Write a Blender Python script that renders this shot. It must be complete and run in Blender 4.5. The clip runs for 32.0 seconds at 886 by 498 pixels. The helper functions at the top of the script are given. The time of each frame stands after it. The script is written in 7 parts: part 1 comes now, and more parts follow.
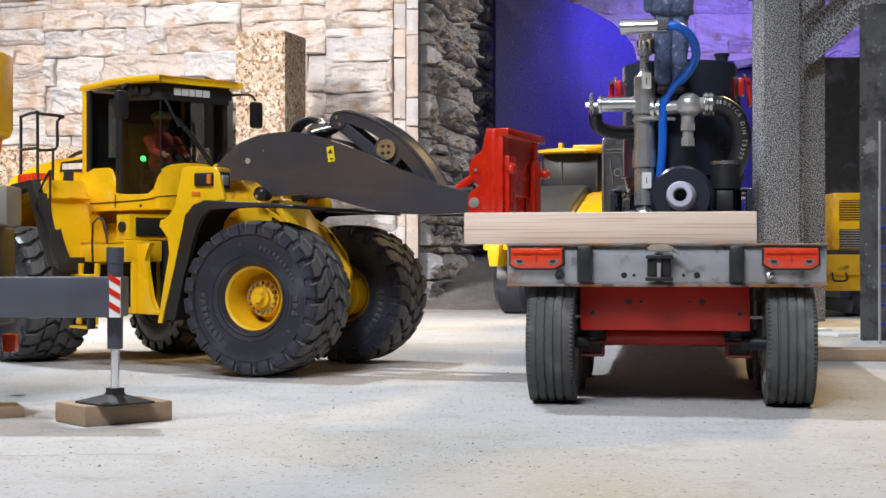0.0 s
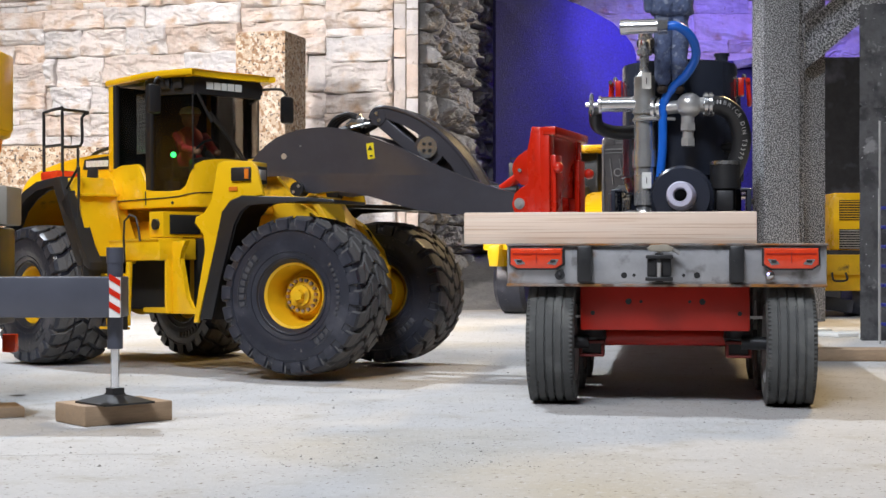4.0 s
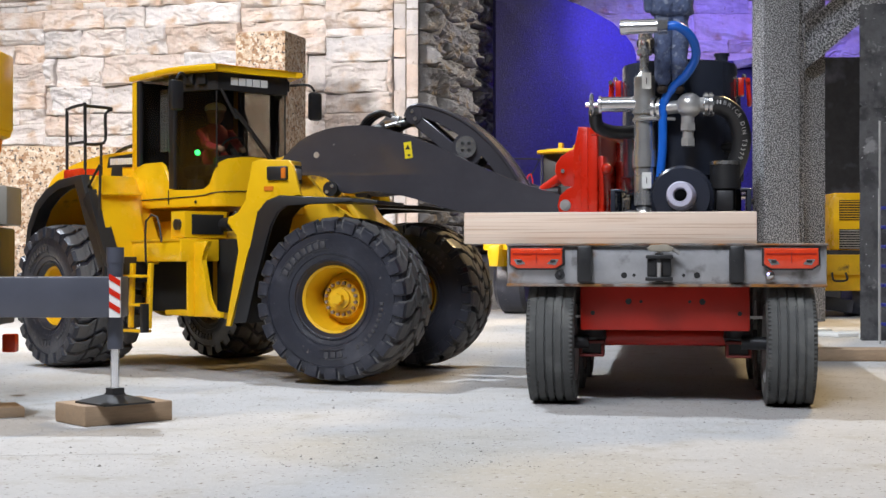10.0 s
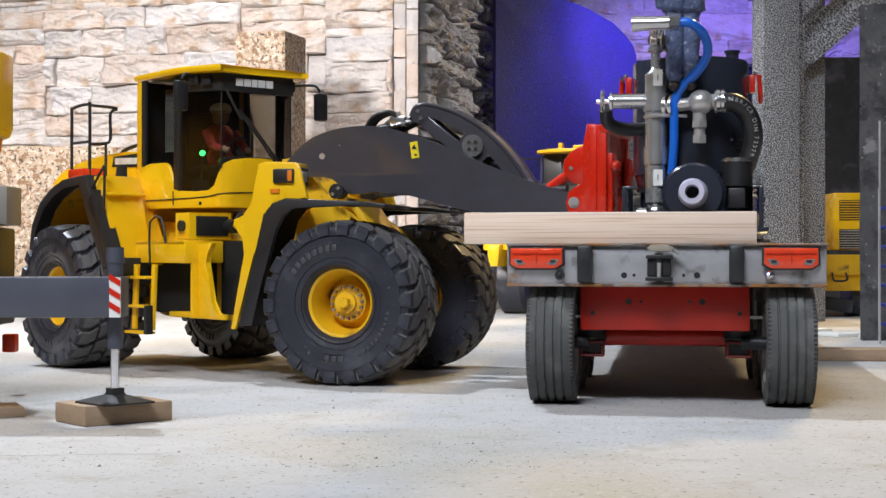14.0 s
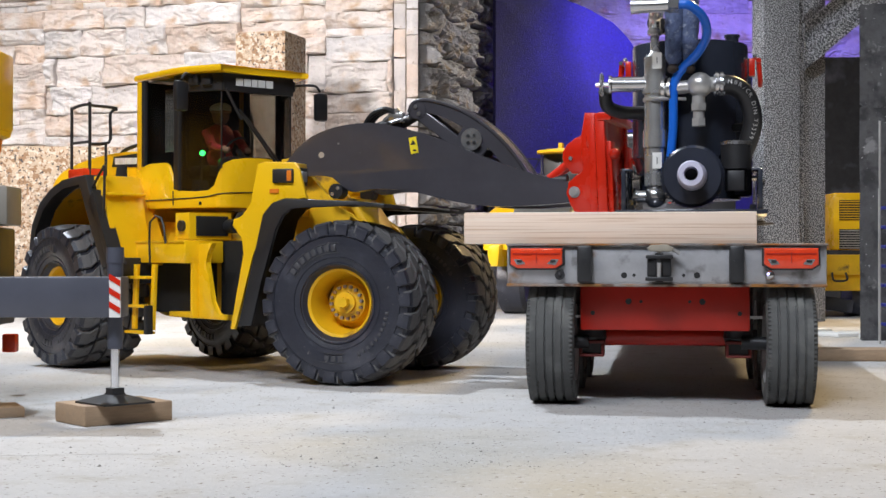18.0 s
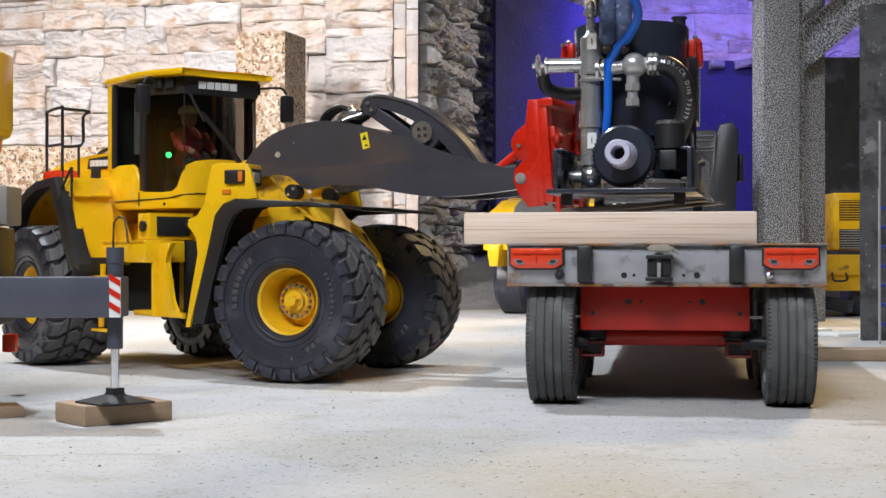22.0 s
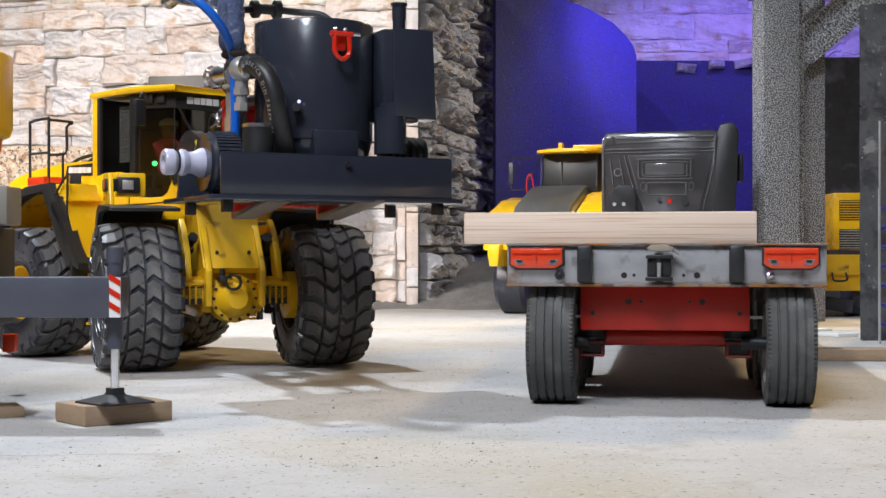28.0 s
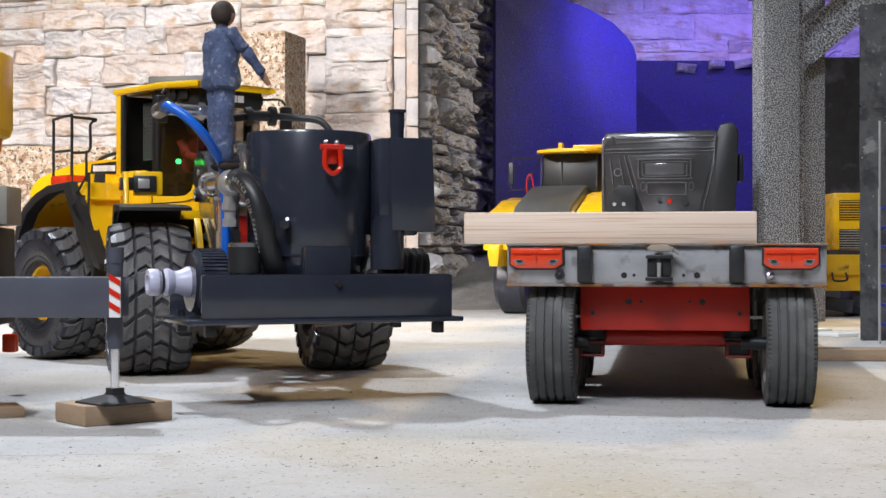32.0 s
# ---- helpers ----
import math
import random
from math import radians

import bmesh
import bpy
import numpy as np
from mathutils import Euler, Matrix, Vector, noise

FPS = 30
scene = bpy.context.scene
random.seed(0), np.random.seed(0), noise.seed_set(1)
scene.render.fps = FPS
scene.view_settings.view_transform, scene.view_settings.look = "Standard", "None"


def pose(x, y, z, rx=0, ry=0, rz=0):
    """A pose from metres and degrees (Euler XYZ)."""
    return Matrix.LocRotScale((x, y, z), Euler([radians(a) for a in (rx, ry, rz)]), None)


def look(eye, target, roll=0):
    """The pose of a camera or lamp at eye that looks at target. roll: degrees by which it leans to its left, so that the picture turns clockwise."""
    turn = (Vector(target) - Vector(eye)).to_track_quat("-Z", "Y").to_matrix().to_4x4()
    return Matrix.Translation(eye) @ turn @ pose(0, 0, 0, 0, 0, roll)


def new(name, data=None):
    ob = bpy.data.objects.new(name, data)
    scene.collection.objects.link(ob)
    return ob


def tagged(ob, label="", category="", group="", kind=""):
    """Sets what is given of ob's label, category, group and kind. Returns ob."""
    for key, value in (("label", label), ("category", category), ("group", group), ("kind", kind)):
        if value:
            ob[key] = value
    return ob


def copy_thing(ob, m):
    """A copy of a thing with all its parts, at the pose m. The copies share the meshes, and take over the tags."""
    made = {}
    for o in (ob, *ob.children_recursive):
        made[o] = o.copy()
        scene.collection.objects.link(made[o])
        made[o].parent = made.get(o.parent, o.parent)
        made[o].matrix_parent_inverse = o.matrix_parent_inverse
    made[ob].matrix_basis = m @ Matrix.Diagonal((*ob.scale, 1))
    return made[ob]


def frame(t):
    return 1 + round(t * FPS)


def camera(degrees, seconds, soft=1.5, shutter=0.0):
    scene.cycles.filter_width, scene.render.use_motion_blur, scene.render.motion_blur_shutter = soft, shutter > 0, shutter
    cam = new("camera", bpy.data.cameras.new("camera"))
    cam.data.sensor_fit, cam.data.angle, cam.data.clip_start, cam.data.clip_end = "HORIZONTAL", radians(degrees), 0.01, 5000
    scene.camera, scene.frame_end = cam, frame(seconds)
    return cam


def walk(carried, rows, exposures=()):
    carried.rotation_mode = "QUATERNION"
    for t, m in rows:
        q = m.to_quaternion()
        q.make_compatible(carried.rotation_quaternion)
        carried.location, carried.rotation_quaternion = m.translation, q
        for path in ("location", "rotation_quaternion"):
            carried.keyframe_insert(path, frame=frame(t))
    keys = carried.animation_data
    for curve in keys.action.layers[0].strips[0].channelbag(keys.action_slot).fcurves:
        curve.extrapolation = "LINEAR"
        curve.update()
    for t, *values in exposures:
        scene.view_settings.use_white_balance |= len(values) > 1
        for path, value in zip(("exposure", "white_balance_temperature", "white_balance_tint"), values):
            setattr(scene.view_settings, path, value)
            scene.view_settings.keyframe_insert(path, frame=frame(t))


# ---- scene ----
# camera on a low stand, not moving
cam = camera(33.834, 32.0)
EYE = pose(0, 0, 0.0893, 90.317, 0, 0)
walk(cam, [(0.0, EYE), (32.0, EYE)], exposures=[(0.0, 0.0), (32.0, 0.0)])

# ---- light: ceiling lamps of the hall, an added wall fill and a blue spot on the panels ----
world = bpy.data.worlds.new("hall_air")
world.use_nodes = True
scene.world = world
world.node_tree.nodes["Background"].inputs[0].default_value = (0.8, 0.87, 1.0, 1)
world.node_tree.nodes["Background"].inputs[1].default_value = 0.006


def area_lamp(name, eye, target, size, watts, colour, size_y=None):
    data = bpy.data.lights.new(name, "AREA")
    data.energy, data.color, data.size = watts, colour, size
    if size_y:
        data.shape, data.size_y = "RECTANGLE", size_y
    ob = new(name, data)
    ob.matrix_world = look(eye, target)
    return ob


def spot_lamp(name, eye, target, cone, watts, colour, blend=0.6, radius=0.05):
    data = bpy.data.lights.new(name, "SPOT")
    data.energy, data.color, data.spot_size, data.spot_blend, data.shadow_soft_size = watts, colour, radians(cone), blend, radius
    ob = new(name, data)
    ob.matrix_world = look(eye, target)
    return ob


spot_lamp("hall_lamp_main", (-0.75, 1.75, 1.75), (-0.05, 1.25, 0.0), 70, 136, (0.82, 0.90, 1.0), 0.7, 0.035)
spot_lamp("hall_lamp_front", (-0.40, -0.55, 1.6), (0.08, 1.15, 0.0), 70, 138, (0.82, 0.89, 1.0), 0.8, 0.30)
spot_lamp("hall_lamp_left", (-0.95, 0.05, 1.5), (-0.20, 1.25, 0.10), 46, 46, (1.0, 0.96, 0.92), 0.7, 0.08)
spot_lamp("hall_lamp_side", (-1.45, 0.50, 1.20), (-0.62, 1.95, 0.22), 50, 210, (1.0, 0.95, 0.92), 0.7, 0.12)
spot_lamp("hall_lamp_wall", (-1.0, 1.35, 1.75), (-0.54, 2.68, 0.36), 58, 68, (1.0, 0.95, 0.93), 0.6, 0.05)
# added fill that brightens the grey stone wall, no known lamp
spot_lamp("hall_lamp_right", (1.25, 2.78, 1.05), (0.01, 2.82, 0.36), 28, 56, (1.0, 0.93, 0.86), 0.8, 0.06)
spot_lamp("hall_lamp_warm", (1.05, 2.75, 1.45), (0.05, 1.15, 0.0), 62, 125, (1.0, 0.72, 0.36), 0.7, 0.12)
area_lamp("hall_ceiling_panel", (0.25, 1.1, 2.45), (0.25, 1.1, 0.0), 1.6, 4, (0.98, 0.94, 0.88), 0.9)
spot_lamp("blue_spot", (0.52, 2.70, 1.0), (0.42, 3.06, 0.50), 54, 56.0, (0.045, 0.006, 1.0), 1.0, 0.02)
spot_lamp("blue_spot_low", (0.80, 2.95, 1.0), (0.72, 3.66, 0.50), 70, 27.0, (0.19, 0.13, 1.0), 0.8, 0.02)
spot_lamp("blue_spot_side", (0.22, 2.50, 0.66), (0.74, 3.62, 0.42), 46, 24.0, (0.30, 0.24, 1.0), 0.6, 0.01)


# ---- materials ----
def mat(name, colour, rough=0.5, metal=0.0, scale=60.0, vary=0.12, bump=0.0, bscale=None, spots=None, coat=0.0, per_piece=0.0, stretch=None, other=None, relief=0.001, crisp=0.5):
    """Painted or raw surface: two sizes of noise in colour and gloss, fine relief, optional spots (colour, size, amount)."""
    m = bpy.data.materials.new(name)
    m.use_nodes = True
    nt = m.node_tree
    b = nt.nodes["Principled BSDF"]
    N, L = nt.nodes.new, nt.links.new
    tc = N("ShaderNodeTexCoord")
    src = tc.outputs["Object"]
    if stretch:
        mp = N("ShaderNodeMapping")
        mp.inputs["Scale"].default_value = stretch
        L(src, mp.inputs[0])
        src = mp.outputs[0]
    n1, n2 = N("ShaderNodeTexNoise"), N("ShaderNodeTexNoise")
    for n, sc in ((n1, scale), (n2, scale * 0.17)):
        n.inputs["Scale"].default_value = sc
        n.inputs["Detail"].default_value = 6
        n.inputs["Roughness"].default_value = 0.62
        L(src, n.inputs["Vector"])
    add = N("ShaderNodeMath")
    L(n1.outputs[0], add.inputs[0]), L(n2.outputs[0], add.inputs[1])
    mr = N("ShaderNodeMapRange")
    mr.inputs[1].default_value, mr.inputs[2].default_value = 0.65, 1.35
    mr.inputs[3].default_value, mr.inputs[4].default_value = 1 - vary, 1 + vary
    L(add.outputs[0], mr.inputs[0])
    val = mr.outputs[0]
    if per_piece:
        oi = N("ShaderNodeObjectInfo")
        pr = N("ShaderNodeMapRange")
        pr.inputs[3].default_value, pr.inputs[4].default_value = 1 - per_piece, 1 + per_piece
        L(oi.outputs["Random"], pr.inputs[0])
        mu = N("ShaderNodeMath")
        mu.operation = "MULTIPLY"
        L(val, mu.inputs[0]), L(pr.outputs[0], mu.inputs[1])
        val = mu.outputs[0]
    hs = N("ShaderNodeVectorMath")
    hs.operation = "SCALE"
    hs.inputs[0].default_value = colour[:3]
    L(val, hs.inputs["Scale"])
    if other:
        pm = N("ShaderNodeMix")
        pm.data_type = "RGBA"
        pm.inputs[6].default_value, pm.inputs[7].default_value = (*colour[:3], 1), (*other[:3], 1)
        info = N("ShaderNodeObjectInfo")
        wob = N("ShaderNodeMath")
        wob.operation = "FRACT"
        mul = N("ShaderNodeMath")
        mul.operation = "MULTIPLY"
        mul.inputs[1].default_value = 7.13
        L(info.outputs["Random"], mul.inputs[0]), L(mul.outputs[0], wob.inputs[0]), L(wob.outputs[0], pm.inputs[0]), L(pm.outputs[2], hs.inputs[0])
    out = hs.outputs[0]
    for sp in (spots or ()):
        scol, ssize, lo, hi, tex = sp
        if tex == "v":
            t = N("ShaderNodeTexVoronoi")
            t.inputs["Scale"].default_value = ssize
            L(src, t.inputs["Vector"])
            fac = t.outputs["Color"]
            sep = N("ShaderNodeSeparateColor")
            L(fac, sep.inputs[0])
            fac = sep.outputs[0]
        else:
            t = N("ShaderNodeTexNoise")
            t.inputs["Scale"].default_value = ssize
            t.inputs["Detail"].default_value = 5
            L(src, t.inputs["Vector"])
            fac = t.outputs[0]
        r = N("ShaderNodeMapRange")
        r.inputs[1].default_value, r.inputs[2].default_value = lo, hi
        L(fac, r.inputs[0])
        mx = N("ShaderNodeMix")
        mx.data_type = "RGBA"
        L(r.outputs[0], mx.inputs[0])
        L(out, mx.inputs[6])
        mx.inputs[7].default_value = (*scol[:3], 1)
        out = mx.outputs[2]
    L(out, b.inputs["Base Color"])
    rr = N("ShaderNodeMapRange")
    rr.inputs[1].default_value, rr.inputs[2].default_value = 0.3, 0.7
    rr.inputs[3].default_value, rr.inputs[4].default_value = max(0.02, rough * 0.82), min(1, rough * 1.18)
    L(n2.outputs[0], rr.inputs[0]), L(rr.outputs[0], b.inputs["Roughness"])
    b.inputs["Metallic"].default_value = metal
    b.inputs["Coat Weight"].default_value = coat
    if bump:
        bn = N("ShaderNodeTexNoise")
        bn.inputs["Scale"].default_value = bscale or scale
        bn.inputs["Detail"].default_value = 8
        bn.inputs["Roughness"].default_value = crisp
        L(src, bn.inputs["Vector"])
        bp = N("ShaderNodeBump")
        bp.inputs["Strength"].default_value = min(1.0, bump)
        bp.inputs["Distance"].default_value = relief
        L(bn.outputs[0], bp.inputs["Height"]), L(bp.outputs[0], b.inputs["Normal"])
    return m


def glow(name, colour, power):
    m = bpy.data.materials.new(name)
    m.use_nodes = True
    b = m.node_tree.nodes["Principled BSDF"]
    b.inputs["Base Color"].default_value = (*colour, 1)
    b.inputs["Emission Color"].default_value = (*colour, 1)
    b.inputs["Emission Strength"].default_value = power
    return m


def glass(name, colour, alpha):
    """Thin tinted pane: a clear layer under a glossy one."""
    m = bpy.data.materials.new(name)
    m.use_nodes = True
    nt = m.node_tree
    nt.nodes.remove(nt.nodes["Principled BSDF"])
    tr, gl, mx = nt.nodes.new("ShaderNodeBsdfTransparent"), nt.nodes.new("ShaderNodeBsdfGlossy"), nt.nodes.new("ShaderNodeMixShader")
    tr.inputs[0].default_value = (*colour, 1)
    gl.inputs["Roughness"].default_value = 0.22
    mx.inputs[0].default_value = alpha
    nt.links.new(tr.outputs[0], mx.inputs[1]), nt.links.new(gl.outputs[0], mx.inputs[2])
    nt.links.new(mx.outputs[0], nt.nodes["Material Output"].inputs[0])
    return m


YELLOW = mat("yellow_paint", (0.88, 0.52, 0.008), 0.28, 0, 40, 0.06, 0.05, 300, coat=0.35)
YELLOW_DIRTY = mat("yellow_paint_worn", (0.77, 0.45, 0.010), 0.42, 0, 60, 0.12, 0.1, 300, spots=[((0.18, 0.10, 0.03), 55, 0.60, 0.72, "n")])
BOOM_GREY = mat("dark_grey_paint", (0.057, 0.055, 0.065), 0.24, 0, 50, 0.14, 0.06, 260, coat=0.35, spots=[((0.20, 0.20, 0.20), 170, 0.72, 0.76, "n")])
BLACK = mat("black_plastic", (0.018, 0.018, 0.020), 0.42, 0, 90, 0.15, 0.08, 300)
DARK = mat("dark_steel", (0.030, 0.030, 0.033), 0.45, 0.4, 90, 0.2, 0.1, 300)
RUBBER = mat("loader_rubber", (0.028, 0.030, 0.042), 0.33, 0, 70, 0.30, 0.4, 300, spots=[((0.080, 0.082, 0.100), 34, 0.56, 0.74, "n"), ((0.16, 0.15, 0.14), 320, 0.66, 0.74, "n")])
MARK_RUBBER = mat("rubbed_rubber_marks", (0.060, 0.060, 0.068), 0.5, 0, 120, 0.3)
RUBBER_TRUCK = mat("truck_rubber", (0.075, 0.076, 0.075), 0.70, 0, 80, 0.30, 0.3, 420, spots=[((0.19, 0.19, 0.18), 60, 0.52, 0.78, "n")])
RED = mat("red_paint", (0.60, 0.018, 0.004), 0.28, 0, 60, 0.10, 0.05, 260, coat=0.4)
RED_DARK = mat("red_chassis_paint", (0.42, 0.014, 0.005), 0.40, 0, 50, 0.18, 0.08, 260)
# darker copy of the chassis red, with the shade under the trailer painted in
RED_SHADED = mat("shaded_red_paint", (0.15, 0.010, 0.006), 0.6, 0, 60, 0.3, 0.2, 260)
STEEL = mat("bright_steel", (0.60, 0.60, 0.61), 0.24, 0.92, 120, 0.10, 0.06, 500)
STEEL_DULL = mat("dull_grey_metal", (0.54, 0.53, 0.52), 0.32, 0.55, 90, 0.18, 0.08, 400)
ALU = mat("brushed_aluminium", (0.60, 0.60, 0.60), 0.26, 0.75, 120, 0.14, 0.06, 500)
CHROME = mat("chrome", (0.84, 0.84, 0.86), 0.12, 0.75, 120, 0.04)
NAVY = mat("anthracite_paint", (0.026, 0.030, 0.044), 0.24, 0, 45, 0.16, 0.12, 160, coat=0.45)
BLUE_HOSE = mat("blue_hose_plastic", (0.010, 0.13, 0.62), 0.32, 0, 60, 0.06)
WHITE_PLASTIC = mat("white_plastic", (0.52, 0.52, 0.66), 0.30, 0, 60, 0.10)
LENS_RED = mat("red_lamp_lens", (0.74, 0.055, 0.016), 0.18, 0, 150, 0.15, 0.4, 500, coat=0.5)
ORANGE = mat("orange_lens", (0.75, 0.20, 0.02), 0.25, 0, 150, 0.1)
WHITE_PAINT = mat("white_paint", (0.78, 0.78, 0.76), 0.4, 0, 80, 0.06)
CAB_GREY = mat("grey_cab_plastic", (0.062, 0.060, 0.064), 0.20, 0.25, 40, 0.22, 0.14, 200, coat=0.5)
# lighter copy of the cab grey that paints highlights on raised edges
CAB_EDGE = mat("highlit_cab_edges", (0.15, 0.145, 0.15), 0.18, 0.4, 60, 0.3, 0.05, 200)
TREAD = mat("dusty_tread_rubber", (0.098, 0.096, 0.098), 0.62, 0, 90, 0.30, 0.4, 420, spots=[((0.21, 0.20, 0.195), 60, 0.54, 0.74, "n"), ((0.035, 0.035, 0.035), 240, 0.62, 0.70, "n")])
BED_GREY = mat("grey_bed_steel", (0.41, 0.41, 0.43), 0.36, 0.35, 60, 0.25, 0.15, 240, spots=[((0.12, 0.115, 0.11), 70, 0.56, 0.70, "n"), ((0.24, 0.11, 0.03), 40, 0.62, 0.70, "n")])
RUST_EDGE = mat("rusty_steel", (0.24, 0.22, 0.21), 0.6, 0.2, 90, 0.3, 0.2, 300, spots=[((0.30, 0.13, 0.03), 40, 0.46, 0.60, "n"), ((0.10, 0.05, 0.03), 120, 0.56, 0.66, "n")])
WOOD = mat("spruce_wood", (0.82, 0.65, 0.53), 0.55, 0, 12, 0.10, 0.25, 160, stretch=(1.2, 40, 120), spots=[((0.66, 0.46, 0.33), 8, 0.55, 0.64, "n"), ((0.87, 0.75, 0.64), 5, 0.55, 0.70, "n")])
WOOD_PAD = mat("old_wood", (0.36, 0.25, 0.16), 0.7, 0, 30, 0.2, 0.2, 160, stretch=(6, 40, 40))
# the broad tan patches are partly dust, partly painted warm-lit shade
FLOOR = mat("dusty_concrete", (0.475, 0.465, 0.462), 0.8, 0, 24, 0.12, 1.0, 260, relief=0.0012, crisp=0.65, spots=[((0.44, 0.385, 0.29), 2.6, 0.50, 0.68, "n"), ((0.39, 0.365, 0.33), 30, 0.56, 0.74, "n"), ((0.53, 0.52, 0.515), 260, 0.56, 0.72, "n"), ((0.20, 0.17, 0.14), 300, 0.62, 0.68, "n")])
STONE = mat("pale_facing_stone", (0.76, 0.61, 0.52), 0.85, 0, 60, 0.20, 1.0, 150, per_piece=0.12, other=(0.72, 0.70, 0.71), relief=0.003, crisp=0.75, spots=[((0.82, 0.77, 0.74), 18, 0.48, 0.72, "n"), ((0.58, 0.39, 0.24), 26, 0.58, 0.78, "n"), ((0.40, 0.30, 0.22), 120, 0.65, 0.74, "n")])
STONE_GREY = mat("grey_facing_stone", (0.38, 0.37, 0.365), 0.85, 0, 60, 0.30, 1.0, 130, per_piece=0.20, other=(0.27, 0.27, 0.30), relief=0.004, crisp=0.75, spots=[((0.36, 0.26, 0.15), 20, 0.58, 0.76, "n"), ((0.62, 0.61, 0.60), 60, 0.60, 0.72, "n"), ((0.10, 0.095, 0.095), 130, 0.63, 0.74, "n")])
MORTAR = mat("sand_mortar", (0.50, 0.42, 0.34), 0.9, 0, 60, 0.15, 0.6, 200)
GRANITE = mat("pink_granite", (0.52, 0.40, 0.29), 0.7, 0, 160, 0.18, 0.4, 260, spots=[((0.66, 0.58, 0.48), 120, 0.54, 0.58, "n"), ((0.30, 0.17, 0.09), 170, 0.54, 0.58, "n"), ((0.07, 0.055, 0.05), 230, 0.60, 0.63, "n")])
SPECKLE = mat("speckled_grey_coating", (0.085, 0.085, 0.092), 0.5, 0, 300, 0.25, 0.8, 700, relief=0.0012, spots=[((0.66, 0.66, 0.68), 700, 0.49, 0.53, "n"), ((0.015, 0.015, 0.018), 820, 0.57, 0.60, "n")])
BOARD = mat("slate_blue_board", (0.031, 0.025, 0.125), 0.7, 0, 200, 0.45, 1.0, 260, relief=0.002, crisp=0.7, spots=[((0.014, 0.012, 0.045), 150, 0.62, 0.72, "n"), ((0.065, 0.056, 0.17), 90, 0.62, 0.74, "n")])
# wall stone with its base colour lowered to hold the shadow on it
CONCRETE = mat("shadowed_wall_stone", (0.036, 0.036, 0.040), 0.8, 0, 60, 0.35, 0.9, 110, spots=[((0.10, 0.10, 0.125), 22, 0.54, 0.70, "n")])
BLOCK = mat("grey_block_stone", (0.115, 0.115, 0.122), 0.75, 0, 90, 0.35, 1.0, 90, relief=0.005, crisp=0.7, spots=[((0.055, 0.055, 0.06), 50, 0.50, 0.62, "n"), ((0.30, 0.30, 0.31), 42, 0.60, 0.66, "n"), ((0.55, 0.55, 0.56), 230, 0.68, 0.73, "n")])
GRAVEL = mat("grey_gravel", (0.20, 0.19, 0.18), 0.9, 0, 200, 0.35, 1.0, 400)
HALL = mat("hall_plaster", (0.32, 0.32, 0.32), 0.9, 0, 3, 0.06)
DENIM = mat("blue_denim_cloth", (0.075, 0.10, 0.19), 0.9, 0, 300, 0.45, 1.0, 420, spots=[((0.22, 0.25, 0.33), 260, 0.56, 0.70, "n"), ((0.03, 0.035, 0.07), 110, 0.60, 0.72, "n")])
SKIN = mat("doll_paint", (0.45, 0.24, 0.15), 0.6, 0, 60, 0.08)
PANE = glass("tinted_cab_pane", (0.66, 0.66, 0.65), 0.04)
OUTRIGGER = mat("slate_blue_paint", (0.072, 0.076, 0.100), 0.36, 0, 50, 0.16, 0.10, 200, coat=0.1, spots=[((0.30, 0.30, 0.33), 140, 0.70, 0.75, "n")])
LED_WHITE = glow("white_lamp_glow", (0.60, 0.55, 1.0), 1.6)
LED_GREEN = glow("green_lamp_glow", (0.03, 1.0, 0.12), 9.0)
# near-black fill that puts the shade of the loader's cavities into colour
RECESS_SHADE = mat("painted_recess_shade", (0.006, 0.006, 0.006), 0.9, 0, 90, 0.3)
BLUE_PLASTIC = mat("blue_plastic", (0.03, 0.04, 0.30), 0.4, 0, 60, 0.1)


# ---- mesh building ----
def frame_to(p0, p1):
    d = Vector(p1) - Vector(p0)
    return Matrix.Translation((Vector(p0) + Vector(p1)) / 2) @ d.to_track_quat("Z", "Y").to_matrix().to_4x4(), d.length


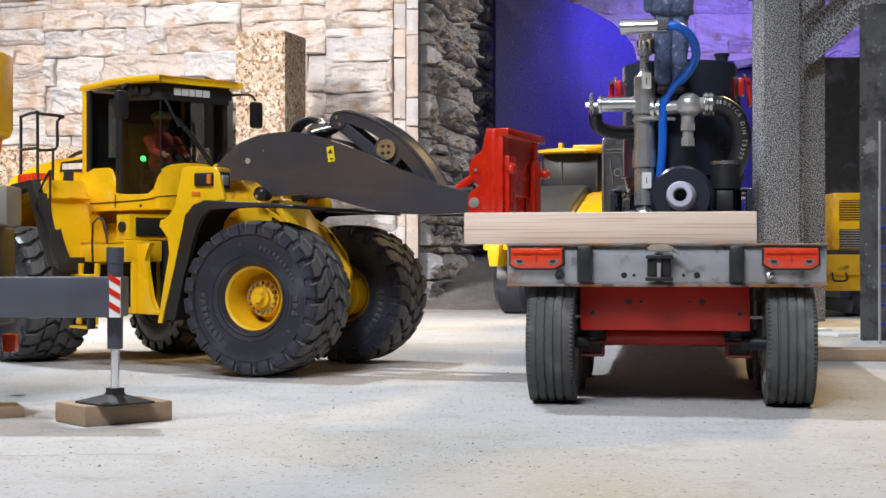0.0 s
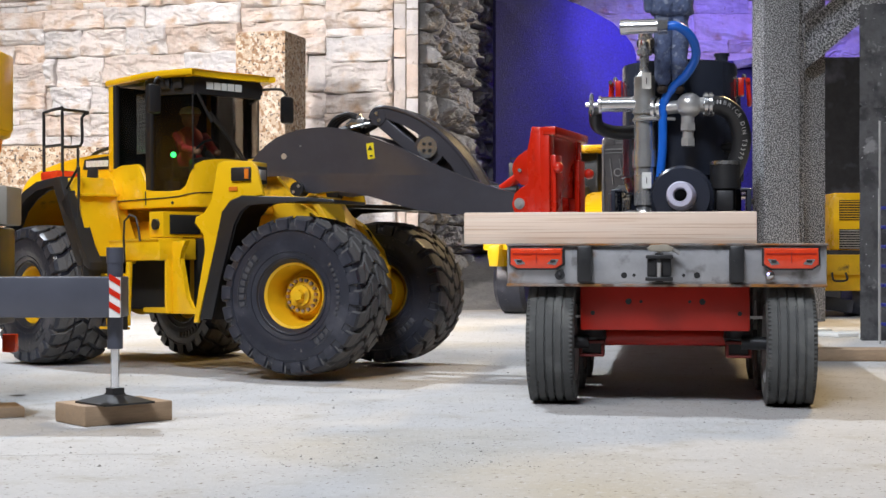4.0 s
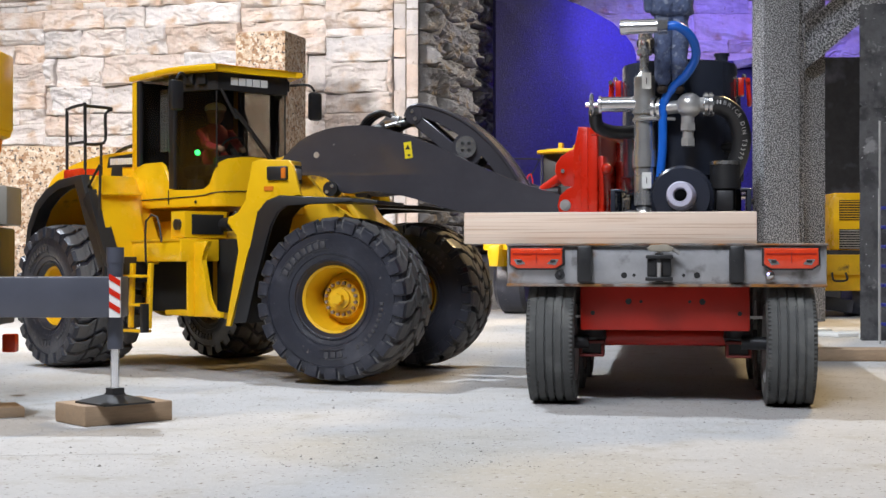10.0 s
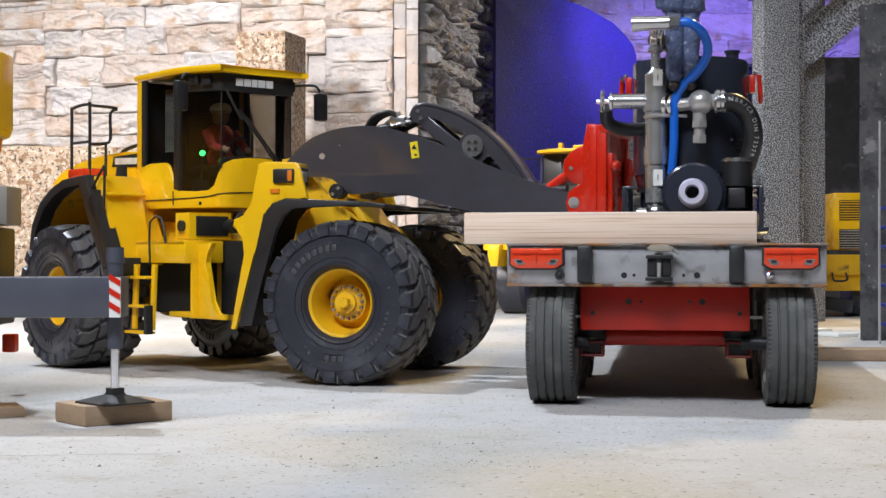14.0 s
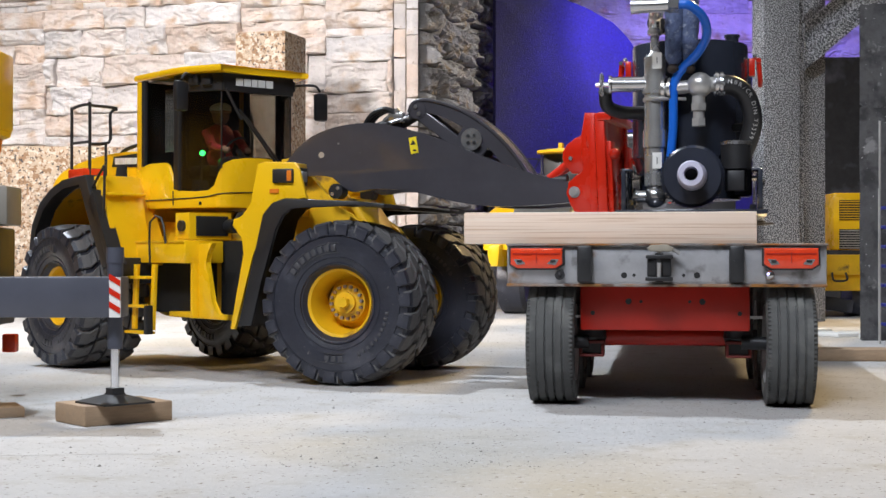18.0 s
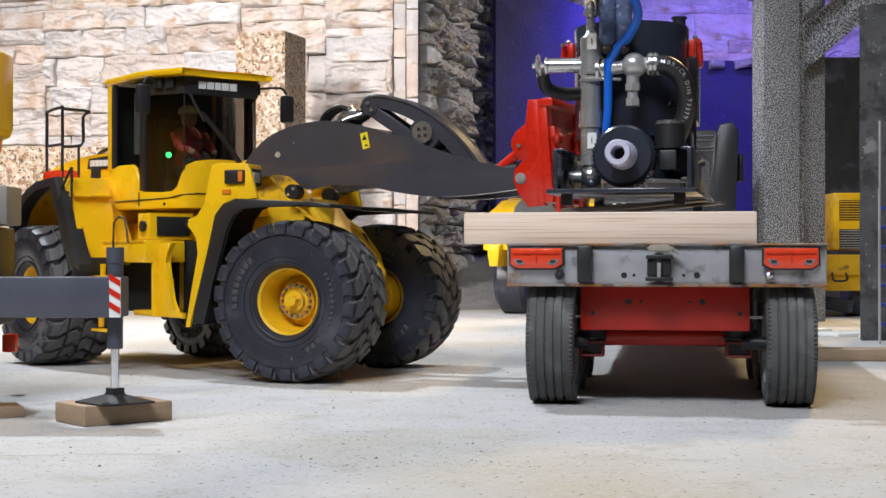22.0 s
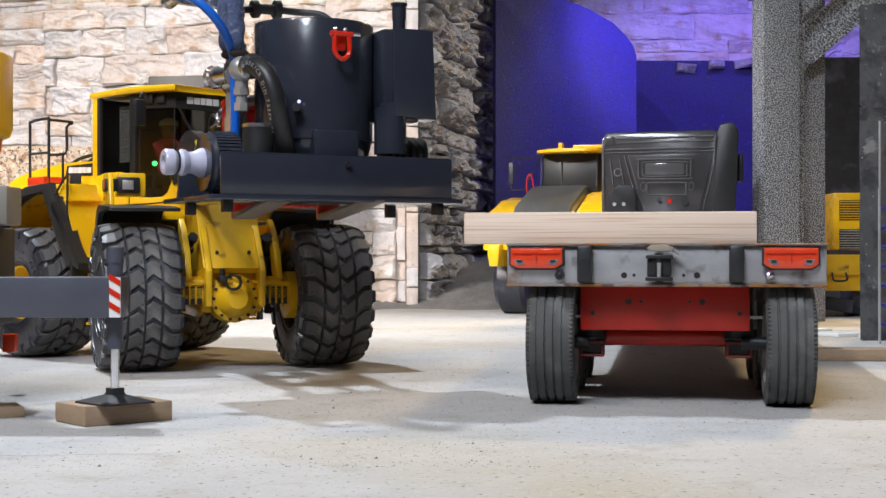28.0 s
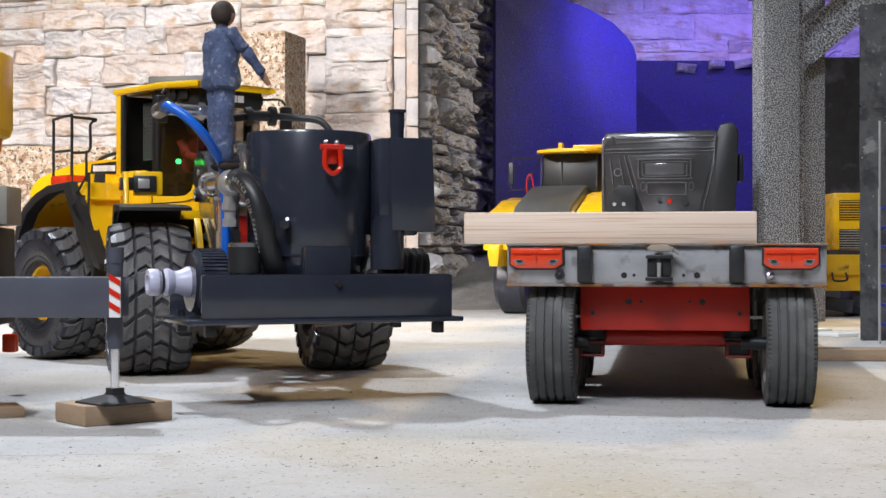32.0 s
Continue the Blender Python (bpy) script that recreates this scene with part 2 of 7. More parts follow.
class Shape:
    """A mesh under way: boxes, rods, tubes, prisms and turned forms in one part."""

    def __init__(self):
        self.bm = bmesh.new()

    def box(self, c, s, rot=(0, 0, 0), bevel=0.0, m=None):
        mm = Matrix.Translation(c) @ Euler([radians(a) for a in rot]).to_matrix().to_4x4() @ Matrix.Diagonal((*s, 1))
        r = bmesh.ops.create_cube(self.bm, size=1, matrix=(m @ mm) if m else mm)
        if bevel:
            es = list({e for v in r["verts"] for e in v.link_edges})
            bmesh.ops.bevel(self.bm, geom=es, offset=bevel, segments=2, affect="EDGES", profile=0.5)
        return self

    def rod(self, p0, p1, r, r2=None, seg=20, caps=True):
        m, ln = frame_to(p0, p1)
        bmesh.ops.create_cone(self.bm, cap_ends=caps, segments=seg, radius1=r, radius2=r if r2 is None else r2, depth=ln, matrix=m)
        return self

    def ball(self, c, r, s=(1, 1, 1), seg=16):
        bmesh.ops.create_uvsphere(self.bm, u_segments=seg, v_segments=seg // 2 + 2, radius=r, matrix=Matrix.Translation(c) @ Matrix.Diagonal((*s, 1)))
        return self

    def limb(self, p0, p1, r0, r1, n=9, seg=14):
        """A sleeve or leg with folds in its cloth."""
        a, b = Vector(p0), Vector(p1)
        d = (b - a).normalized()
        x = d.cross(Vector((0.3, 0.9, 0.11))).normalized()
        y = d.cross(x)
        rings = []
        for i in range(n + 1):
            t = i / n
            r = (r0 + (r1 - r0) * t) * (0.55 if i in (0, n) else 1.0)
            ring = []
            for k in range(seg):
                w = 2 * math.pi * k / seg
                p = a + (b - a) * t + r * (math.cos(w) * x + math.sin(w) * y)
                ring.append(self.bm.verts.new(p + (p - a - (b - a) * t) * 0.24 * noise.noise(p * 150)))
            rings.append(ring)
        for u, v in zip(rings, rings[1:]):
            for k in range(seg):
                self.bm.faces.new((u[k], u[(k + 1) % seg], v[(k + 1) % seg], v[k]))
        self.bm.faces.new(rings[0][::-1]), self.bm.faces.new(rings[-1])
        return self

    def lathe(self, prof, m=None, seg=32):
        """prof: (radius, height) pairs, turned about the local z axis of m."""
        m = m or Matrix()
        rings = []
        for r, h in prof:
            if r < 1e-6:
                rings.append([self.bm.verts.new(m @ Vector((0, 0, h)))])
            else:
                rings.append([self.bm.verts.new(m @ Vector((r * math.cos(2 * math.pi * k / seg), r * math.sin(2 * math.pi * k / seg), h))) for k in range(seg)])
        for a, b in zip(rings, rings[1:]):
            for k in range(seg):
                j = (k + 1) % seg
                f = [a[k % len(a)], a[j % len(a)], b[j % len(b)], b[k % len(b)]]
                f = [v for i, v in enumerate(f) if v not in f[:i]]
                if len(f) > 2:
                    self.bm.faces.new(f)
        return self

    def tube(self, pts, r, seg=12, smooth=6):
        """A round bar or hose along a smooth curve through pts."""
        P = [Vector(p) for p in pts]
        if smooth > 1 and len(P) > 2:
            Q = [2 * P[0] - P[1]] + P + [2 * P[-1] - P[-2]]
            P = []
            for a, b, c, d in zip(Q, Q[1:], Q[2:], Q[3:]):
                for k in range(smooth):
                    t = k / smooth
                    P.append(0.5 * (2 * b + (c - a) * t + (2 * a - 5 * b + 4 * c - d) * t * t + (3 * b - a - 3 * c + d) * t ** 3))
            P.append(Q[-2])
        up = Vector((0.13, 0.31, 0.94))
        rings = []
        for i, p in enumerate(P):
            d = (P[min(i + 1, len(P) - 1)] - P[max(i - 1, 0)]).normalized()
            x = d.cross(up).normalized()
            y = d.cross(x)
            rings.append([self.bm.verts.new(p + r * (math.cos(2 * math.pi * k / seg) * x + math.sin(2 * math.pi * k / seg) * y)) for k in range(seg)])
        for a, b in zip(rings, rings[1:]):
            for k in range(seg):
                self.bm.faces.new((a[k], a[(k + 1) % seg], b[(k + 1) % seg], b[k]))
        self.bm.faces.new(rings[0][::-1]), self.bm.faces.new(rings[-1])
        return self

    def prism(self, prof, y0, y1, m=None, axis="y", bevel=0.0):
        """A plate with the outline prof (x, z), from y0 to y1 (axis x: outline in y, z)."""
        m = m or Matrix()
        put = (lambda a, b, d: Vector((a, d, b))) if axis == "y" else ((lambda a, b, d: Vector((d, a, b))) if axis == "x" else (lambda a, b, d: Vector((a, b, d))))
        A = [self.bm.verts.new(m @ put(a, b, y0)) for a, b in prof]
        B = [self.bm.verts.new(m @ put(a, b, y1)) for a, b in prof]
        fs = [self.bm.faces.new(A), self.bm.faces.new(B[::-1])]
        n = len(A)
        for k in range(n):
            fs.append(self.bm.faces.new((A[k], A[(k + 1) % n], B[(k + 1) % n], B[k])))
        if bevel:
            es = [e for f in fs[:2] for e in f.edges]
            bmesh.ops.bevel(self.bm, geom=es, offset=bevel, segments=2, affect="EDGES", profile=0.5)
        return self


def smooth_line(pts, n=5):
    """A closed-form smooth run through (a, b) points."""
    Q = [pts[0]] + list(pts) + [pts[-1]]
    out = []
    for a, b, c, d in zip(Q, Q[1:], Q[2:], Q[3:]):
        for k in range(n):
            t = k / n
            out.append(tuple(0.5 * (2 * b[i] + (c[i] - a[i]) * t + (2 * a[i] - 5 * b[i] + 4 * c[i] - d[i]) * t * t + (3 * b[i] - a[i] - 3 * c[i] + d[i]) * t ** 3) for i in (0, 1)))
    out.append(tuple(pts[-1]))
    return out


def part(name, bm, material, parent=None, label="", angle=35):
    """Links a shape as one mesh object under a thing or a part."""
    bm = bm.bm if isinstance(bm, Shape) else bm
    bmesh.ops.recalc_face_normals(bm, faces=bm.faces)
    me = bpy.data.meshes.new(name)
    for f in bm.faces:
        f.smooth = True
    for e in bm.edges:
        if len(e.link_faces) == 2 and e.calc_face_angle(0) > radians(angle):
            e.smooth = False
    bm.to_mesh(me)
    bm.free()
    me.materials.append(material)
    ob = new(name, me)
    if parent:
        ob.parent = parent
    if label:
        tagged(ob, label)
    return ob


def share(name, me, m, parent, material=None):
    """Another object on the same mesh."""
    ob = new(name, me)
    ob.parent = parent
    ob.matrix_basis = m
    return ob


def thing(name, label, category, m=None, group="", kind=""):
    ob = new(name)
    if m:
        ob.matrix_basis = m
    return tagged(ob, label, category, group, kind)


def text_bars(parent, name, widths, h, gap, m, material, depth=0.0006):
    """A mark that stands for writing: a row of plain bars."""
    x = 0
    s = Shape()
    for w in widths:
        s.box((x + w / 2, 0, 0), (w, depth, h), m=m)
        x += w + gap
    return part(name, s, material, parent)


# ---- the hall: floor, ceiling and walls round the model site ----
s = Shape()
s.box((0, 2.0, -0.02), (9, 9.6, 0.04))
floor = tagged(part("floor", s, FLOOR), "pale dusty concrete floor with scattered grit", "floor", kind="structure")
s = Shape()
s.box((0, 2.0, 2.62), (9, 9.6, 0.04))
tagged(part("ceiling", s, HALL), "plain pale hall ceiling", "ceiling", kind="structure")
for nm, c, sz in (("wall_south", (0, -2.78, 1.3), (9, 0.04, 2.6)), ("wall_west", (-4.48, 2.0, 1.3), (0.04, 9.5, 2.6)),
                  ("wall_east", (4.48, 2.0, 1.3), (0.04, 9.5, 2.6)), ("wall_north", (0, 6.76, 1.3), (9, 0.04, 2.6))):
    s = Shape()
    s.box(c, sz)
    tagged(part(nm, s, HALL), "plain plastered hall wall", "wall", kind="structure")

rng = random.Random(7)


def stone_mesh(w, h, d, seed, rough=1.0, nx=None, nz=None):
    """A split-face stone: back at y 0, broken face of flat flakes and ledges towards -y, x 0..w, z 0..h."""
    nx = nx or max(8, min(56, int(w / 0.0032)))
    nz = nz or max(6, min(24, int(h / 0.0026)))
    bm = bmesh.new()
    o = Vector((seed * 3.7, seed * 1.3, 0))
    r = random.Random(seed * 17 + 3)
    tilt, lean, swell = r.uniform(-0.22, 0.22), r.uniform(-0.25, 0.25), r.uniform(-0.1, 0.2)
    slope = r.uniform(-0.25, 0.25)                  # the flakes lie aslant in their stone
    grid = []
    for j in range(nz + 1):
        row = []
        for i in range(nx + 1):
            u, v = i / nx, j / nz
            edge = min(u * w, (1 - u) * w, v * h, (1 - v) * h)
            x, z = u * w, v * h
            if 0 < i < nx:
                x += 0.3 * w / nx * noise.noise(o + Vector((i * 1.7, j * 2.3, 1)))
            if 0 < j < nz:
                z += 0.3 * h / nz * noise.noise(o + Vector((i * 2.1, j * 1.9, 5)))
            if j in (0, nz):
                z += 0.07 * h * noise.noise(o + Vector((x * 28, j * 9, 9)))
            k = min(1.0, edge / 0.0025)
            q = z + slope * x
            n1 = noise.noise(o + Vector((x * 13, q * 34, 3))) + 0.45 * noise.noise(o + Vector((x * 30, q * 70, 8)))
            step = n1 * 3.4
            flake = (math.floor(step) + min(1.0, (step - math.floor(step)) * 3.5)) / 3.4
            fine = 0.10 * noise.noise(o + Vector((x * 90, q * 150, 7))) + 0.06 * noise.noise(o + Vector((x * 240, q * 300, 4)))
            dd = d * (0.72 + rough * (tilt * (2 * u - 1) + lean * (2 * v - 1) + swell * (1 - (2 * v - 1) ** 2) + 0.70 * flake + 1.3 * fine))
            row.append(bm.verts.new((x, -max(0.25 * d, dd) * (0.78 + 0.22 * k), z)))
        grid.append(row)
    for j in range(nz):
        for i in range(nx):
            bm.faces.new((grid[j][i], grid[j][i + 1], grid[j + 1][i + 1], grid[j + 1][i]))
    rim = grid[0] + [r[-1] for r in grid[1:]] + grid[-1][-2::-1] + [r[0] for r in grid[-2:0:-1]]
    back = [bm.verts.new((v.co.x, 0, v.co.z)) for v in rim]
    n = len(rim)
    for k in range(n):
        bm.faces.new((rim[k], back[k], back[(k + 1) % n], rim[(k + 1) % n]))
    return bm


def random_courses(r, x0, x1, z0, z1, course, lengths, split=0.22):
    """Stones in courses of chance heights and lengths: (x, z, width, height)."""
    out, z = [], z0
    while z < z1 - 0.006:
        h = min(r.uniform(*course), z1 - z)
        x = x0 - r.uniform(0, 0.06)
        while x < x1:
            lw = r.uniform(*lengths)
            a, b = max(x0, x), min(x1, x + lw)
            if b - a > 0.012:
                c = r.uniform(0.4, 0.6) if r.random() < split and h > 0.03 else 1.0
                out.append((a, z, b - a, h * c))
                if c < 1:
                    out.append((a, z + h * c, b - a, h * (1 - c)))
            x += lw
        z += h
    return out


def laid_courses(x0, x1, levels, joints):
    """Stones between given levels, cut at the given joints of each course."""
    out = []
    for za, zb, cuts in zip(levels, levels[1:], joints):
        xs = (x0, *cuts, x1)
        out += [(a, za, b - a, zb - za) for a, b in zip(xs, xs[1:])]
    return out


def stone_wall(name, label, p0, p1, z0, z1, thick, stones, depth, stone_mat, seed, rough=1.0, gap=0.0008):
    """A mortar wall from p0 to p1 (its face to the right-hand side of that way) clad with single stones."""
    a, b = Vector((*p0, 0)), Vector((*p1, 0))
    ln = (b - a).length
    ang = math.degrees(math.atan2(b.y - a.y, b.x - a.x))
    s = Shape()
    s.box((ln / 2, thick / 2, (z1 + z0) / 2), (ln, thick, z1 - z0))
    w = part(name, s, MORTAR)
    w.matrix_basis = pose(p0[0], p0[1], 0, 0, 0, ang)
    tagged(w, label, "wall", kind="structure")
    r = random.Random(seed)
    for k, (x, z, lw, h) in enumerate(stones):
        bm = stone_mesh(lw - gap, h - gap, depth * r.uniform(0.75, 1.25) * min(1.0, 0.4 + h / 0.05), seed * 50 + k, rough)
        st = part("stone", bm, stone_mat, w, angle=9)
        st.matrix_basis = pose(x, 0, z)
    return w


def walls_of_stone():
    r = random.Random(3)
    pale = random_courses(r, 0.0, 0.132, 0.001, 0.553, (0.03, 0.055), (0.06, 0.12)) + random_courses(r, 0.132, 0.98, 0.001, 0.175, (0.036, 0.05), (0.07, 0.22))
    for a, b, z in ((0.132, 0.285, 0.208), (0.285, 0.684, 0.205), (0.684, 0.848, 0.201)):
        pale += random_courses(r, a, b, 0.175, z, (0.04, 0.05), (0.1, 0.2), 0)
    pale += laid_courses(0.132, 0.285, (0.208, 0.256, 0.301, 0.340, 0.369, 0.398, 0.455, 0.491, 0.520, 0.553), ((), (0.206,), (), (0.231,), (), (), (0.219,), (), ()))
    pale += laid_courses(0.285, 0.684, (0.205, 0.252, 0.291, 0.316, 0.356, 0.408, 0.463, 0.513, 0.553), ((0.422, 0.572), (0.363, 0.538), (0.339, 0.492), (0.381, 0.538), (0.300, 0.381, 0.538), (0.309, 0.408, 0.572), (0.363, 0.455, 0.538), (0.410, 0.492)))
    pale += laid_courses(0.684, 0.848, (0.201, 0.247, 0.298, 0.338, 0.384, 0.450, 0.480, 0.513, 0.539, 0.580), ((0.761,), (0.729, 0.805), (0.805,), (), (0.814,), (0.810,), (), (0.806,), (0.761,)))
    pale += laid_courses(0.848, 0.973, (0.175, 0.202, 0.244, 0.289, 0.344, 0.379, 0.434, 0.480, 0.495, 0.524, 0.580), ((0.912,), (0.880,), (0.922,), (), (), (0.963,), (), (), (), ()))
    pale += random_courses(r, 0.0, 0.41, 0.553, 0.70, (0.009, 0.013), (0.04, 0.10), 0)          # low narrow courses at the upper end
    pale += random_courses(r, 0.41, 0.684, 0.553, 0.70, (0.04, 0.06), (0.1, 0.25)) + random_courses(r, 0.684, 0.973, 0.580, 0.70, (0.04, 0.06), (0.1, 0.2))
    stone_wall("wall_stone_pale", "pale beige split-face stone wall of long courses", (-1.02, 2.83), (-0.085, 2.56), 0.0, 0.70, 0.05, pale, 0.017, STONE, 3)
    grey = random_courses(random.Random(8), 0.0, 0.687, 0.001, 0.11, (0.045, 0.06), (0.10, 0.24), 0) + random_courses(random.Random(5), 0.0, 0.687, 0.11, 0.70, (0.026, 0.050), (0.05, 0.16))
    stone_wall("wall_stone_grey", "dark grey rough stacked stone wall beside the pale wall", (-0.045, 2.58), (0.105, 3.25), 0.0, 0.70, 0.05, grey, 0.026, STONE_GREY, 5, rough=1.15, gap=0.0022)
    far = random_courses(random.Random(9), 0.0, 0.95, 0.579, 0.95, (0.05, 0.075), (0.12, 0.3))
    stone_wall("wall_stone_far", "stone wall of long courses in blue light", (0.2, 3.72), (1.15, 3.70), 0.578, 0.95, 0.06, far, 0.018, STONE, 9)
    # stacked pale corner stones between the two walls
    s = Shape()
    s.box((0, 0.02, 0.31), (0.03, 0.05, 0.62))
    w = part("wall_corner", s, MORTAR)
    w.matrix_basis = pose(-0.064, 2.565, 0)
    tagged(w, "corner of stacked pale stone ends", "wall", kind="structure")
    r = random.Random(4)
    z = 0.0
    while z < 0.6:
        h = r.uniform(0.03, 0.062)
        for x0, x1 in ((-0.022, -0.002), (0.0, 0.02)):
            bm = stone_mesh(x1 - x0, h - 0.002, 0.012 * r.uniform(0.7, 1.4), int(z * 900 + x0 * 500), 0.5, 3, 4)
            st = part("stone", bm, STONE, w)
            st.matrix_basis = pose(x0, -0.005, z + (0.012 if x0 < -0.01 else 0))
        z += h


def panels():
    # tall board with a rounded upper corner, lit blue
    top = [(0.0, 0.0), (0.0, 0.68), (0.10, 0.645), (0.15, 0.624), (0.20, 0.606), (0.255, 0.579), (0.285, 0.552), (0.30, 0.533), (0.307, 0.512), (0.307, 0.0)]
    s = Shape()
    s.prism(top, 0, 0.02)
    p = part("wall_board", s, BOARD)
    p.matrix_basis = pose(0.108, 2.98, 0, 0, 0, 14)
    tagged(p, "tall rough board with a rounded corner in blue light", "board", kind="structure")
    s = Shape()
    s.box((0.5, 0.02, 0.29), (1.2, 0.04, 0.576))
    p = part("wall_backing", s, BOARD)
    p.matrix_basis = pose(0.2, 3.62, 0)
    tagged(p, "rough plastered low wall in blue light", "wall", kind="structure")
    for k, x in enumerate((0.60, 0.68, 0.745)):
        bm = stone_mesh(0.046 - 0.008 * (k == 1), 0.021, 0.028, 60 + k, 1.3, 9, 5)
        st = part("rock", bm, STONE_GREY)
        st.matrix_basis = pose(x - 0.02, 3.62, 0.556 - 0.006 * (k == 0), 0, 6 - 7 * k, 0)
        tagged(st, "small broken stone jutting from the wall ledge", "rock", "stones on the ledge")


walls_of_stone()
panels()


def granite_block(label, m, size):
    s = Shape()
    s.box((0, 0, size[2] / 2), size, bevel=0.004)
    b = part("granite_block", s, GRANITE)
    b.matrix_basis = m
    return tagged(b, label, "stone block", "granite blocks")


granite_block("tall upright pink speckled granite block before the wall", pose(-0.2835, 2.40, 0, 0, 0, -17), (0.089, 0.089, 0.4555))
granite_block("low wide pink speckled granite block before the wall", pose(-0.60, 2.45, 0, 0, 0, 6), (0.42, 0.10, 0.272))


def gravel_heap():
    bm = bmesh.new()
    n = 40
    g = []
    for j in range(n + 1):
        row = []
        for i in range(n + 1):
            x, y = -0.12 + 0.40 * i / n, 2.42 + 0.75 * j / n
            t = (y - 2.47 - 0.10 * max(0, (x - 0.02)) + 0.03 * math.sin(x * 30)) / 0.55
            z = -0.004 + 0.095 * max(0, min(1, t)) ** 0.9 * max(0, min(1, (0.25 - x) / 0.10))
            z += 0.006 * noise.noise(Vector((x * 40, y * 40, 0))) + 0.003 * noise.noise(Vector((x * 140, y * 140, 3))) if t > 0 else 0
            row.append(bm.verts.new((x, y, z)))
        g.append(row)
    for j in range(n):
        for i in range(n):
            bm.faces.new((g[j][i], g[j][i + 1], g[j + 1][i + 1], g[j + 1][i]))
    return tagged(part("gravel_heap", bm, GRAVEL, angle=60), "grey gravel heap sloping against the stone wall", "gravel", kind="stuff")


gravel_heap()


def steel_frame():
    """Speckled grey portal of columns and braces behind the trailer."""
    f = thing("portal_frame", "grey speckled portal frame of square columns and diagonal braces", "frame", pose(0, 0, 0))
    s = Shape()
    s.box((0, 0, 0.4), (0.052, 0.034, 0.8), bevel=0.0015)
    c = part("column", s, SPECKLE, f)
    c.matrix_basis = pose(0.439, 1.92, 0, 0, 0, 14)
    s = Shape()
    s.box((0, 0, 0.4), (0.034, 0.02, 0.8), bevel=0.0015)
    c = part("column", s, SPECKLE, f)
    c.matrix_basis = pose(0.513, 2.03, 0, 0, 0, 10)
    s = Shape()
    s.prism([(0.4935, 0.3443), (0.576, 0.4138), (0.66, 0.4846), (0.66, 0.548), (0.553, 0.4575), (0.4935, 0.4075)], 1.985, 2.015, bevel=0.001)
    part("brace", s, SPECKLE, f)
    s = Shape()
    s.prism([(0.466, 0.400), (0.508, 0.434), (0.60, 0.51), (0.58, 0.53), (0.466, 0.434)], 1.94, 1.965, bevel=0.001)
    part("brace", s, SPECKLE, f)
    s = Shape()
    s.box((0.4725, 1.945, 0.4), (0.016, 0.012, 0.8), bevel=0.001)
    part("cover_strip", s, SPECKLE, f)
    s = Shape()
    s.box((0.55, 2.02, 0.47), (0.32, 0.03, 0.04), bevel=0.002)
    part("crossbeam", s, SPECKLE, f)


steel_frame()
s = Shape()
s.box((0.86, 2.75, 0.232), (0.42, 0.04, 0.464))
tagged(part("wall_dark", s, CONCRETE), "dark rough wall behind the portal", "wall", kind="structure")


def block_column():
    for z0, z1, dx in ((0.0, 0.2515, 0.0), (0.2525, 0.36, 0.0)):
        bm = stone_mesh(0.16, z1 - z0, 0.006, int(z0 * 100) + 2, 0.6, 10, 12)
        for v in bm.verts:
            if v.co.y > -1e-5:
                v.co.y, v.co.x = 0.10, v.co.x + 0.045
        b = part("concrete_block", bm, BLOCK)
        b.matrix_basis = pose(0.446, 1.562, z0)
        tagged(b, "grey rough stone block, one of a stacked pillar", "stone block", "stacked pillar blocks")
    r = thing("ladder_rack", "narrow blue rack with thin grey uprights leaning on the pillar", "rack", pose(0.4495, 1.50, 0))
    s = Shape()
    s.rod((0, 0, 0), (0, 0, 0.16), 0.0014, seg=8).rod((0.002, 0.005, 0.16), (0.002, 0.005, 0.23), 0.0012, seg=8)
    part("upright", s, STEEL_DULL, r)
    for k in range(7):
        s = Shape()
        s.box((0.014, 0.002, 0.02 + 0.02 * k), (0.022, 0.012, 0.0035), bevel=0.0008)
        part("rung", s, BLUE_PLASTIC, r)


block_column()
s = Shape()
s.box((0.66, 1.262, 0.0052), (0.74, 0.03, 0.0104), bevel=0.0012)
tagged(part("plank", s, WOOD_PAD), "flat wooden plank lying across the floor", "plank")


for x, y, a, w, d in ((0.462, 1.66, 24, 0.07, 0.05), (0.520, 1.60, 4, 0.12, 0.03), (0.430, 1.74, 33, 0.05, 0.045)):
    s = Shape()
    s.box((0, 0, 0.002), (w, d, 0.004), bevel=0.0008)
    sl = part("floor_slab", s, WHITE_PAINT)
    sl.matrix_basis = pose(x, y, 0, 0, 0, a)
    tagged(sl, "thin broken pale slab lying by the pillar", "slab", "broken slabs by the pillar")


# ---- the wheel loader ----
FORK_STEEL = mat("worn_fork_steel", (0.16, 0.13, 0.11), 0.45, 0.5, 40, 0.25, 0.1, 200)
LF, LR, WY, WR = 0.1125, 0.136, 0.076, 0.058
FX = 0.1243                   # front axle in the drawing of the front frame
PIV = (0.0443, 0.1562)        # boom pivot in the front frame (x, z)
PIN = (0.2757, 0.1270)        # carriage pin in the drawing of the boom
PIN_AT = (0.2646, 0.1288)     # and as built


def moved(ob, m):
    """Shifts the meshes of a part and of its pieces."""
    for o in (ob, *ob.children_recursive):
        o.data.transform(m)
    return ob


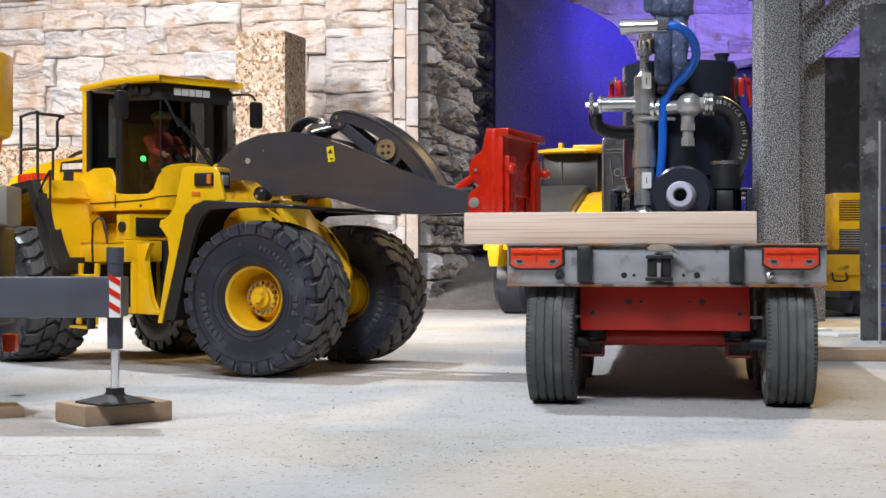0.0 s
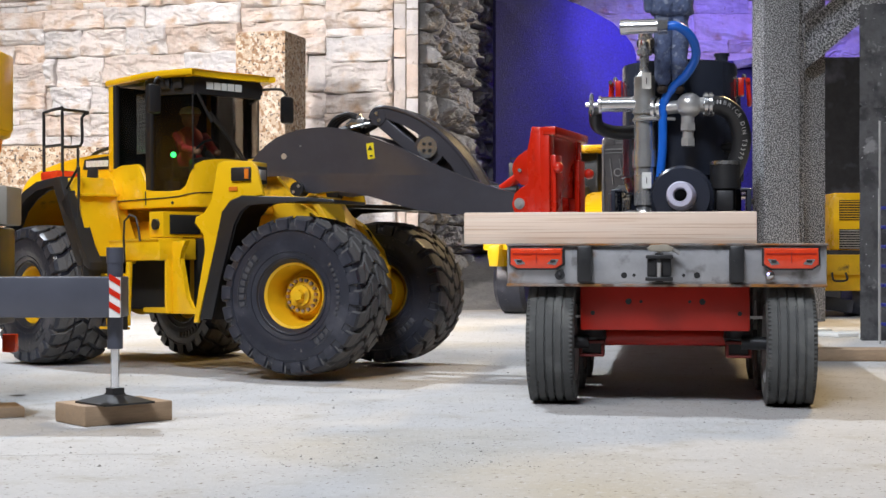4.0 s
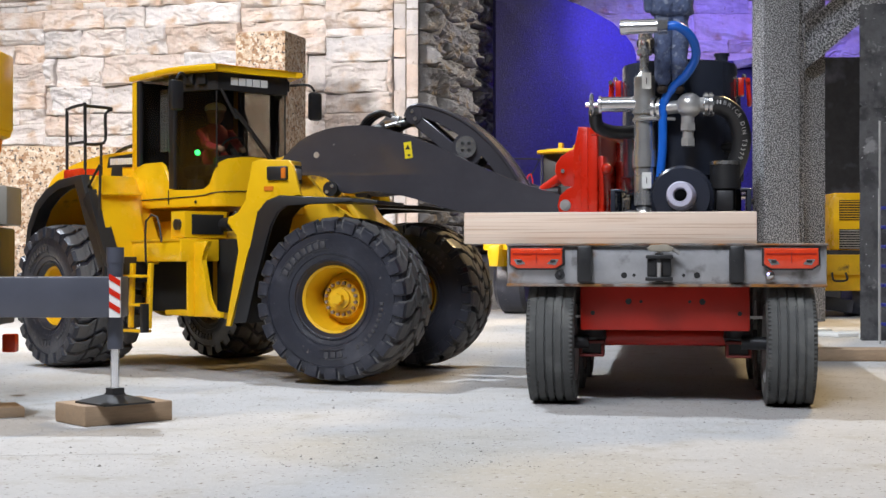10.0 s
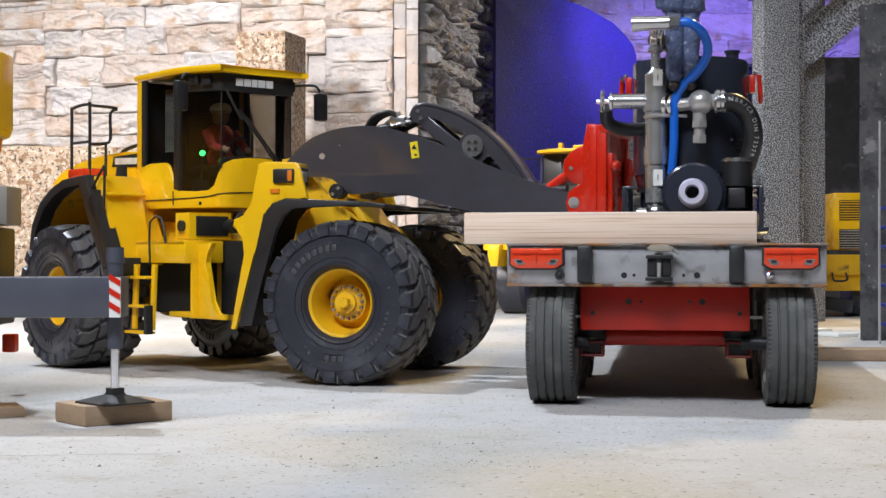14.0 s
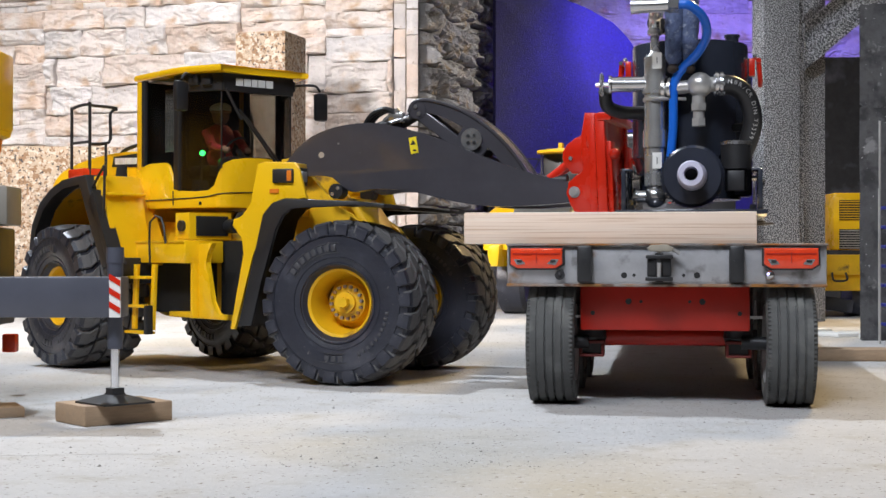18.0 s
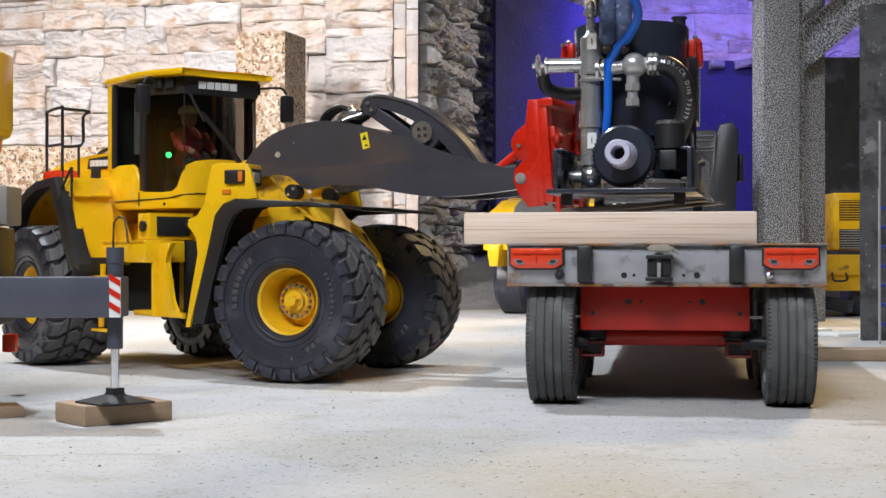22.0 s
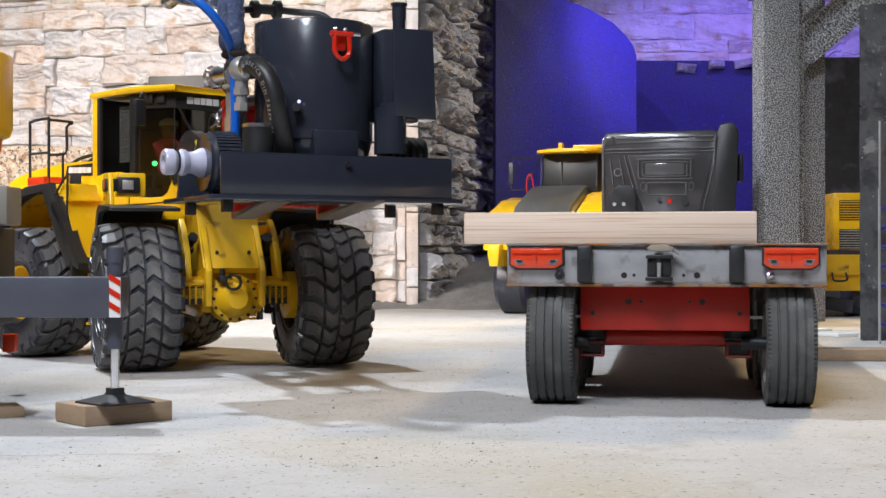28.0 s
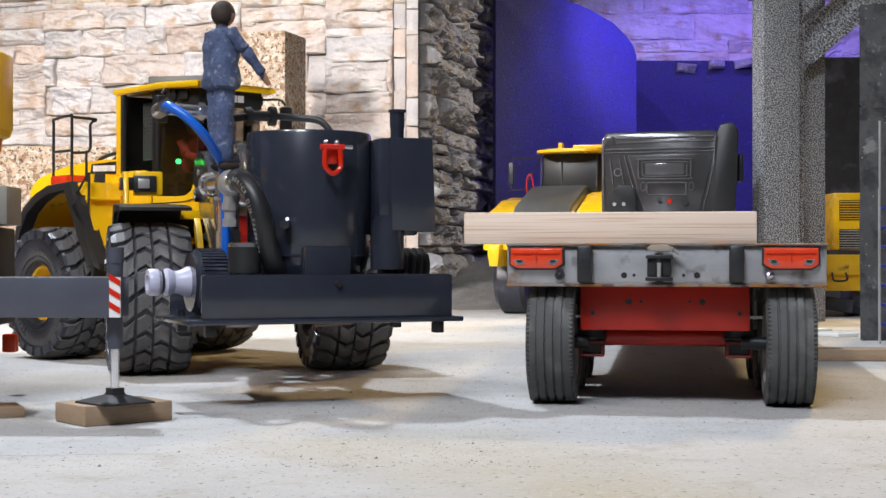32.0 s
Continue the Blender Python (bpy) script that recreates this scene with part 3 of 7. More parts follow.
def loader_wheel(name):
    """Rim and hub as the wheel, tyre with blocks as its part; axle along y, outer side towards -y."""
    ax = Matrix.Rotation(radians(90), 4, "X")          # local z becomes -y
    s = Shape()
    s.lathe([(0.0, 0.012), (0.0085, 0.012), (0.0085, 0.0085), (0.0155, 0.007), (0.0165, 0.0), (0.021, -0.003), (0.0235, 0.014), (0.0255, 0.0205), (0.0275, 0.022), (0.0285, 0.0195), (0.027, 0.016),
             (0.0265, -0.016), (0.0285, -0.0195), (0.0265, -0.0205), (0.024, -0.012), (0.018, -0.006), (0.0, -0.006)], ax, 40)
    s.lathe([(0.0, 0.0165), (0.0042, 0.0165), (0.0048, 0.015), (0.0048, 0.011)], ax, 6)
    w = part(name, s, YELLOW_DIRTY, None, "yellow steel rim and hub")
    for k in range(16):
        a = 2 * math.pi * k / 16
        b = Shape()
        b.rod((0.0130 * math.cos(a), -0.0068, 0.0130 * math.sin(a)), (0.0130 * math.cos(a), -0.0100, 0.0130 * math.sin(a)), 0.0015, seg=6)
        part("nut", b, RUST_EDGE, w)
    t = Shape()
    prof = [(0.0240, -0.0195), (0.0265, -0.0228), (0.033, -0.0250), (0.041, -0.0258), (0.048, -0.0254), (0.0525, -0.0242), (0.0545, -0.0222), (0.0553, -0.016), (0.0556, 0.0), (0.0553, 0.016), (0.0545, 0.0222), (0.0525, 0.0242), (0.048, 0.0254), (0.041, 0.0258), (0.033, 0.0250), (0.0265, 0.0228), (0.0240, 0.0195)]
    t.lathe(prof, ax, 64)
    part("tyre", t, RUBBER, w, "worn black rubber tyre with deep blocks", angle=30)
    for side in (-1, 1):            # raised rings on the flanks
        for r0, y0, y1 in ((0.0465, 0.0252, 0.0261), (0.0272, 0.0230, 0.0243), (0.0315, 0.0244, 0.0252)):
            g = Shape()
            g.lathe([(r0, side * y0), (r0 + 0.0003, side * y1), (r0 + 0.0009, side * y1), (r0 + 0.0012, side * y0)], ax, 64)
            part("raised_ring", g, RUBBER, w)
    for side in (-1, 1):
        for a0, n, hgt in ((130, 8, 0.0046), (285, 10, 0.0028), (0, 3, 0.0040)):      # raised marks on the flanks
            for k in range(n):
                g = Shape()
                m = Matrix.Rotation(radians(a0 + (7.6 if hgt > 0.003 else 6.0) * k), 4, "Y") @ Matrix.Translation((0.0385, side * 0.02585, 0))
                g.box((0, 0, 0), (hgt, 0.0010, 0.0036 if hgt > 0.003 else 0.0022), m=m, bevel=0.0003)
                part("raised_mark", g, MARK_RUBBER, w)
            if hgt > 0.003:                          # thin border round the large marks
                for rr in (0.0352, 0.0418):
                    turn = np.linspace(a0 - 6, a0 + 7.6 * (n - 1) + 6, 9)
                    g = Shape()
                    g.tube([(rr * math.cos(radians(-q)), side * 0.0259, rr * math.sin(radians(-q))) for q in turn], 0.0003, 5, 2)
                    part("raised_line", g, MARK_RUBBER, w)

    def lug(outline, r0, r1, skin=TREAD, shrink=0.0010):
        """The mesh of one tread block over an outline of (width, angle)."""
        bm = bmesh.new()
        cy, ca = (sum(p[q] for p in outline) / len(outline) for q in (0, 1))
        rings = []
        for r, sh in ((r0, 0.0), (r1 - 0.0006, 0.35 * shrink), (r1, shrink)):
            ring = []
            for y, a in outline:
                dy, da = cy - y, (ca - a) * 0.058
                ln = max(1e-6, math.hypot(dy, da))
                yy, aa = y + dy / ln * sh, a + da / ln * sh / 0.058
                rr = r - 0.0024 * (abs(yy) / 0.0250) ** 4
                ring.append(bm.verts.new((rr * math.cos(aa), yy, rr * math.sin(aa))))
            rings.append(ring)
        n = len(outline)
        bm.faces.new(rings[-1]), bm.faces.new(rings[0][::-1])
        for A, B in zip(rings, rings[1:]):
            for k in range(n):
                bm.faces.new((A[k], A[(k + 1) % n], B[(k + 1) % n], B[k]))
        bmesh.ops.recalc_face_normals(bm, faces=bm.faces)
        me = bpy.data.meshes.new("tread_block")
        bm.to_mesh(me)
        bm.free()
        me.materials.append(skin)
        return me

    n = 22
    st = 2 * math.pi / n
    for sd in (-1, 1):
        o = 0.5 * st if sd > 0 else 0
        shoulder = [(0.0250, 0.00), (0.0180, 0.04), (0.0122, 0.36), (0.0122, 1.14), (0.0180, 0.82), (0.0250, 0.76)]
        crown = [(0.0108, 0.44), (0.0050, 0.68), (0.0006, 0.46), (0.0006, 1.24), (0.0050, 1.46), (0.0108, 1.22)]
        flank = [(0.0268, 0.06), (0.0236, 0.00), (0.0236, 0.72), (0.0268, 0.64)]
        kinds = [lug([(sd * y, o + q * st) for y, q in shoulder], 0.0528, 0.0582), lug([(sd * y, o + q * st) for y, q in crown], 0.0545, 0.0580),
                 lug([(sd * y, o + q * st) for y, q in flank], 0.0508, 0.0582, RUBBER, 0.0006)]
        for me in kinds:
            for k in range(n):
                share("tread_block", me, Matrix.Rotation(-k * st, 4, "Y"), w)
    for o in w.children:
        if o.name.startswith("nut"):
            o.data.transform(Matrix.Diagonal((0.87, 1, 0.87, 1)))
    w.data.transform(Matrix.Diagonal((0.87, 1, 0.87, 1)))
    for me in {o.data for o in w.children}:
        if me.name.startswith(("tyre", "tread", "raised")):
            me.transform(Matrix.Diagonal((1, 1.11, 1, 1)))
    return w


def build_loader():
    L = thing("wheel_loader", "yellow articulated wheel loader model with dark grey boom", "loader")
    # rear frame, under the cab
    s = Shape()
    s.prism([(-0.012, 0.050), (-0.006, 0.06), (-0.006, 0.10), (-0.03, 0.118), (-0.20, 0.118), (-0.215, 0.10), (-0.215, 0.065), (-0.16, 0.052), (-0.05, 0.045)], -0.034, 0.034, bevel=0.0015)
    s.box((-0.1235, 0, 0.058), (0.022, 0.13, 0.022), bevel=0.003)
    s.ball((-0.1235, 0, 0.058), 0.019)
    part("rear_frame", s, YELLOW_DIRTY, L)
    # side boxes, step deck and the upright plates by the joint
    for sd in (-1, 1):
        s = Shape()
        s.prism([(-0.006, 0.123), (0.014, 0.123), (0.014, 0.103), (-0.006, 0.103)], sd * 0.030, sd * 0.068, bevel=0.0012)
        bx = part("side_box", s, YELLOW, L)
        g = Shape()
        g.rod((0.0055, sd * 0.0675, 0.1130), (0.0055, sd * 0.0705, 0.1130), 0.0042, seg=16)
        part("port", g, BLACK, bx)
        s = Shape()
        s.box((-0.038, sd * 0.055, 0.0935), (0.106, 0.034, 0.0170), bevel=0.0012)
        dk = part("step_deck", s, YELLOW, L)
        g = Shape()
        g.box((-0.038, sd * 0.0725, 0.1012), (0.104, 0.0012, 0.0012))
        part("seam", g, YELLOW_DIRTY, dk)
        g = Shape()
        g.box((-0.0815, sd * 0.0724, 0.0890), (0.006, 0.0012, 0.004))
        part("marker", g, ORANGE, dk)
        s = Shape()
        s.prism([(0.0120, 0.100), (0.0340, 0.100), (0.0270, 0.093), (0.0245, 0.0860), (0.0280, 0.0780), (0.0305, 0.067), (0.0330, 0.0560), (0.0400, 0.0478), (0.050, 0.0475), (0.050, 0.0435), (0.0120, 0.0435)], sd * 0.056, sd * 0.0600, bevel=0.0007)
        part("joint_plate", s, YELLOW, L)
        # added dark panel standing for the shade in the joint cavity
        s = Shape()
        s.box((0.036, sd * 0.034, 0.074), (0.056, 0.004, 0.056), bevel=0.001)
        part("belly_panel", s, RECESS_SHADE, L)
        # thin black sheet standing for the dark inside of the opening
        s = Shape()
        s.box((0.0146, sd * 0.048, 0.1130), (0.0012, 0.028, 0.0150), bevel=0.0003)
        part("service_opening", s, RECESS_SHADE, L)
        s = Shape()
        s.box((0.046, sd * 0.034, 0.1125), (0.012, 0.010, 0.008), bevel=0.001)
        part("clevis", s, YELLOW, L)
        s = Shape()
        s.prism([(0.0118, 0.092), (0.0148, 0.092), (0.0148, 0.0440), (0.0118, 0.0440)], sd * 0.058, sd * 0.0655, bevel=0.0006)
        part("upright_rib", s, YELLOW, L)
        s = Shape()
        s.box((-0.006, sd * 0.052, 0.046), (0.034, 0.022, 0.004), bevel=0.0006).prism([(-0.022, 0.047), (0.012, 0.047), (0.012, 0.072), (-0.004, 0.085)], sd * 0.046, sd * 0.049)
        part("bottom_shelf", s, YELLOW_DIRTY, L)
        # box in the same shade colour, for the dark cut-out by the ladder
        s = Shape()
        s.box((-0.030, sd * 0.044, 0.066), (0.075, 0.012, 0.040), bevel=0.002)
        part("battery_box", s, RECESS_SHADE, L)
        s = Shape()
        s.rod((-0.012, sd * 0.034, 0.1135), (0.026, sd * 0.034, 0.1130), 0.0052).rod((0.026, sd * 0.034, 0.1130), (0.046, sd * 0.034, 0.1125), 0.0028).ball((0.047, sd * 0.034, 0.1125), 0.005)
        part("steering_cylinder", s, DARK, L)
    # engine hood, falling to the rear
    s = Shape()
    hood = smooth_line([(-0.102, 0.176), (-0.14, 0.1765), (-0.18, 0.1745), (-0.215, 0.1700), (-0.245, 0.1630), (-0.262, 0.151)], 4) + [(-0.264, 0.118), (-0.102, 0.118)]
    s.prism(hood, -0.042, 0.042, bevel=0.004)
    h = part("engine_hood", s, YELLOW, L)
    for k in range(7):
        g = Shape()
        g.box((-0.205 - 0.008 * k, -0.0424, 0.136), (0.003, 0.0016, 0.022))
        part("slat", g, BLACK, h)
    for sd in (-1, 1):
        g = Shape()
        g.prism([(-0.146, 0.147), (-0.1255, 0.147), (-0.125, 0.166), (-0.141, 0.167)], sd * 0.0418, sd * 0.0432, bevel=0.0005)
        part("vent", g, BLACK, h)
        g = Shape()
        g.prism([(-0.104, 0.163), (-0.150, 0.165), (-0.147, 0.1735), (-0.104, 0.1745)], sd * 0.0416, sd * 0.0428)
        part("name_plate", g, BLACK, h)
        m = pose(-0.1435 if sd < 0 else -0.110, sd * 0.0432, 0.1695, 0, 2, 0 if sd < 0 else 180)
        text_bars(h, "name_mark", [0.0062] * 5, 0.0052, 0.0012, m, WHITE_PAINT)
    # hoses and exhaust on the hood
    s = Shape()
    s.rod((-0.122, 0.012, 0.172), (-0.122, 0.012, 0.188), 0.0085).rod((-0.122, 0.012, 0.188), (-0.122, 0.012, 0.207), 0.0068).rod((-0.122, 0.012, 0.207), (-0.126, 0.012, 0.214), 0.0066, 0.005)
    part("exhaust", s, DARK, L)
    for k in range(4):
        s = Shape()
        s.tube([(-0.105, -0.030 + 0.013 * k, 0.180), (-0.125, -0.026 + 0.012 * k, 0.184 + 0.003 * (k % 2)), (-0.150, -0.030 + 0.014 * k, 0.180), (-0.172, -0.028 + 0.014 * k, 0.171)], 0.0017, 8)
        part("hose", s, DARK, L)
    s = Shape()
    s.rod((-0.112, -0.014, 0.186), (-0.112, 0.020, 0.186), 0.0035).box((-0.114, 0.0, 0.190), (0.01, 0.02, 0.006), bevel=0.001).rod((-0.118, -0.02, 0.182), (-0.104, -0.02, 0.193), 0.0022)
    part("pipe_coupling", s, STEEL, L)
    # rear fenders and their rails, lamps
    for sd in (-1, 1):
        s = Shape()
        y0, y1 = sd * 0.044, sd * 0.098
        s.prism([(-0.182, 0.092), (-0.176, 0.113), (-0.163, 0.130), (-0.145, 0.140), (-0.125, 0.1465), (-0.094, 0.149), (-0.073, 0.110), (-0.055, 0.083), (-0.053, 0.0865), (-0.070, 0.114), (-0.088, 0.1525), (-0.126, 0.1500), (-0.147, 0.1430), (-0.166, 0.1325), (-0.179, 0.115), (-0.185, 0.092)], y0, y1, bevel=0.0006)
        fd = part("rear_fender", s, YELLOW_DIRTY, L)
        s = Shape()
        s.prism([(-0.180, 0.092), (-0.174, 0.112), (-0.161, 0.1285), (-0.144, 0.1385), (-0.125, 0.1450), (-0.097, 0.1475), (-0.076, 0.108), (-0.060, 0.081), (-0.051, 0.082), (-0.068, 0.116), (-0.0875, 0.1540), (-0.126, 0.1515), (-0.148, 0.1445), (-0.167, 0.1340), (-0.181, 0.116), (-0.187, 0.092)], sd * 0.0885, sd * 0.1000, bevel=0.0008)
        part("fender_lip", s, BLACK, fd)
        s = Shape()
        s.prism([(-0.086, 0.132), (-0.068, 0.116), (-0.051, 0.082), (-0.041, 0.078), (-0.041, 0.084), (-0.054, 0.098), (-0.075, 0.142)], sd * 0.088, sd * 0.100, bevel=0.0010)
        s.box((-0.052, sd * 0.081, 0.079), (0.004, 0.038, 0.020), bevel=0.0008)
        part("mud_flap", s, BLACK, fd)
        s = Shape()
        s.prism([(-0.094, 0.153), (-0.074, 0.153), (-0.066, 0.128), (-0.058, 0.104), (-0.054, 0.086), (-0.059, 0.086), (-0.074, 0.113)], sd * 0.060, sd * 0.093, bevel=0.0012)
        fp = part("fender_panel", s, YELLOW, L)
        s = Shape()
        s.box((-0.0745, sd * 0.0765, 0.1385), (0.0225, 0.0345, 0.0022), bevel=0.0006)
        part("panel_ledge", s, YELLOW, fp)
        s = Shape()
        s.box((-0.134, sd * 0.0745, 0.1572), (0.028, 0.020, 0.0085), bevel=0.002)
        part("rear_lamp", s, LENS_RED, L, "red lamp on the rear fender")
        s = Shape()
        ya, yb = sd * 0.0785, sd * 0.0600
        s.tube([(-0.152, ya, 0.152), (-0.152, ya, 0.206), (-0.150, ya, 0.212), (-0.124, ya, 0.2135), (-0.121, ya, 0.209), (-0.121, ya, 0.152)], 0.0013, 8, 3)
        s.tube([(-0.121, ya, 0.2125), (-0.121, yb - sd * 0.006, 0.2115), (-0.121, yb, 0.207), (-0.121, yb, 0.186), (-0.121, yb + sd * 0.006, 0.182), (-0.121, ya, 0.181)], 0.0013, 8, 3)
        s.rod((-0.152, ya, 0.183), (-0.121, ya, 0.183), 0.0012, seg=8)
        s.rod((-0.121, yb + sd * 0.004, 0.182), (-0.121, yb + sd * 0.004, 0.153), 0.0012, seg=8)
        part("handrail", s, DARK, L)
        s = Shape()
        s.tube([(-0.085, sd * 0.096, 0.142), (-0.0665, sd * 0.096, 0.158), (-0.0635, sd * 0.096, 0.155), (-0.066, sd * 0.096, 0.106)], 0.0011, 8, 3)
        part("grab_rail", s, DARK, L)
        # ladder
        for x in (-0.046, -0.019):
            s = Shape()
            s.prism([(x - 0.0025, 0.084), (x + 0.0025, 0.084), (x - 0.001, 0.034), (x - 0.006, 0.034)], sd * 0.076, sd * 0.079, bevel=0.0004)
            part("ladder_side", s, YELLOW, L)
        for z in (0.032, 0.052, 0.074):
            s = Shape()
            s.box((-0.035 - (0.084 - z) * 0.06, sd * 0.0795, z), (0.030, 0.010, 0.0022), bevel=0.0005)
            part("step", s, YELLOW, L)
        s = Shape()
        s.box((-0.021, sd * 0.082, 0.042), (0.004, 0.006, 0.022), bevel=0.0006)
        part("step_strap", s, BLACK, L)
        s = Shape()
        s.tube([(-0.022, sd * 0.080, 0.084), (-0.022, sd * 0.080, 0.116), (-0.012, sd * 0.076, 0.119), (-0.006, sd * 0.076, 0.100)], 0.0009, 8, 2)
        part("grab_rail", s, DARK, L)
    # cab: lower shell with chamfered front corners, posts, panes, roof
    half = [(-0.095, 0.0500, 0.1610), (-0.075, 0.0508, 0.1640), (-0.052, 0.0508, 0.1638), (-0.046, 0.0506, 0.1610), (-0.041, 0.0504, 0.1530), (-0.037, 0.0500, 0.1445), (-0.032, 0.0490, 0.1412),
            (-0.018, 0.0425, 0.1406), (-0.008, 0.0380, 0.1412), (-0.003, 0.0357, 0.1450), (0.0005, 0.0340, 0.1545), (0.0030, 0.0315, 0.1615), (0.0050, 0.0240, 0.1648), (0.0060, 0.0120, 0.1664), (0.0062, 0.0, 0.1668)]
    ringp = [(x, -y, z) for x, y, z in half] + [(x, y, z) for x, y, z in half[-2::-1]]
    s = Shape()
    for (xa, ya, za), (xb, yb, zb) in zip(ringp, ringp[1:]):
        q = 0.955
        vs = [(xa, ya, 0.128), (xb, yb, 0.128), (xb, yb, zb - 0.001), (xa, ya, za - 0.001)]
        mid = [(xa * q - 0.0008, ya * q, za), (xb * q - 0.0008, yb * q, zb)]
        o = [s.bm.verts.new(v) for v in vs]
        t = [s.bm.verts.new((xa * 0.985 - 0.0003, ya * 0.985, za)), s.bm.verts.new((xb * 0.985 - 0.0003, yb * 0.985, zb))]
        i = [s.bm.verts.new(v) for v in mid] + [s.bm.verts.new((xb * q - 0.0008, yb * q, 0.128)), s.bm.verts.new((xa * q - 0.0008, ya * q, 0.128))]
        s.bm.faces.new(o), s.bm.faces.new((o[3], o[2], t[1], t[0])), s.bm.faces.new((t[0], t[1], i[1], i[0])), s.bm.faces.new((i[0], i[1], i[2], i[3]))
    bmesh.ops.remove_doubles(s.bm, verts=s.bm.verts, dist=0.00005)
    s.prism([(-0.095, -0.050), (-0.032, -0.049), (0.0, -0.030), (0.005, -0.019), (0.005, 0.019), (0.0, 0.030), (-0.032, 0.049), (-0.095, 0.050)], 0.1275, 0.1295, axis="z")
    s.box((-0.0955, 0, 0.145), (0.003, 0.100, 0.034))
    cs = part("cab_shell", s, YELLOW, L, angle=50)
    for sd in (-1, 1):
        g = Shape()
        g.tube([(-0.094, sd * 0.0508, 0.1345), (-0.050, sd * 0.0514, 0.1345), (-0.033, sd * 0.0497, 0.1348), (-0.018, sd * 0.0428, 0.1355), (-0.008, sd * 0.0384, 0.1362), (0.0005, sd * 0.0344, 0.1380), (0.0052, sd * 0.0240, 0.1392), (0.0068, 0.0, 0.1400)], 0.0005, 6, 3)
        part("seam", g, DARK, cs)
        g = Shape()
        g.rod((-0.038, sd * 0.0506, 0.1300), (-0.038, sd * 0.0506, 0.1410), 0.0005, seg=6)
        part("seam", g, DARK, cs)
        g = Shape()
        g.ball((-0.014, sd * 0.0408, 0.1312), 0.0013, seg=8)
        part("keyhole", g, BLACK, cs)
    for x, y, z0, w, mt in ((-0.0905, 0.0485, 0.160, 0.0038, YELLOW), (-0.0845, 0.0488, 0.162, 0.0022, BLACK), (-0.0345, 0.0480, 0.142, 0.0040, BLACK)):
        for sd in (-1, 1):
            s = Shape()
            s.prism([(x - w, z0), (x + w, z0), (x + w, 0.231), (x - w, 0.231)], sd * y - 0.0022, sd * y + 0.0022, bevel=0.0006)
            part("post", s, mt, L)
    for sd in (-1, 1):
        s = Shape()
        s.prism([(-0.0830, 0.1630), (-0.0490, 0.1640), (-0.0385, 0.1440), (-0.0385, 0.2300), (-0.0830, 0.2300)], sd * 0.0478, sd * 0.0484)
        part("side_pane", s, PANE, L).visible_shadow = False
        m = pose(-0.0150, sd * 0.0405, 0, 0, 0, -sd * 25.3)
        s = Shape()
        s.prism([(-0.0200, 0.1410), (0.0085, 0.1415), (0.0140, 0.1460), (0.0190, 0.1570), (0.0190, 0.2180), (-0.0200, 0.2180)], -0.0003, 0.0003, m=m)
        part("corner_pane", s, PANE, L).visible_shadow = False
        s = Shape()
        s.box((0, 0, 0.2245), (0.0420, 0.0040, 0.0140), m=m, bevel=0.0006)
        part("corner_header", s, BLACK, L)
        s = Shape()
        s.rod(m @ Vector((0.0195, 0, 0.158)), m @ Vector((0.0195, 0, 0.222)), 0.0007, seg=6)
        part("pane_seal", s, BLACK, L)
    s = Shape()
    s.prism([(-0.0322, 0.1600), (-0.0240, 0.1645), (0.0, 0.1668), (0.0240, 0.1645), (0.0322, 0.1600), (0.0322, 0.2180), (-0.0322, 0.2180)], 0.0028, 0.0034, axis="x")
    w = part("windscreen", s, PANE, L)
    w.visible_shadow = False
    s = Shape()
    s.box((0.0025, 0, 0.2245), (0.006, 0.066, 0.0140), bevel=0.0008)
    hb = part("header_panel", s, BLACK, L)
    text_bars(hb, "name_mark", [0.0064, 0.0062, 0.0050, 0.0064, 0.0062], 0.0058, 0.0010, pose(0.0062, -0.0215, 0.2248, 0, 0, 90), WHITE_PAINT)
    s = Shape()
    plan = [(-0.0965, -0.052), (-0.032, -0.0545), (-0.020, -0.0535), (0.015, -0.041), (0.0110, -0.037), (0.0085, 0.0), (0.0110, 0.037), (0.015, 0.041), (-0.020, 0.0535), (-0.032, 0.0545), (-0.0965, 0.052)]
    s.prism(plan, 0.2312, 0.2362, axis="z", bevel=0.0016)
    s.prism([(a * 0.86 - 0.008, b * 0.84) for a, b in plan], 0.2355, 0.2382, axis="z", bevel=0.0014)
    s.prism([(a * 0.55 - 0.026, b * 0.55) for a, b in plan], 0.2375, 0.2396, axis="z", bevel=0.0010)
    part("cab_roof", s, YELLOW, L)
    for sd in (-1, 1):
        for k in (0, 1):
            s = Shape()
            s.box((0.0, 0, 0), (0.0085, 0.006, 0.0085), bevel=0.001, m=pose(-0.0170 + 0.0105 * k, sd * (0.0440 - 0.0050 * k), 0.2262, 0, 0, -sd * 25.3))
            part("work_lamp", s, DARK, L)
        s = Shape()
        s.tube([(-0.016, sd * 0.047, 0.2285), (-0.004, sd * 0.060, 0.2290), (-0.002, sd * 0.0650, 0.2240)], 0.0011, 8, 3)
        s.box((-0.002, sd * 0.0655, 0.2115), (0.0065, 0.0115, 0.0230), bevel=0.0025)
        part("wing_mirror", s, BLACK, L)
    s = Shape()
    s.box((-0.0935, 0, 0.170), (0.002, 0.094, 0.018)).box((-0.0935, 0, 0.224), (0.002, 0.094, 0.014)).box((-0.0935, 0.0, 0.197), (0.002, 0.094, 0.05)).box((-0.0930, 0, 0.146), (0.002, 0.094, 0.032))
    part("rear_wall", s, BLACK, L)
    s = Shape()
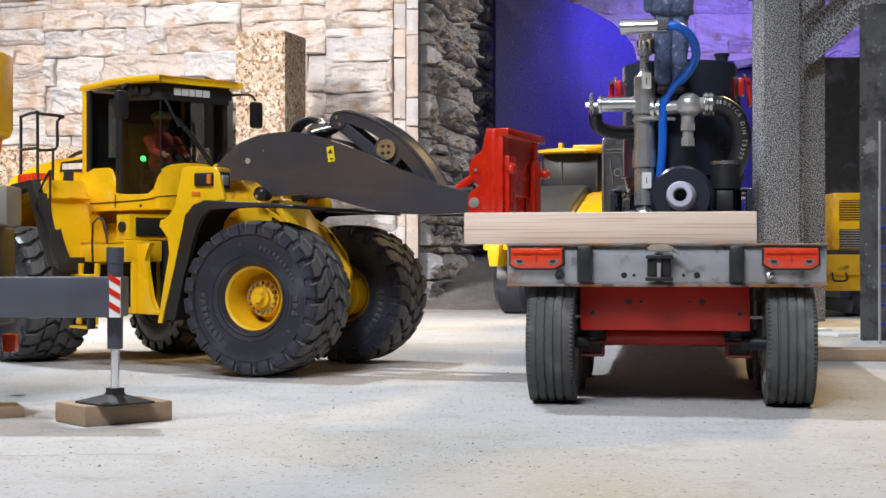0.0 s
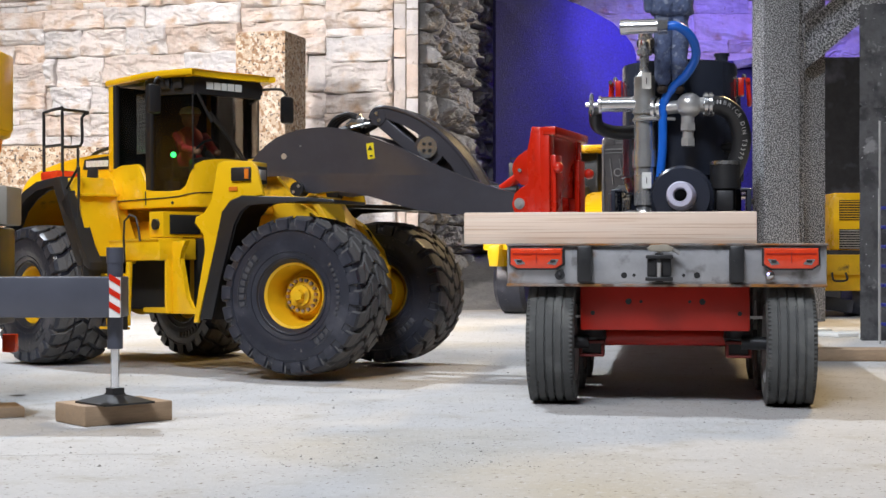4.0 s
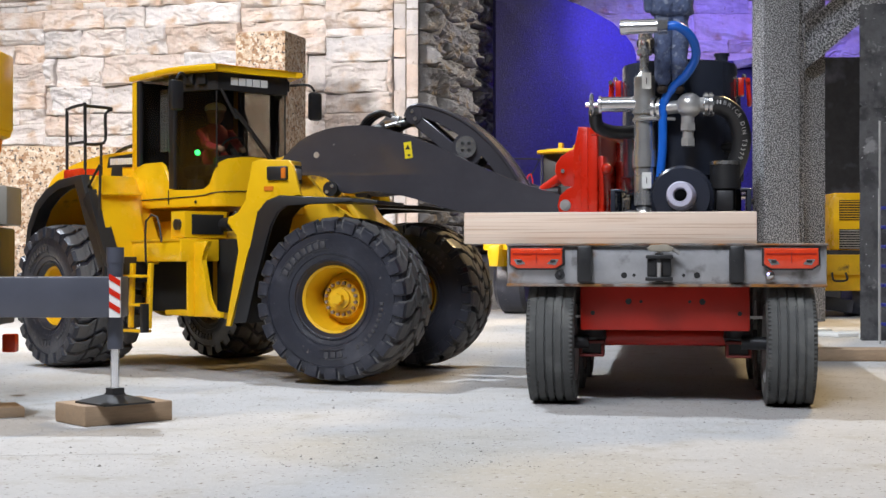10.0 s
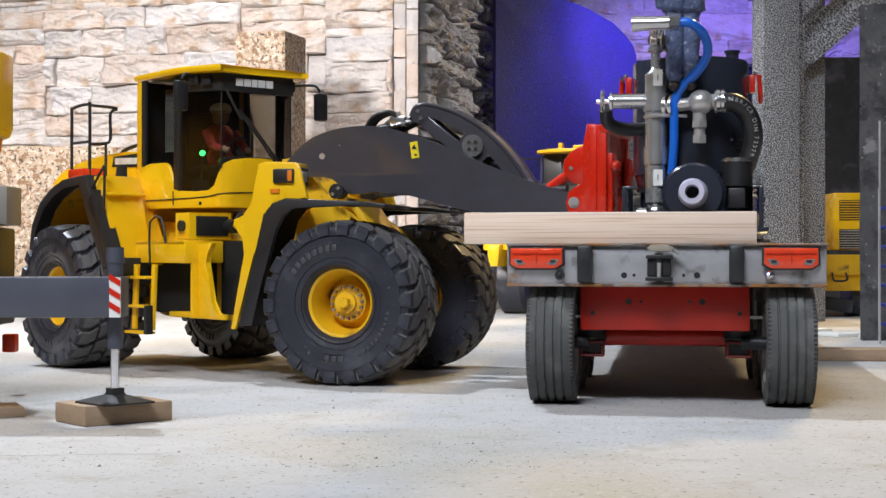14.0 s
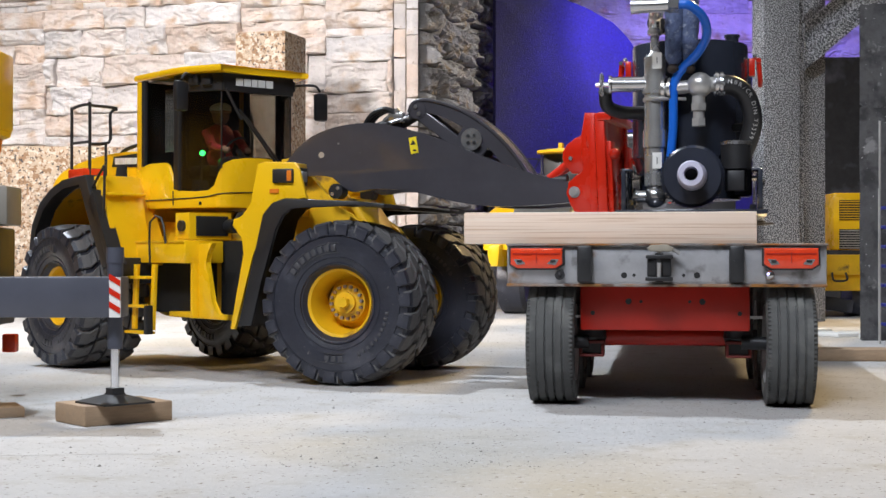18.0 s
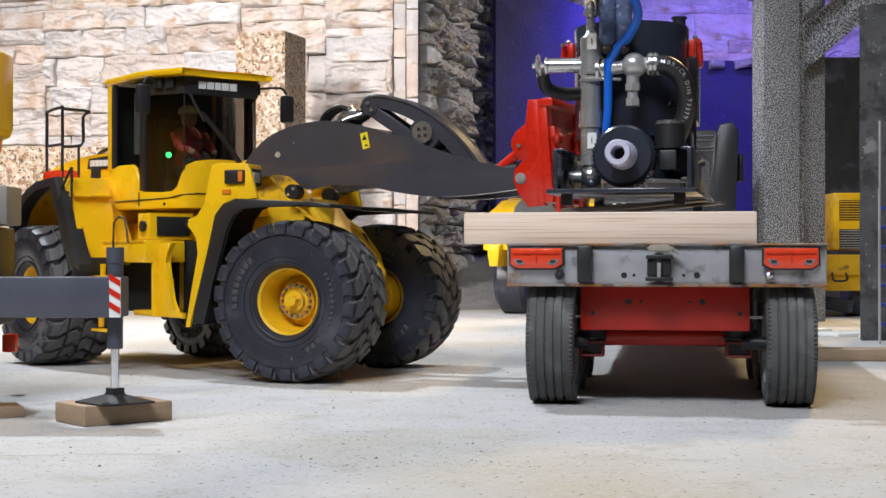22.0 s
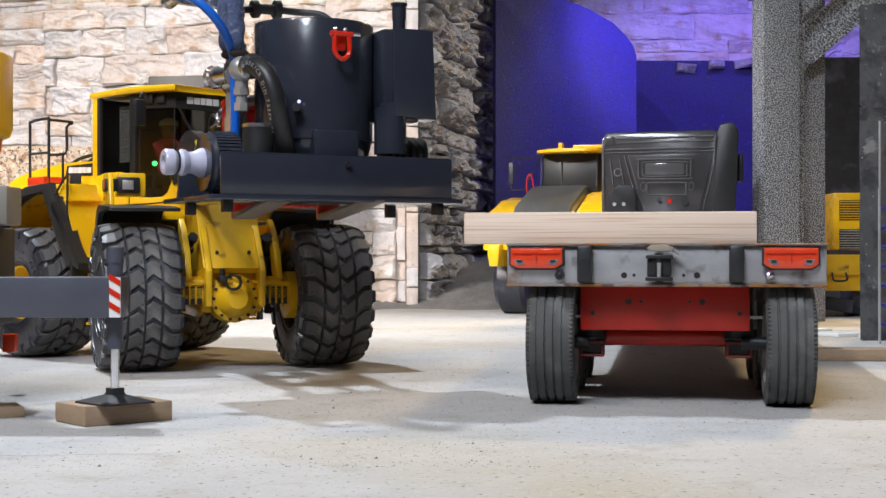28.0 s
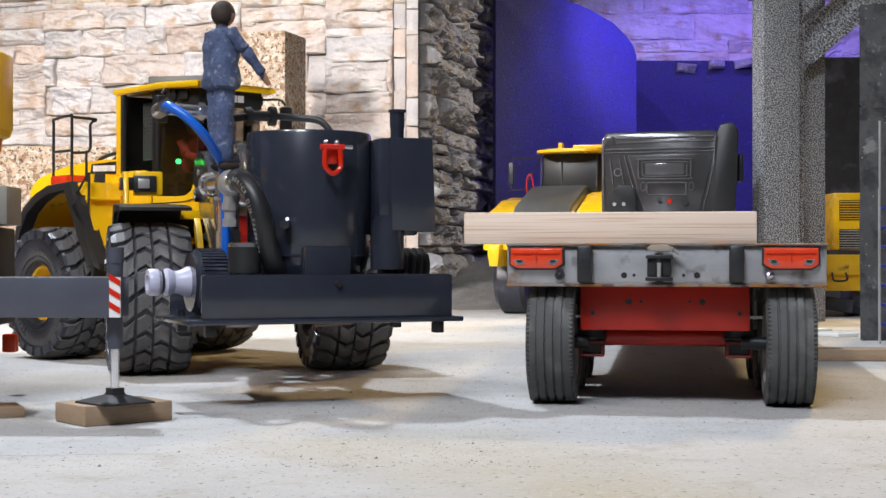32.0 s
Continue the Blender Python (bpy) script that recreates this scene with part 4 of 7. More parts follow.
    for k in range(9):
        s.box((-0.066 + 0.0022 * k, -0.0405, 0.198), (0.0006, 0.0006, 0.050))
    for k in range(16):
        s.box((-0.0570, -0.0405, 0.174 + 0.0032 * k), (0.019, 0.0006, 0.0006))
    part("mesh_guard", s, STEEL_DULL, L)
    s = Shape()
    ring = [(x * 0.94 - 0.001, y * 0.94, z) for x, y, z in ringp]
    for (xa, ya, za), (xb, yb, zb) in zip(ring, ring[1:]):
        s.bm.faces.new([s.bm.verts.new(v) for v in ((xa, ya, 0.1300), (xb, yb, 0.1300), (xb, yb, zb - 0.0012), (xa, ya, za - 0.0012))])
    bmesh.ops.remove_doubles(s.bm, verts=s.bm.verts, dist=0.00005)
    s.prism([(-0.093, -0.046), (-0.032, -0.045), (0.0, -0.030), (0.003, 0.0), (0.0, 0.030), (-0.032, 0.045), (-0.093, 0.046)], 0.1298, 0.1312, axis="z")
    part("cab_lining", s, BLACK, L, "black cab floor and lining")
    s = Shape()
    s.box((-0.036, -0.027, 0.140), (0.012, 0.010, 0.020), bevel=0.002).rod((-0.036, -0.027, 0.148), (-0.035, -0.026, 0.1700), 0.0014, seg=8)
    lever = part("control_lever", s, BLACK, L)
    s = Shape()
    s.ball((-0.0345, -0.0262, 0.1716), 0.0023, seg=12)
    part("pilot_light", s, LED_GREEN, lever, "glowing green pilot light")
    s = Shape()
    s.box((-0.055, 0, 0.158), (0.034, 0.034, 0.010), bevel=0.003).box((-0.073, 0, 0.183), (0.008, 0.034, 0.044), bevel=0.003).box((-0.055, 0, 0.141), (0.02, 0.02, 0.024))
    part("seat", s, BLACK, L)
    s = Shape()
    s.box((-0.008, 0, 0.160), (0.02, 0.05, 0.016), bevel=0.005).rod((-0.012, 0, 0.164), (-0.024, 0, 0.174), 0.0025).lathe([(0.0105, -0.001), (0.012, 0), (0.0105, 0.001)], pose(-0.025, 0, 0.175, 0, -55, 0), 24)
    part("dashboard", s, BLACK, L)
    s = Shape()
    s.tube([(0.0055, -0.022, 0.205), (0.0072, -0.004, 0.186), (0.0100, 0.016, 0.160)], 0.0011, 8, 3).tube([(0.0060, -0.018, 0.204), (0.0078, 0.0, 0.184), (0.0105, 0.019, 0.160)], 0.0008, 8, 3).rod((0.0052, -0.030, 0.219), (0.0056, -0.016, 0.196), 0.0013, seg=8)
    part("wiper", s, BLACK, L)
    # ---- front frame and what rides on it
    s = Shape()
    for sd in (-1, 1):
        s.prism([(0.028, 0.042), (0.034, 0.118), (0.046, 0.164), (0.058, 0.166), (0.090, 0.128), (0.124, 0.112), (0.148, 0.078), (0.146, 0.050), (0.10, 0.040)], sd * 0.019, sd * 0.024, bevel=0.001)
    s.box((0.082, 0, 0.062), (0.10, 0.05, 0.035), bevel=0.003)
    s.prism([(0.098, 0.134), (0.104, 0.134), (0.1430, 0.080), (0.1380, 0.076)], -0.025, 0.025, bevel=0.0008)
    s.box((FX, 0, 0.060), (0.022, 0.110, 0.016), bevel=0.004)
    s.ball((FX, 0, 0.057), 0.021)
    s.box((FX + 0.004, 0, 0.0690), (0.020, 0.076, 0.003), bevel=0.0006)
    s.rod((0.0, 0, 0.040), (0.0, 0, 0.118), 0.010)
    ff = part("front_frame", s, YELLOW_DIRTY, L)
    s = Shape()
    s.lathe([(0.0, 0.0175), (0.008, 0.0170), (0.0125, 0.0125), (0.0150, 0.0060), (0.0185, 0.0050), (0.0195, 0.0035), (0.0195, -0.004)], Matrix.Translation((FX + 0.012, 0, 0.056)) @ Matrix.Rotation(radians(90), 4, "Y"), 28)
    part("axle_cover", s, YELLOW_DIRTY, ff)
    for k in range(14):
        a = 2 * math.pi * k / 14
        s = Shape()
        s.rod((FX + 0.012, 0.0170 * math.cos(a), 0.056 + 0.0170 * math.sin(a)), (FX + 0.0190, 0.0170 * math.cos(a), 0.056 + 0.0170 * math.sin(a)), 0.0013, seg=6)
        part("bolt", s, DARK, ff)
    for sd in (-1, 1):
        s = Shape()
        s.prism([(0.108, 0.120), (0.120, 0.112), (0.136, 0.092), (0.142, 0.072), (0.138, 0.070), (0.126, 0.074), (0.118, 0.098), (0.106, 0.112)], sd * 0.034, sd * 0.039, bevel=0.0008)
        part("cylinder_bracket", s, YELLOW_DIRTY, ff)
        s = Shape()
        s.rod((0.1345, sd * 0.013, 0.0920), (0.1365, sd * 0.013, 0.0930), 0.0014, seg=6)
        part("bolt", s, DARK, ff)
        s = Shape()
        s.rod((FX, sd * 0.045, 0.058), (FX, sd * 0.062, 0.058), 0.019, seg=28)
        part("hub_reduction", s, YELLOW_DIRTY, ff)
    s = Shape()
    s.lathe([(0.0048, 0.0), (0.0060, 0.0013), (0.0072, 0.0), (0.0060, -0.0013), (0.0048, 0.0)], Matrix.Translation((FX + 0.0300, -0.004, 0.0690)) @ Matrix.Rotation(radians(70), 4, "Y"), 20)
    s.box((FX + 0.022, -0.011, 0.0715), (0.012, 0.006, 0.005), bevel=0.001).rod((FX + 0.022, -0.011, 0.072), (FX + 0.022, -0.011, 0.0795), 0.0020, seg=8)
    part("tow_hook", s, BLACK, ff, "black ring hook")
    for sd in (-1, 1):
        s = Shape()
        s.prism([(0.112, 0.0720), (0.126, 0.0735), (0.138, 0.0690), (0.138, 0.0665), (0.112, 0.0680)], sd * 0.020, sd * 0.056, bevel=0.0006)
        part("axle_shelf", s, YELLOW_DIRTY, ff)
        for k in range(5):
            s = Shape()
            s.box((FX + 0.0115, sd * (0.030 + 0.005 * k), 0.0590), (0.004, 0.0012, 0.0150), bevel=0.0003)
            part("axle_rib", s, YELLOW_DIRTY, ff)
        # black box standing for the shade in the gaps between the ribs
        s = Shape()
        s.box((FX + 0.008, sd * 0.040, 0.0580), (0.006, 0.030, 0.014))
        part("axle_recess", s, BLACK, ff)
    for sd in (-1, 1):
        s = Shape()
        y0, y1 = sd * 0.046, sd * 0.099
        s.prism([(0.0505, 0.040), (0.069, 0.117), (0.076, 0.1250), (0.085, 0.1285), (0.140, 0.1255), (0.158, 0.1240), (0.158, 0.1265), (0.140, 0.1285), (0.083, 0.1315), (0.073, 0.128), (0.066, 0.120), (0.047, 0.041)], y0, y1, bevel=0.0006)
        fd = part("front_fender", s, BLACK, ff)
        s = Shape()
        s.prism([(0.047, 0.041), (0.066, 0.119), (0.074, 0.1275), (0.083, 0.1312), (0.140, 0.1285), (0.139, 0.1255), (0.088, 0.1250), (0.081, 0.1200), (0.0755, 0.110), (0.065, 0.072), (0.0575, 0.041)], sd * 0.0955, sd * 0.0995, bevel=0.0008)
        part("fender_cheek", s, BLACK, fd)
        s = Shape()
        s.prism([(0.058, 0.156), (0.064, 0.158), (0.087, 0.157), (0.091, 0.152), (0.097, 0.131), (0.076, 0.130), (0.066, 0.124), (0.0548, 0.090), (0.0468, 0.060), (0.0410, 0.038), (0.0370, 0.038), (0.0420, 0.062), (0.0490, 0.092), (0.0475, 0.104), (0.0385, 0.112), (0.0395, 0.117), (0.048, 0.119), (0.0545, 0.128)], sd * 0.088, sd * 0.092, bevel=0.0012)
        s.box((0.062, sd * 0.056, 0.124), (0.016, 0.060, 0.008), bevel=0.001)
        part("lamp_bracket", s, YELLOW, ff)
        s = Shape()
        s.box((0.0735, sd * 0.0720, 0.1480), (0.021, 0.022, 0.0190), bevel=0.0015)
        part("lamp_housing", s, YELLOW, ff)
        s = Shape()
        s.box((0.079, sd * 0.089, 0.1475), (0.016, 0.011, 0.010), bevel=0.001)
        s.box((0.0835, sd * 0.0750, 0.1475), (0.006, 0.018, 0.013), bevel=0.001)
        hl = part("headlamp", s, BLACK, ff)
        s = Shape()
        s.box((0.0876, sd * 0.076, 0.1475), (0.0016, 0.009, 0.0075), bevel=0.0004)
        part("lens", s, STEEL_DULL, hl)
        s = Shape()
        s.box((0.0845, sd * 0.0948, 0.1475), (0.0034, 0.001, 0.0075), bevel=0.0003)
        part("indicator", s, ORANGE, hl)
        s = Shape()
        s.box((0.072, sd * 0.0926, 0.1368), (0.007, 0.0008, 0.003))
        part("reflector", s, ORANGE, ff)
        s = Shape()
        s.rod((0.060, sd * 0.035, 0.080), (0.108, sd * 0.033, 0.096), 0.0070).rod((0.108, sd * 0.033, 0.096), (0.126, sd * 0.030, 0.105), 0.0040)
        part("lift_cylinder", s, DARK, ff)
        s = Shape()
        s.rod((0.0958, sd * 0.026, 0.1387), (0.0958, sd * 0.037, 0.1387), 0.0056)
        pn = part("pin", s, DARK, ff)
        for q in (-0.0022, 0.0022):
            s = Shape()
            s.rod((0.0958 + q, sd * 0.037, 0.1387 + q), (0.0958 + q, sd * 0.0382, 0.1387 + q), 0.0014, seg=8)
            part("bolt", s, ALU, pn)
    moved(ff, Matrix.Translation((LF - FX, 0, 0)))
    # boom
    top = [(0.044, 0.150), (0.0464, 0.1575), (0.0633, 0.174), (0.0825, 0.1820), (0.1014, 0.1850), (0.120, 0.1850), (0.1384, 0.1815), (0.161, 0.1746), (0.1832, 0.1660), (0.2051, 0.1565), (0.2265, 0.1478), (0.2518, 0.1395), (0.271, 0.1345), (0.283, 0.131)]
    bot = [(0.286, 0.127), (0.283, 0.1215), (0.270, 0.1200), (0.235, 0.1190), (0.205, 0.1205), (0.1788, 0.1255), (0.1565, 0.1315), (0.1384, 0.1351), (0.120, 0.1362), (0.1038, 0.1348), (0.097, 0.137), (0.090, 0.1445), (0.0778, 0.148), (0.0634, 0.148), (0.050, 0.147)]
    s = Shape()
    for sd in (-1, 1):
        s.prism(smooth_line(top, 3) + smooth_line(bot, 3), sd * 0.025, sd * 0.0335, bevel=0.0008)
    s.rod((0.150, -0.026, 0.150), (0.150, 0.026, 0.150), 0.010).rod((0.215, -0.026, 0.138), (0.215, 0.026, 0.138), 0.012)
    B = part("boom", s, BOOM_GREY, L)
    for sd in (-1, 1):
        s = Shape()
        s.rod((0.0778, sd * 0.0300, 0.1635), (0.0778, sd * 0.0337, 0.1635), 0.0023)
        part("plug", s, STEEL_DULL, B)
        s = Shape()
        s.box((0.1529, sd * 0.0337, 0.1667), (0.0060, 0.0005, 0.0120), rot=(0, -8, 0))
        d = part("warning_label", s, mat("yellow_sticker", (0.85, 0.68, 0.02), 0.4, 0, 80, 0.05) if sd < 0 else bpy.data.materials["yellow_sticker"], B)
        s = Shape()
        s.prism([(0.1506, 0.1672), (0.1548, 0.1672), (0.1527, 0.1708)], sd * 0.0339, sd * 0.0343)
        s.box((0.1538, sd * 0.0341, 0.1630), (0.0022, 0.0005, 0.0012))
        part("mark", s, BLACK, d)
        s = Shape()
        s.rod((PIN[0], sd * 0.024, PIN[1]), (PIN[0], sd * 0.0375, PIN[1]), 0.0040).rod((PIN[0], sd * 0.0375, PIN[1]), (PIN[0], sd * 0.039, PIN[1]), 0.0027, seg=6)
        part("pin", s, STEEL_DULL, B)
    # tilt lever over the boom
    s = Shape()
    outer = smooth_line([(0.142, 0.1945), (0.145, 0.2005), (0.152, 0.2030), (0.163, 0.2015), (0.180, 0.1955), (0.198, 0.1850), (0.2136, 0.1715), (0.226, 0.157), (0.236, 0.142)], 4)
    inner = [(a - 0.0055 - 0.0035 * k / len(outer), b - 0.0090) for k, (a, b) in enumerate(outer)][::-1]
    for sd in (-1, 1):
        s.prism(outer + inner[:-4] + [(0.1475, 0.1880)], sd * 0.0080, sd * 0.0125, bevel=0.0008)
        s.prism([(0.1460, 0.1985), (0.1520, 0.1960), (0.1985, 0.1600), (0.1950, 0.1550), (0.1800, 0.1630), (0.1450, 0.1895)], sd * 0.0075, sd * 0.0120, bevel=0.0008)
        s.rod((0.1924, sd * 0.0070, 0.1690), (0.1924, sd * 0.0122, 0.1690), 0.0125)
    s.rod((0.1491, -0.013, 0.1946), (0.1491, 0.013, 0.1946), 0.0068)
    s.prism(outer + [(a - 0.0015, b - 0.0030) for a, b in outer[::-1]], -0.0085, 0.0085)
    lv = part("tilt_lever", s, BOOM_GREY, B)
    for sd in (-1, 1):
        s = Shape()
        s.tube([(a, sd * 0.0122, b - 0.0012) for a, b in outer[::4] + outer[-1:]], 0.0016, 8, 3)
        part("lever_rim", s, BOOM_GREY, lv)
    for sd in (-1, 1):
        s = Shape()
        s.rod((0.1924, sd * 0.011, 0.1703), (0.1924, sd * 0.0155, 0.1703), 0.0082)
        part("pin_cap", s, STEEL, lv)
        for k in range(4):
            s = Shape()
            a = radians(45 + 90 * k)
            s.rod((0.1924 + 0.0035 * math.cos(a), sd * 0.0155, 0.1703 + 0.0035 * math.sin(a)), (0.1924 + 0.0035 * math.cos(a), sd * 0.0163, 0.1703 + 0.0035 * math.sin(a)), 0.0013, seg=8)
            part("bolt", s, DARK, lv)
        for dx, dz in ((-0.001, 0.0025), (0.0015, -0.003)):
            s = Shape()
            s.rod((0.1491 + dx, sd * 0.0130, 0.1946 + dz), (0.1491 + dx, sd * 0.0142, 0.1946 + dz), 0.0016, seg=8)
            part("bolt", s, STEEL, lv)
    s = Shape()
    s.rod((0.100, 0, 0.176), (0.132, 0, 0.186), 0.0085).rod((0.132, 0, 0.186), (0.149, 0, 0.194), 0.0035)
    part("tilt_cylinder", s, DARK, B)
    s = Shape()
    s.box((0.1315, -0.010, 0.1900), (0.012, 0.008, 0.008), bevel=0.001).rod((0.122, -0.012, 0.188), (0.134, -0.012, 0.196), 0.002).rod((0.127, -0.016, 0.186), (0.141, -0.010, 0.190), 0.0018)
    part("valve", s, STEEL, B)
    for k in range(3):
        s = Shape()
        s.tube([(0.132, -0.012 + 0.006 * k, 0.192), (0.124, -0.014 + 0.006 * k, 0.197), (0.112, -0.014 + 0.006 * k, 0.193), (0.104, -0.012 + 0.006 * k, 0.184)], 0.0018, 8)
        part("hose", s, BLACK, B)
    s = Shape()
    s.rod((0.225, 0, 0.138), (0.262, 0, 0.1375), 0.0045)
    part("push_rod", s, DARK, B)
    moved(B, Matrix.Translation((-0.0045, 0, 0.0013)) @ Matrix.Diagonal((0.976, 1, 1.002, 1)))
    # fork carriage, red, with its two tines
    s = Shape()
    s.box((0.296, 0, 0.1560), (0.006, 0.082, 0.048), bevel=0.001)
    C = part("fork_carriage", s, RED, L)
    s = Shape()
    s.box((0.296, 0, 0.1135), (0.006, 0.082, 0.012), bevel=0.001)
    part("lower_beam", s, RED, C)
    s = Shape()
    s.box((0.300, 0, 0.1780), (0.010, 0.086, 0.006), bevel=0.001)
    part("upper_beam", s, RED, C)
    for sd in (-1, 1):
        s = Shape()
        s.prism([(0.2850, 0.1820), (0.2925, 0.1815), (0.2925, 0.1060), (0.279, 0.1060), (0.272, 0.118), (0.2695, 0.1265), (0.2715, 0.134), (0.2770, 0.1385), (0.2830, 0.1405), (0.2815, 0.1480), (0.2815, 0.1650)], sd * 0.0335 - 0.003, sd * 0.0335 + 0.003, bevel=0.0008)
        pt = part("side_plate", s, RED, C)
        s = Shape()
        s.box((0.2895, sd * 0.0368, 0.1440), (0.005, 0.0014, 0.073), bevel=0.0004)
        part("edge_strip", s, RED, pt)
        s = Shape()
        s.box((0.2868, sd * 0.0368, 0.1690), (0.0022, 0.0012, 0.022), bevel=0.0003)
        part("edge_strip", s, RED, pt)
        s = Shape()
        s.prism([(0.294, 0.140), (0.2685, 0.1415), (0.2638, 0.1470), (0.2617, 0.1525), (0.2625, 0.1580), (0.2660, 0.1630), (0.2720, 0.1670), (0.294, 0.1740)], sd * 0.0100 - 0.002, sd * 0.0100 + 0.002, bevel=0.0006)
        lobe = part("tilt_lug", s, RED, C)
        s = Shape()
        s.rod((0.2680, sd * 0.0118, 0.1525), (0.2680, sd * 0.0135, 0.1525), 0.0015, seg=8)
        part("bolt", s, ALU, lobe)
        s = Shape()
        s.box((0.2965, sd * 0.036, 0.1440), (0.007, 0.012, 0.073), bevel=0.001)
        part("upright", s, RED, C)
    s = Shape()
    s.rod((0.244, 0, 0.1355), (0.270, 0, 0.1530), 0.0040)
    part("tilt_arm", s, RED, C)
    for sd in (-1, 1):
        s = Shape()
        s.prism([(0.3035, 0.1030), (0.405, 0.1005), (0.405, 0.0990), (0.3035, 0.0985)], sd * 0.030 - 0.008, sd * 0.030 + 0.008, bevel=0.0006)
        part("fork", s, FORK_STEEL, C)
        s = Shape()
        s.box((0.3015, sd * 0.030, 0.1300), (0.004, 0.016, 0.062), bevel=0.0008)
        part("fork_shank", s, RED, C)
        s = Shape()
        s.ball((0.306, sd * 0.040, 0.1515), 0.004)
        part("knob", s, RED, C)
    moved(C, Matrix.Translation((-0.0110, 0, 0.0018)))
    wheel = loader_wheel("wheel")
    wheels = [wheel] + [copy_thing(wheel, Matrix()) for _ in range(3)]
    for w in wheels:
        w.parent = L
    return L, ff, B, C, wheels


LOADER, FRONT, BOOM, CARRIAGE, WHEELS = build_loader()


# ---- the pump unit that the loader carries ----
def glyph(ch):
    data = bpy.data.curves.new("glyph", "FONT")
    data.body, data.size, data.align_x, data.align_y, data.extrude = ch, 0.0040, "CENTER", "CENTER", 0.00012
    ob = bpy.data.objects.new("glyph", data)
    me = bpy.data.meshes.new_from_object(ob)
    bpy.data.objects.remove(ob)
    return me


def print_on_hose(parent, words, line, radius):
    # pale letters printed along the hose
    P = [Vector(p) for p in line]
    Q = [2 * P[0] - P[1]] + P + [2 * P[-1] - P[-2]]
    run = []
    for a, b, c, d in zip(Q, Q[1:], Q[2:], Q[3:]):
        run += [0.5 * (2 * b + (c - a) * k + (2 * a - 5 * b + 4 * c - d) * k * k + (3 * b - a - 3 * c + d) * k ** 3) for k in (0, 0.2, 0.4, 0.6, 0.8)]
    bm, reach, at, n = bmesh.new(), 0.0045, 0.0, 0
    for p, q in zip(run, run[1:]):
        while n < len(words) and reach <= at + (q - p).length:
            x = (q - p).normalized()
            z = Vector((0.25, -1.0, 0.25))
            z = (z - x * z.dot(x)).normalized()
            m = Matrix((x, z.cross(x), z)).transposed().to_4x4()
            m.translation = p + x * (reach - at) + z * (radius + 0.00005)
            if words[n] != " ":
                me = glyph(words[n])
                me.transform(m)
                bm.from_mesh(me)
                bpy.data.meshes.remove(me)
            reach += 0.0027
            n += 1
        at += (q - p).length
    part("print", bm, STEEL_DULL, parent)


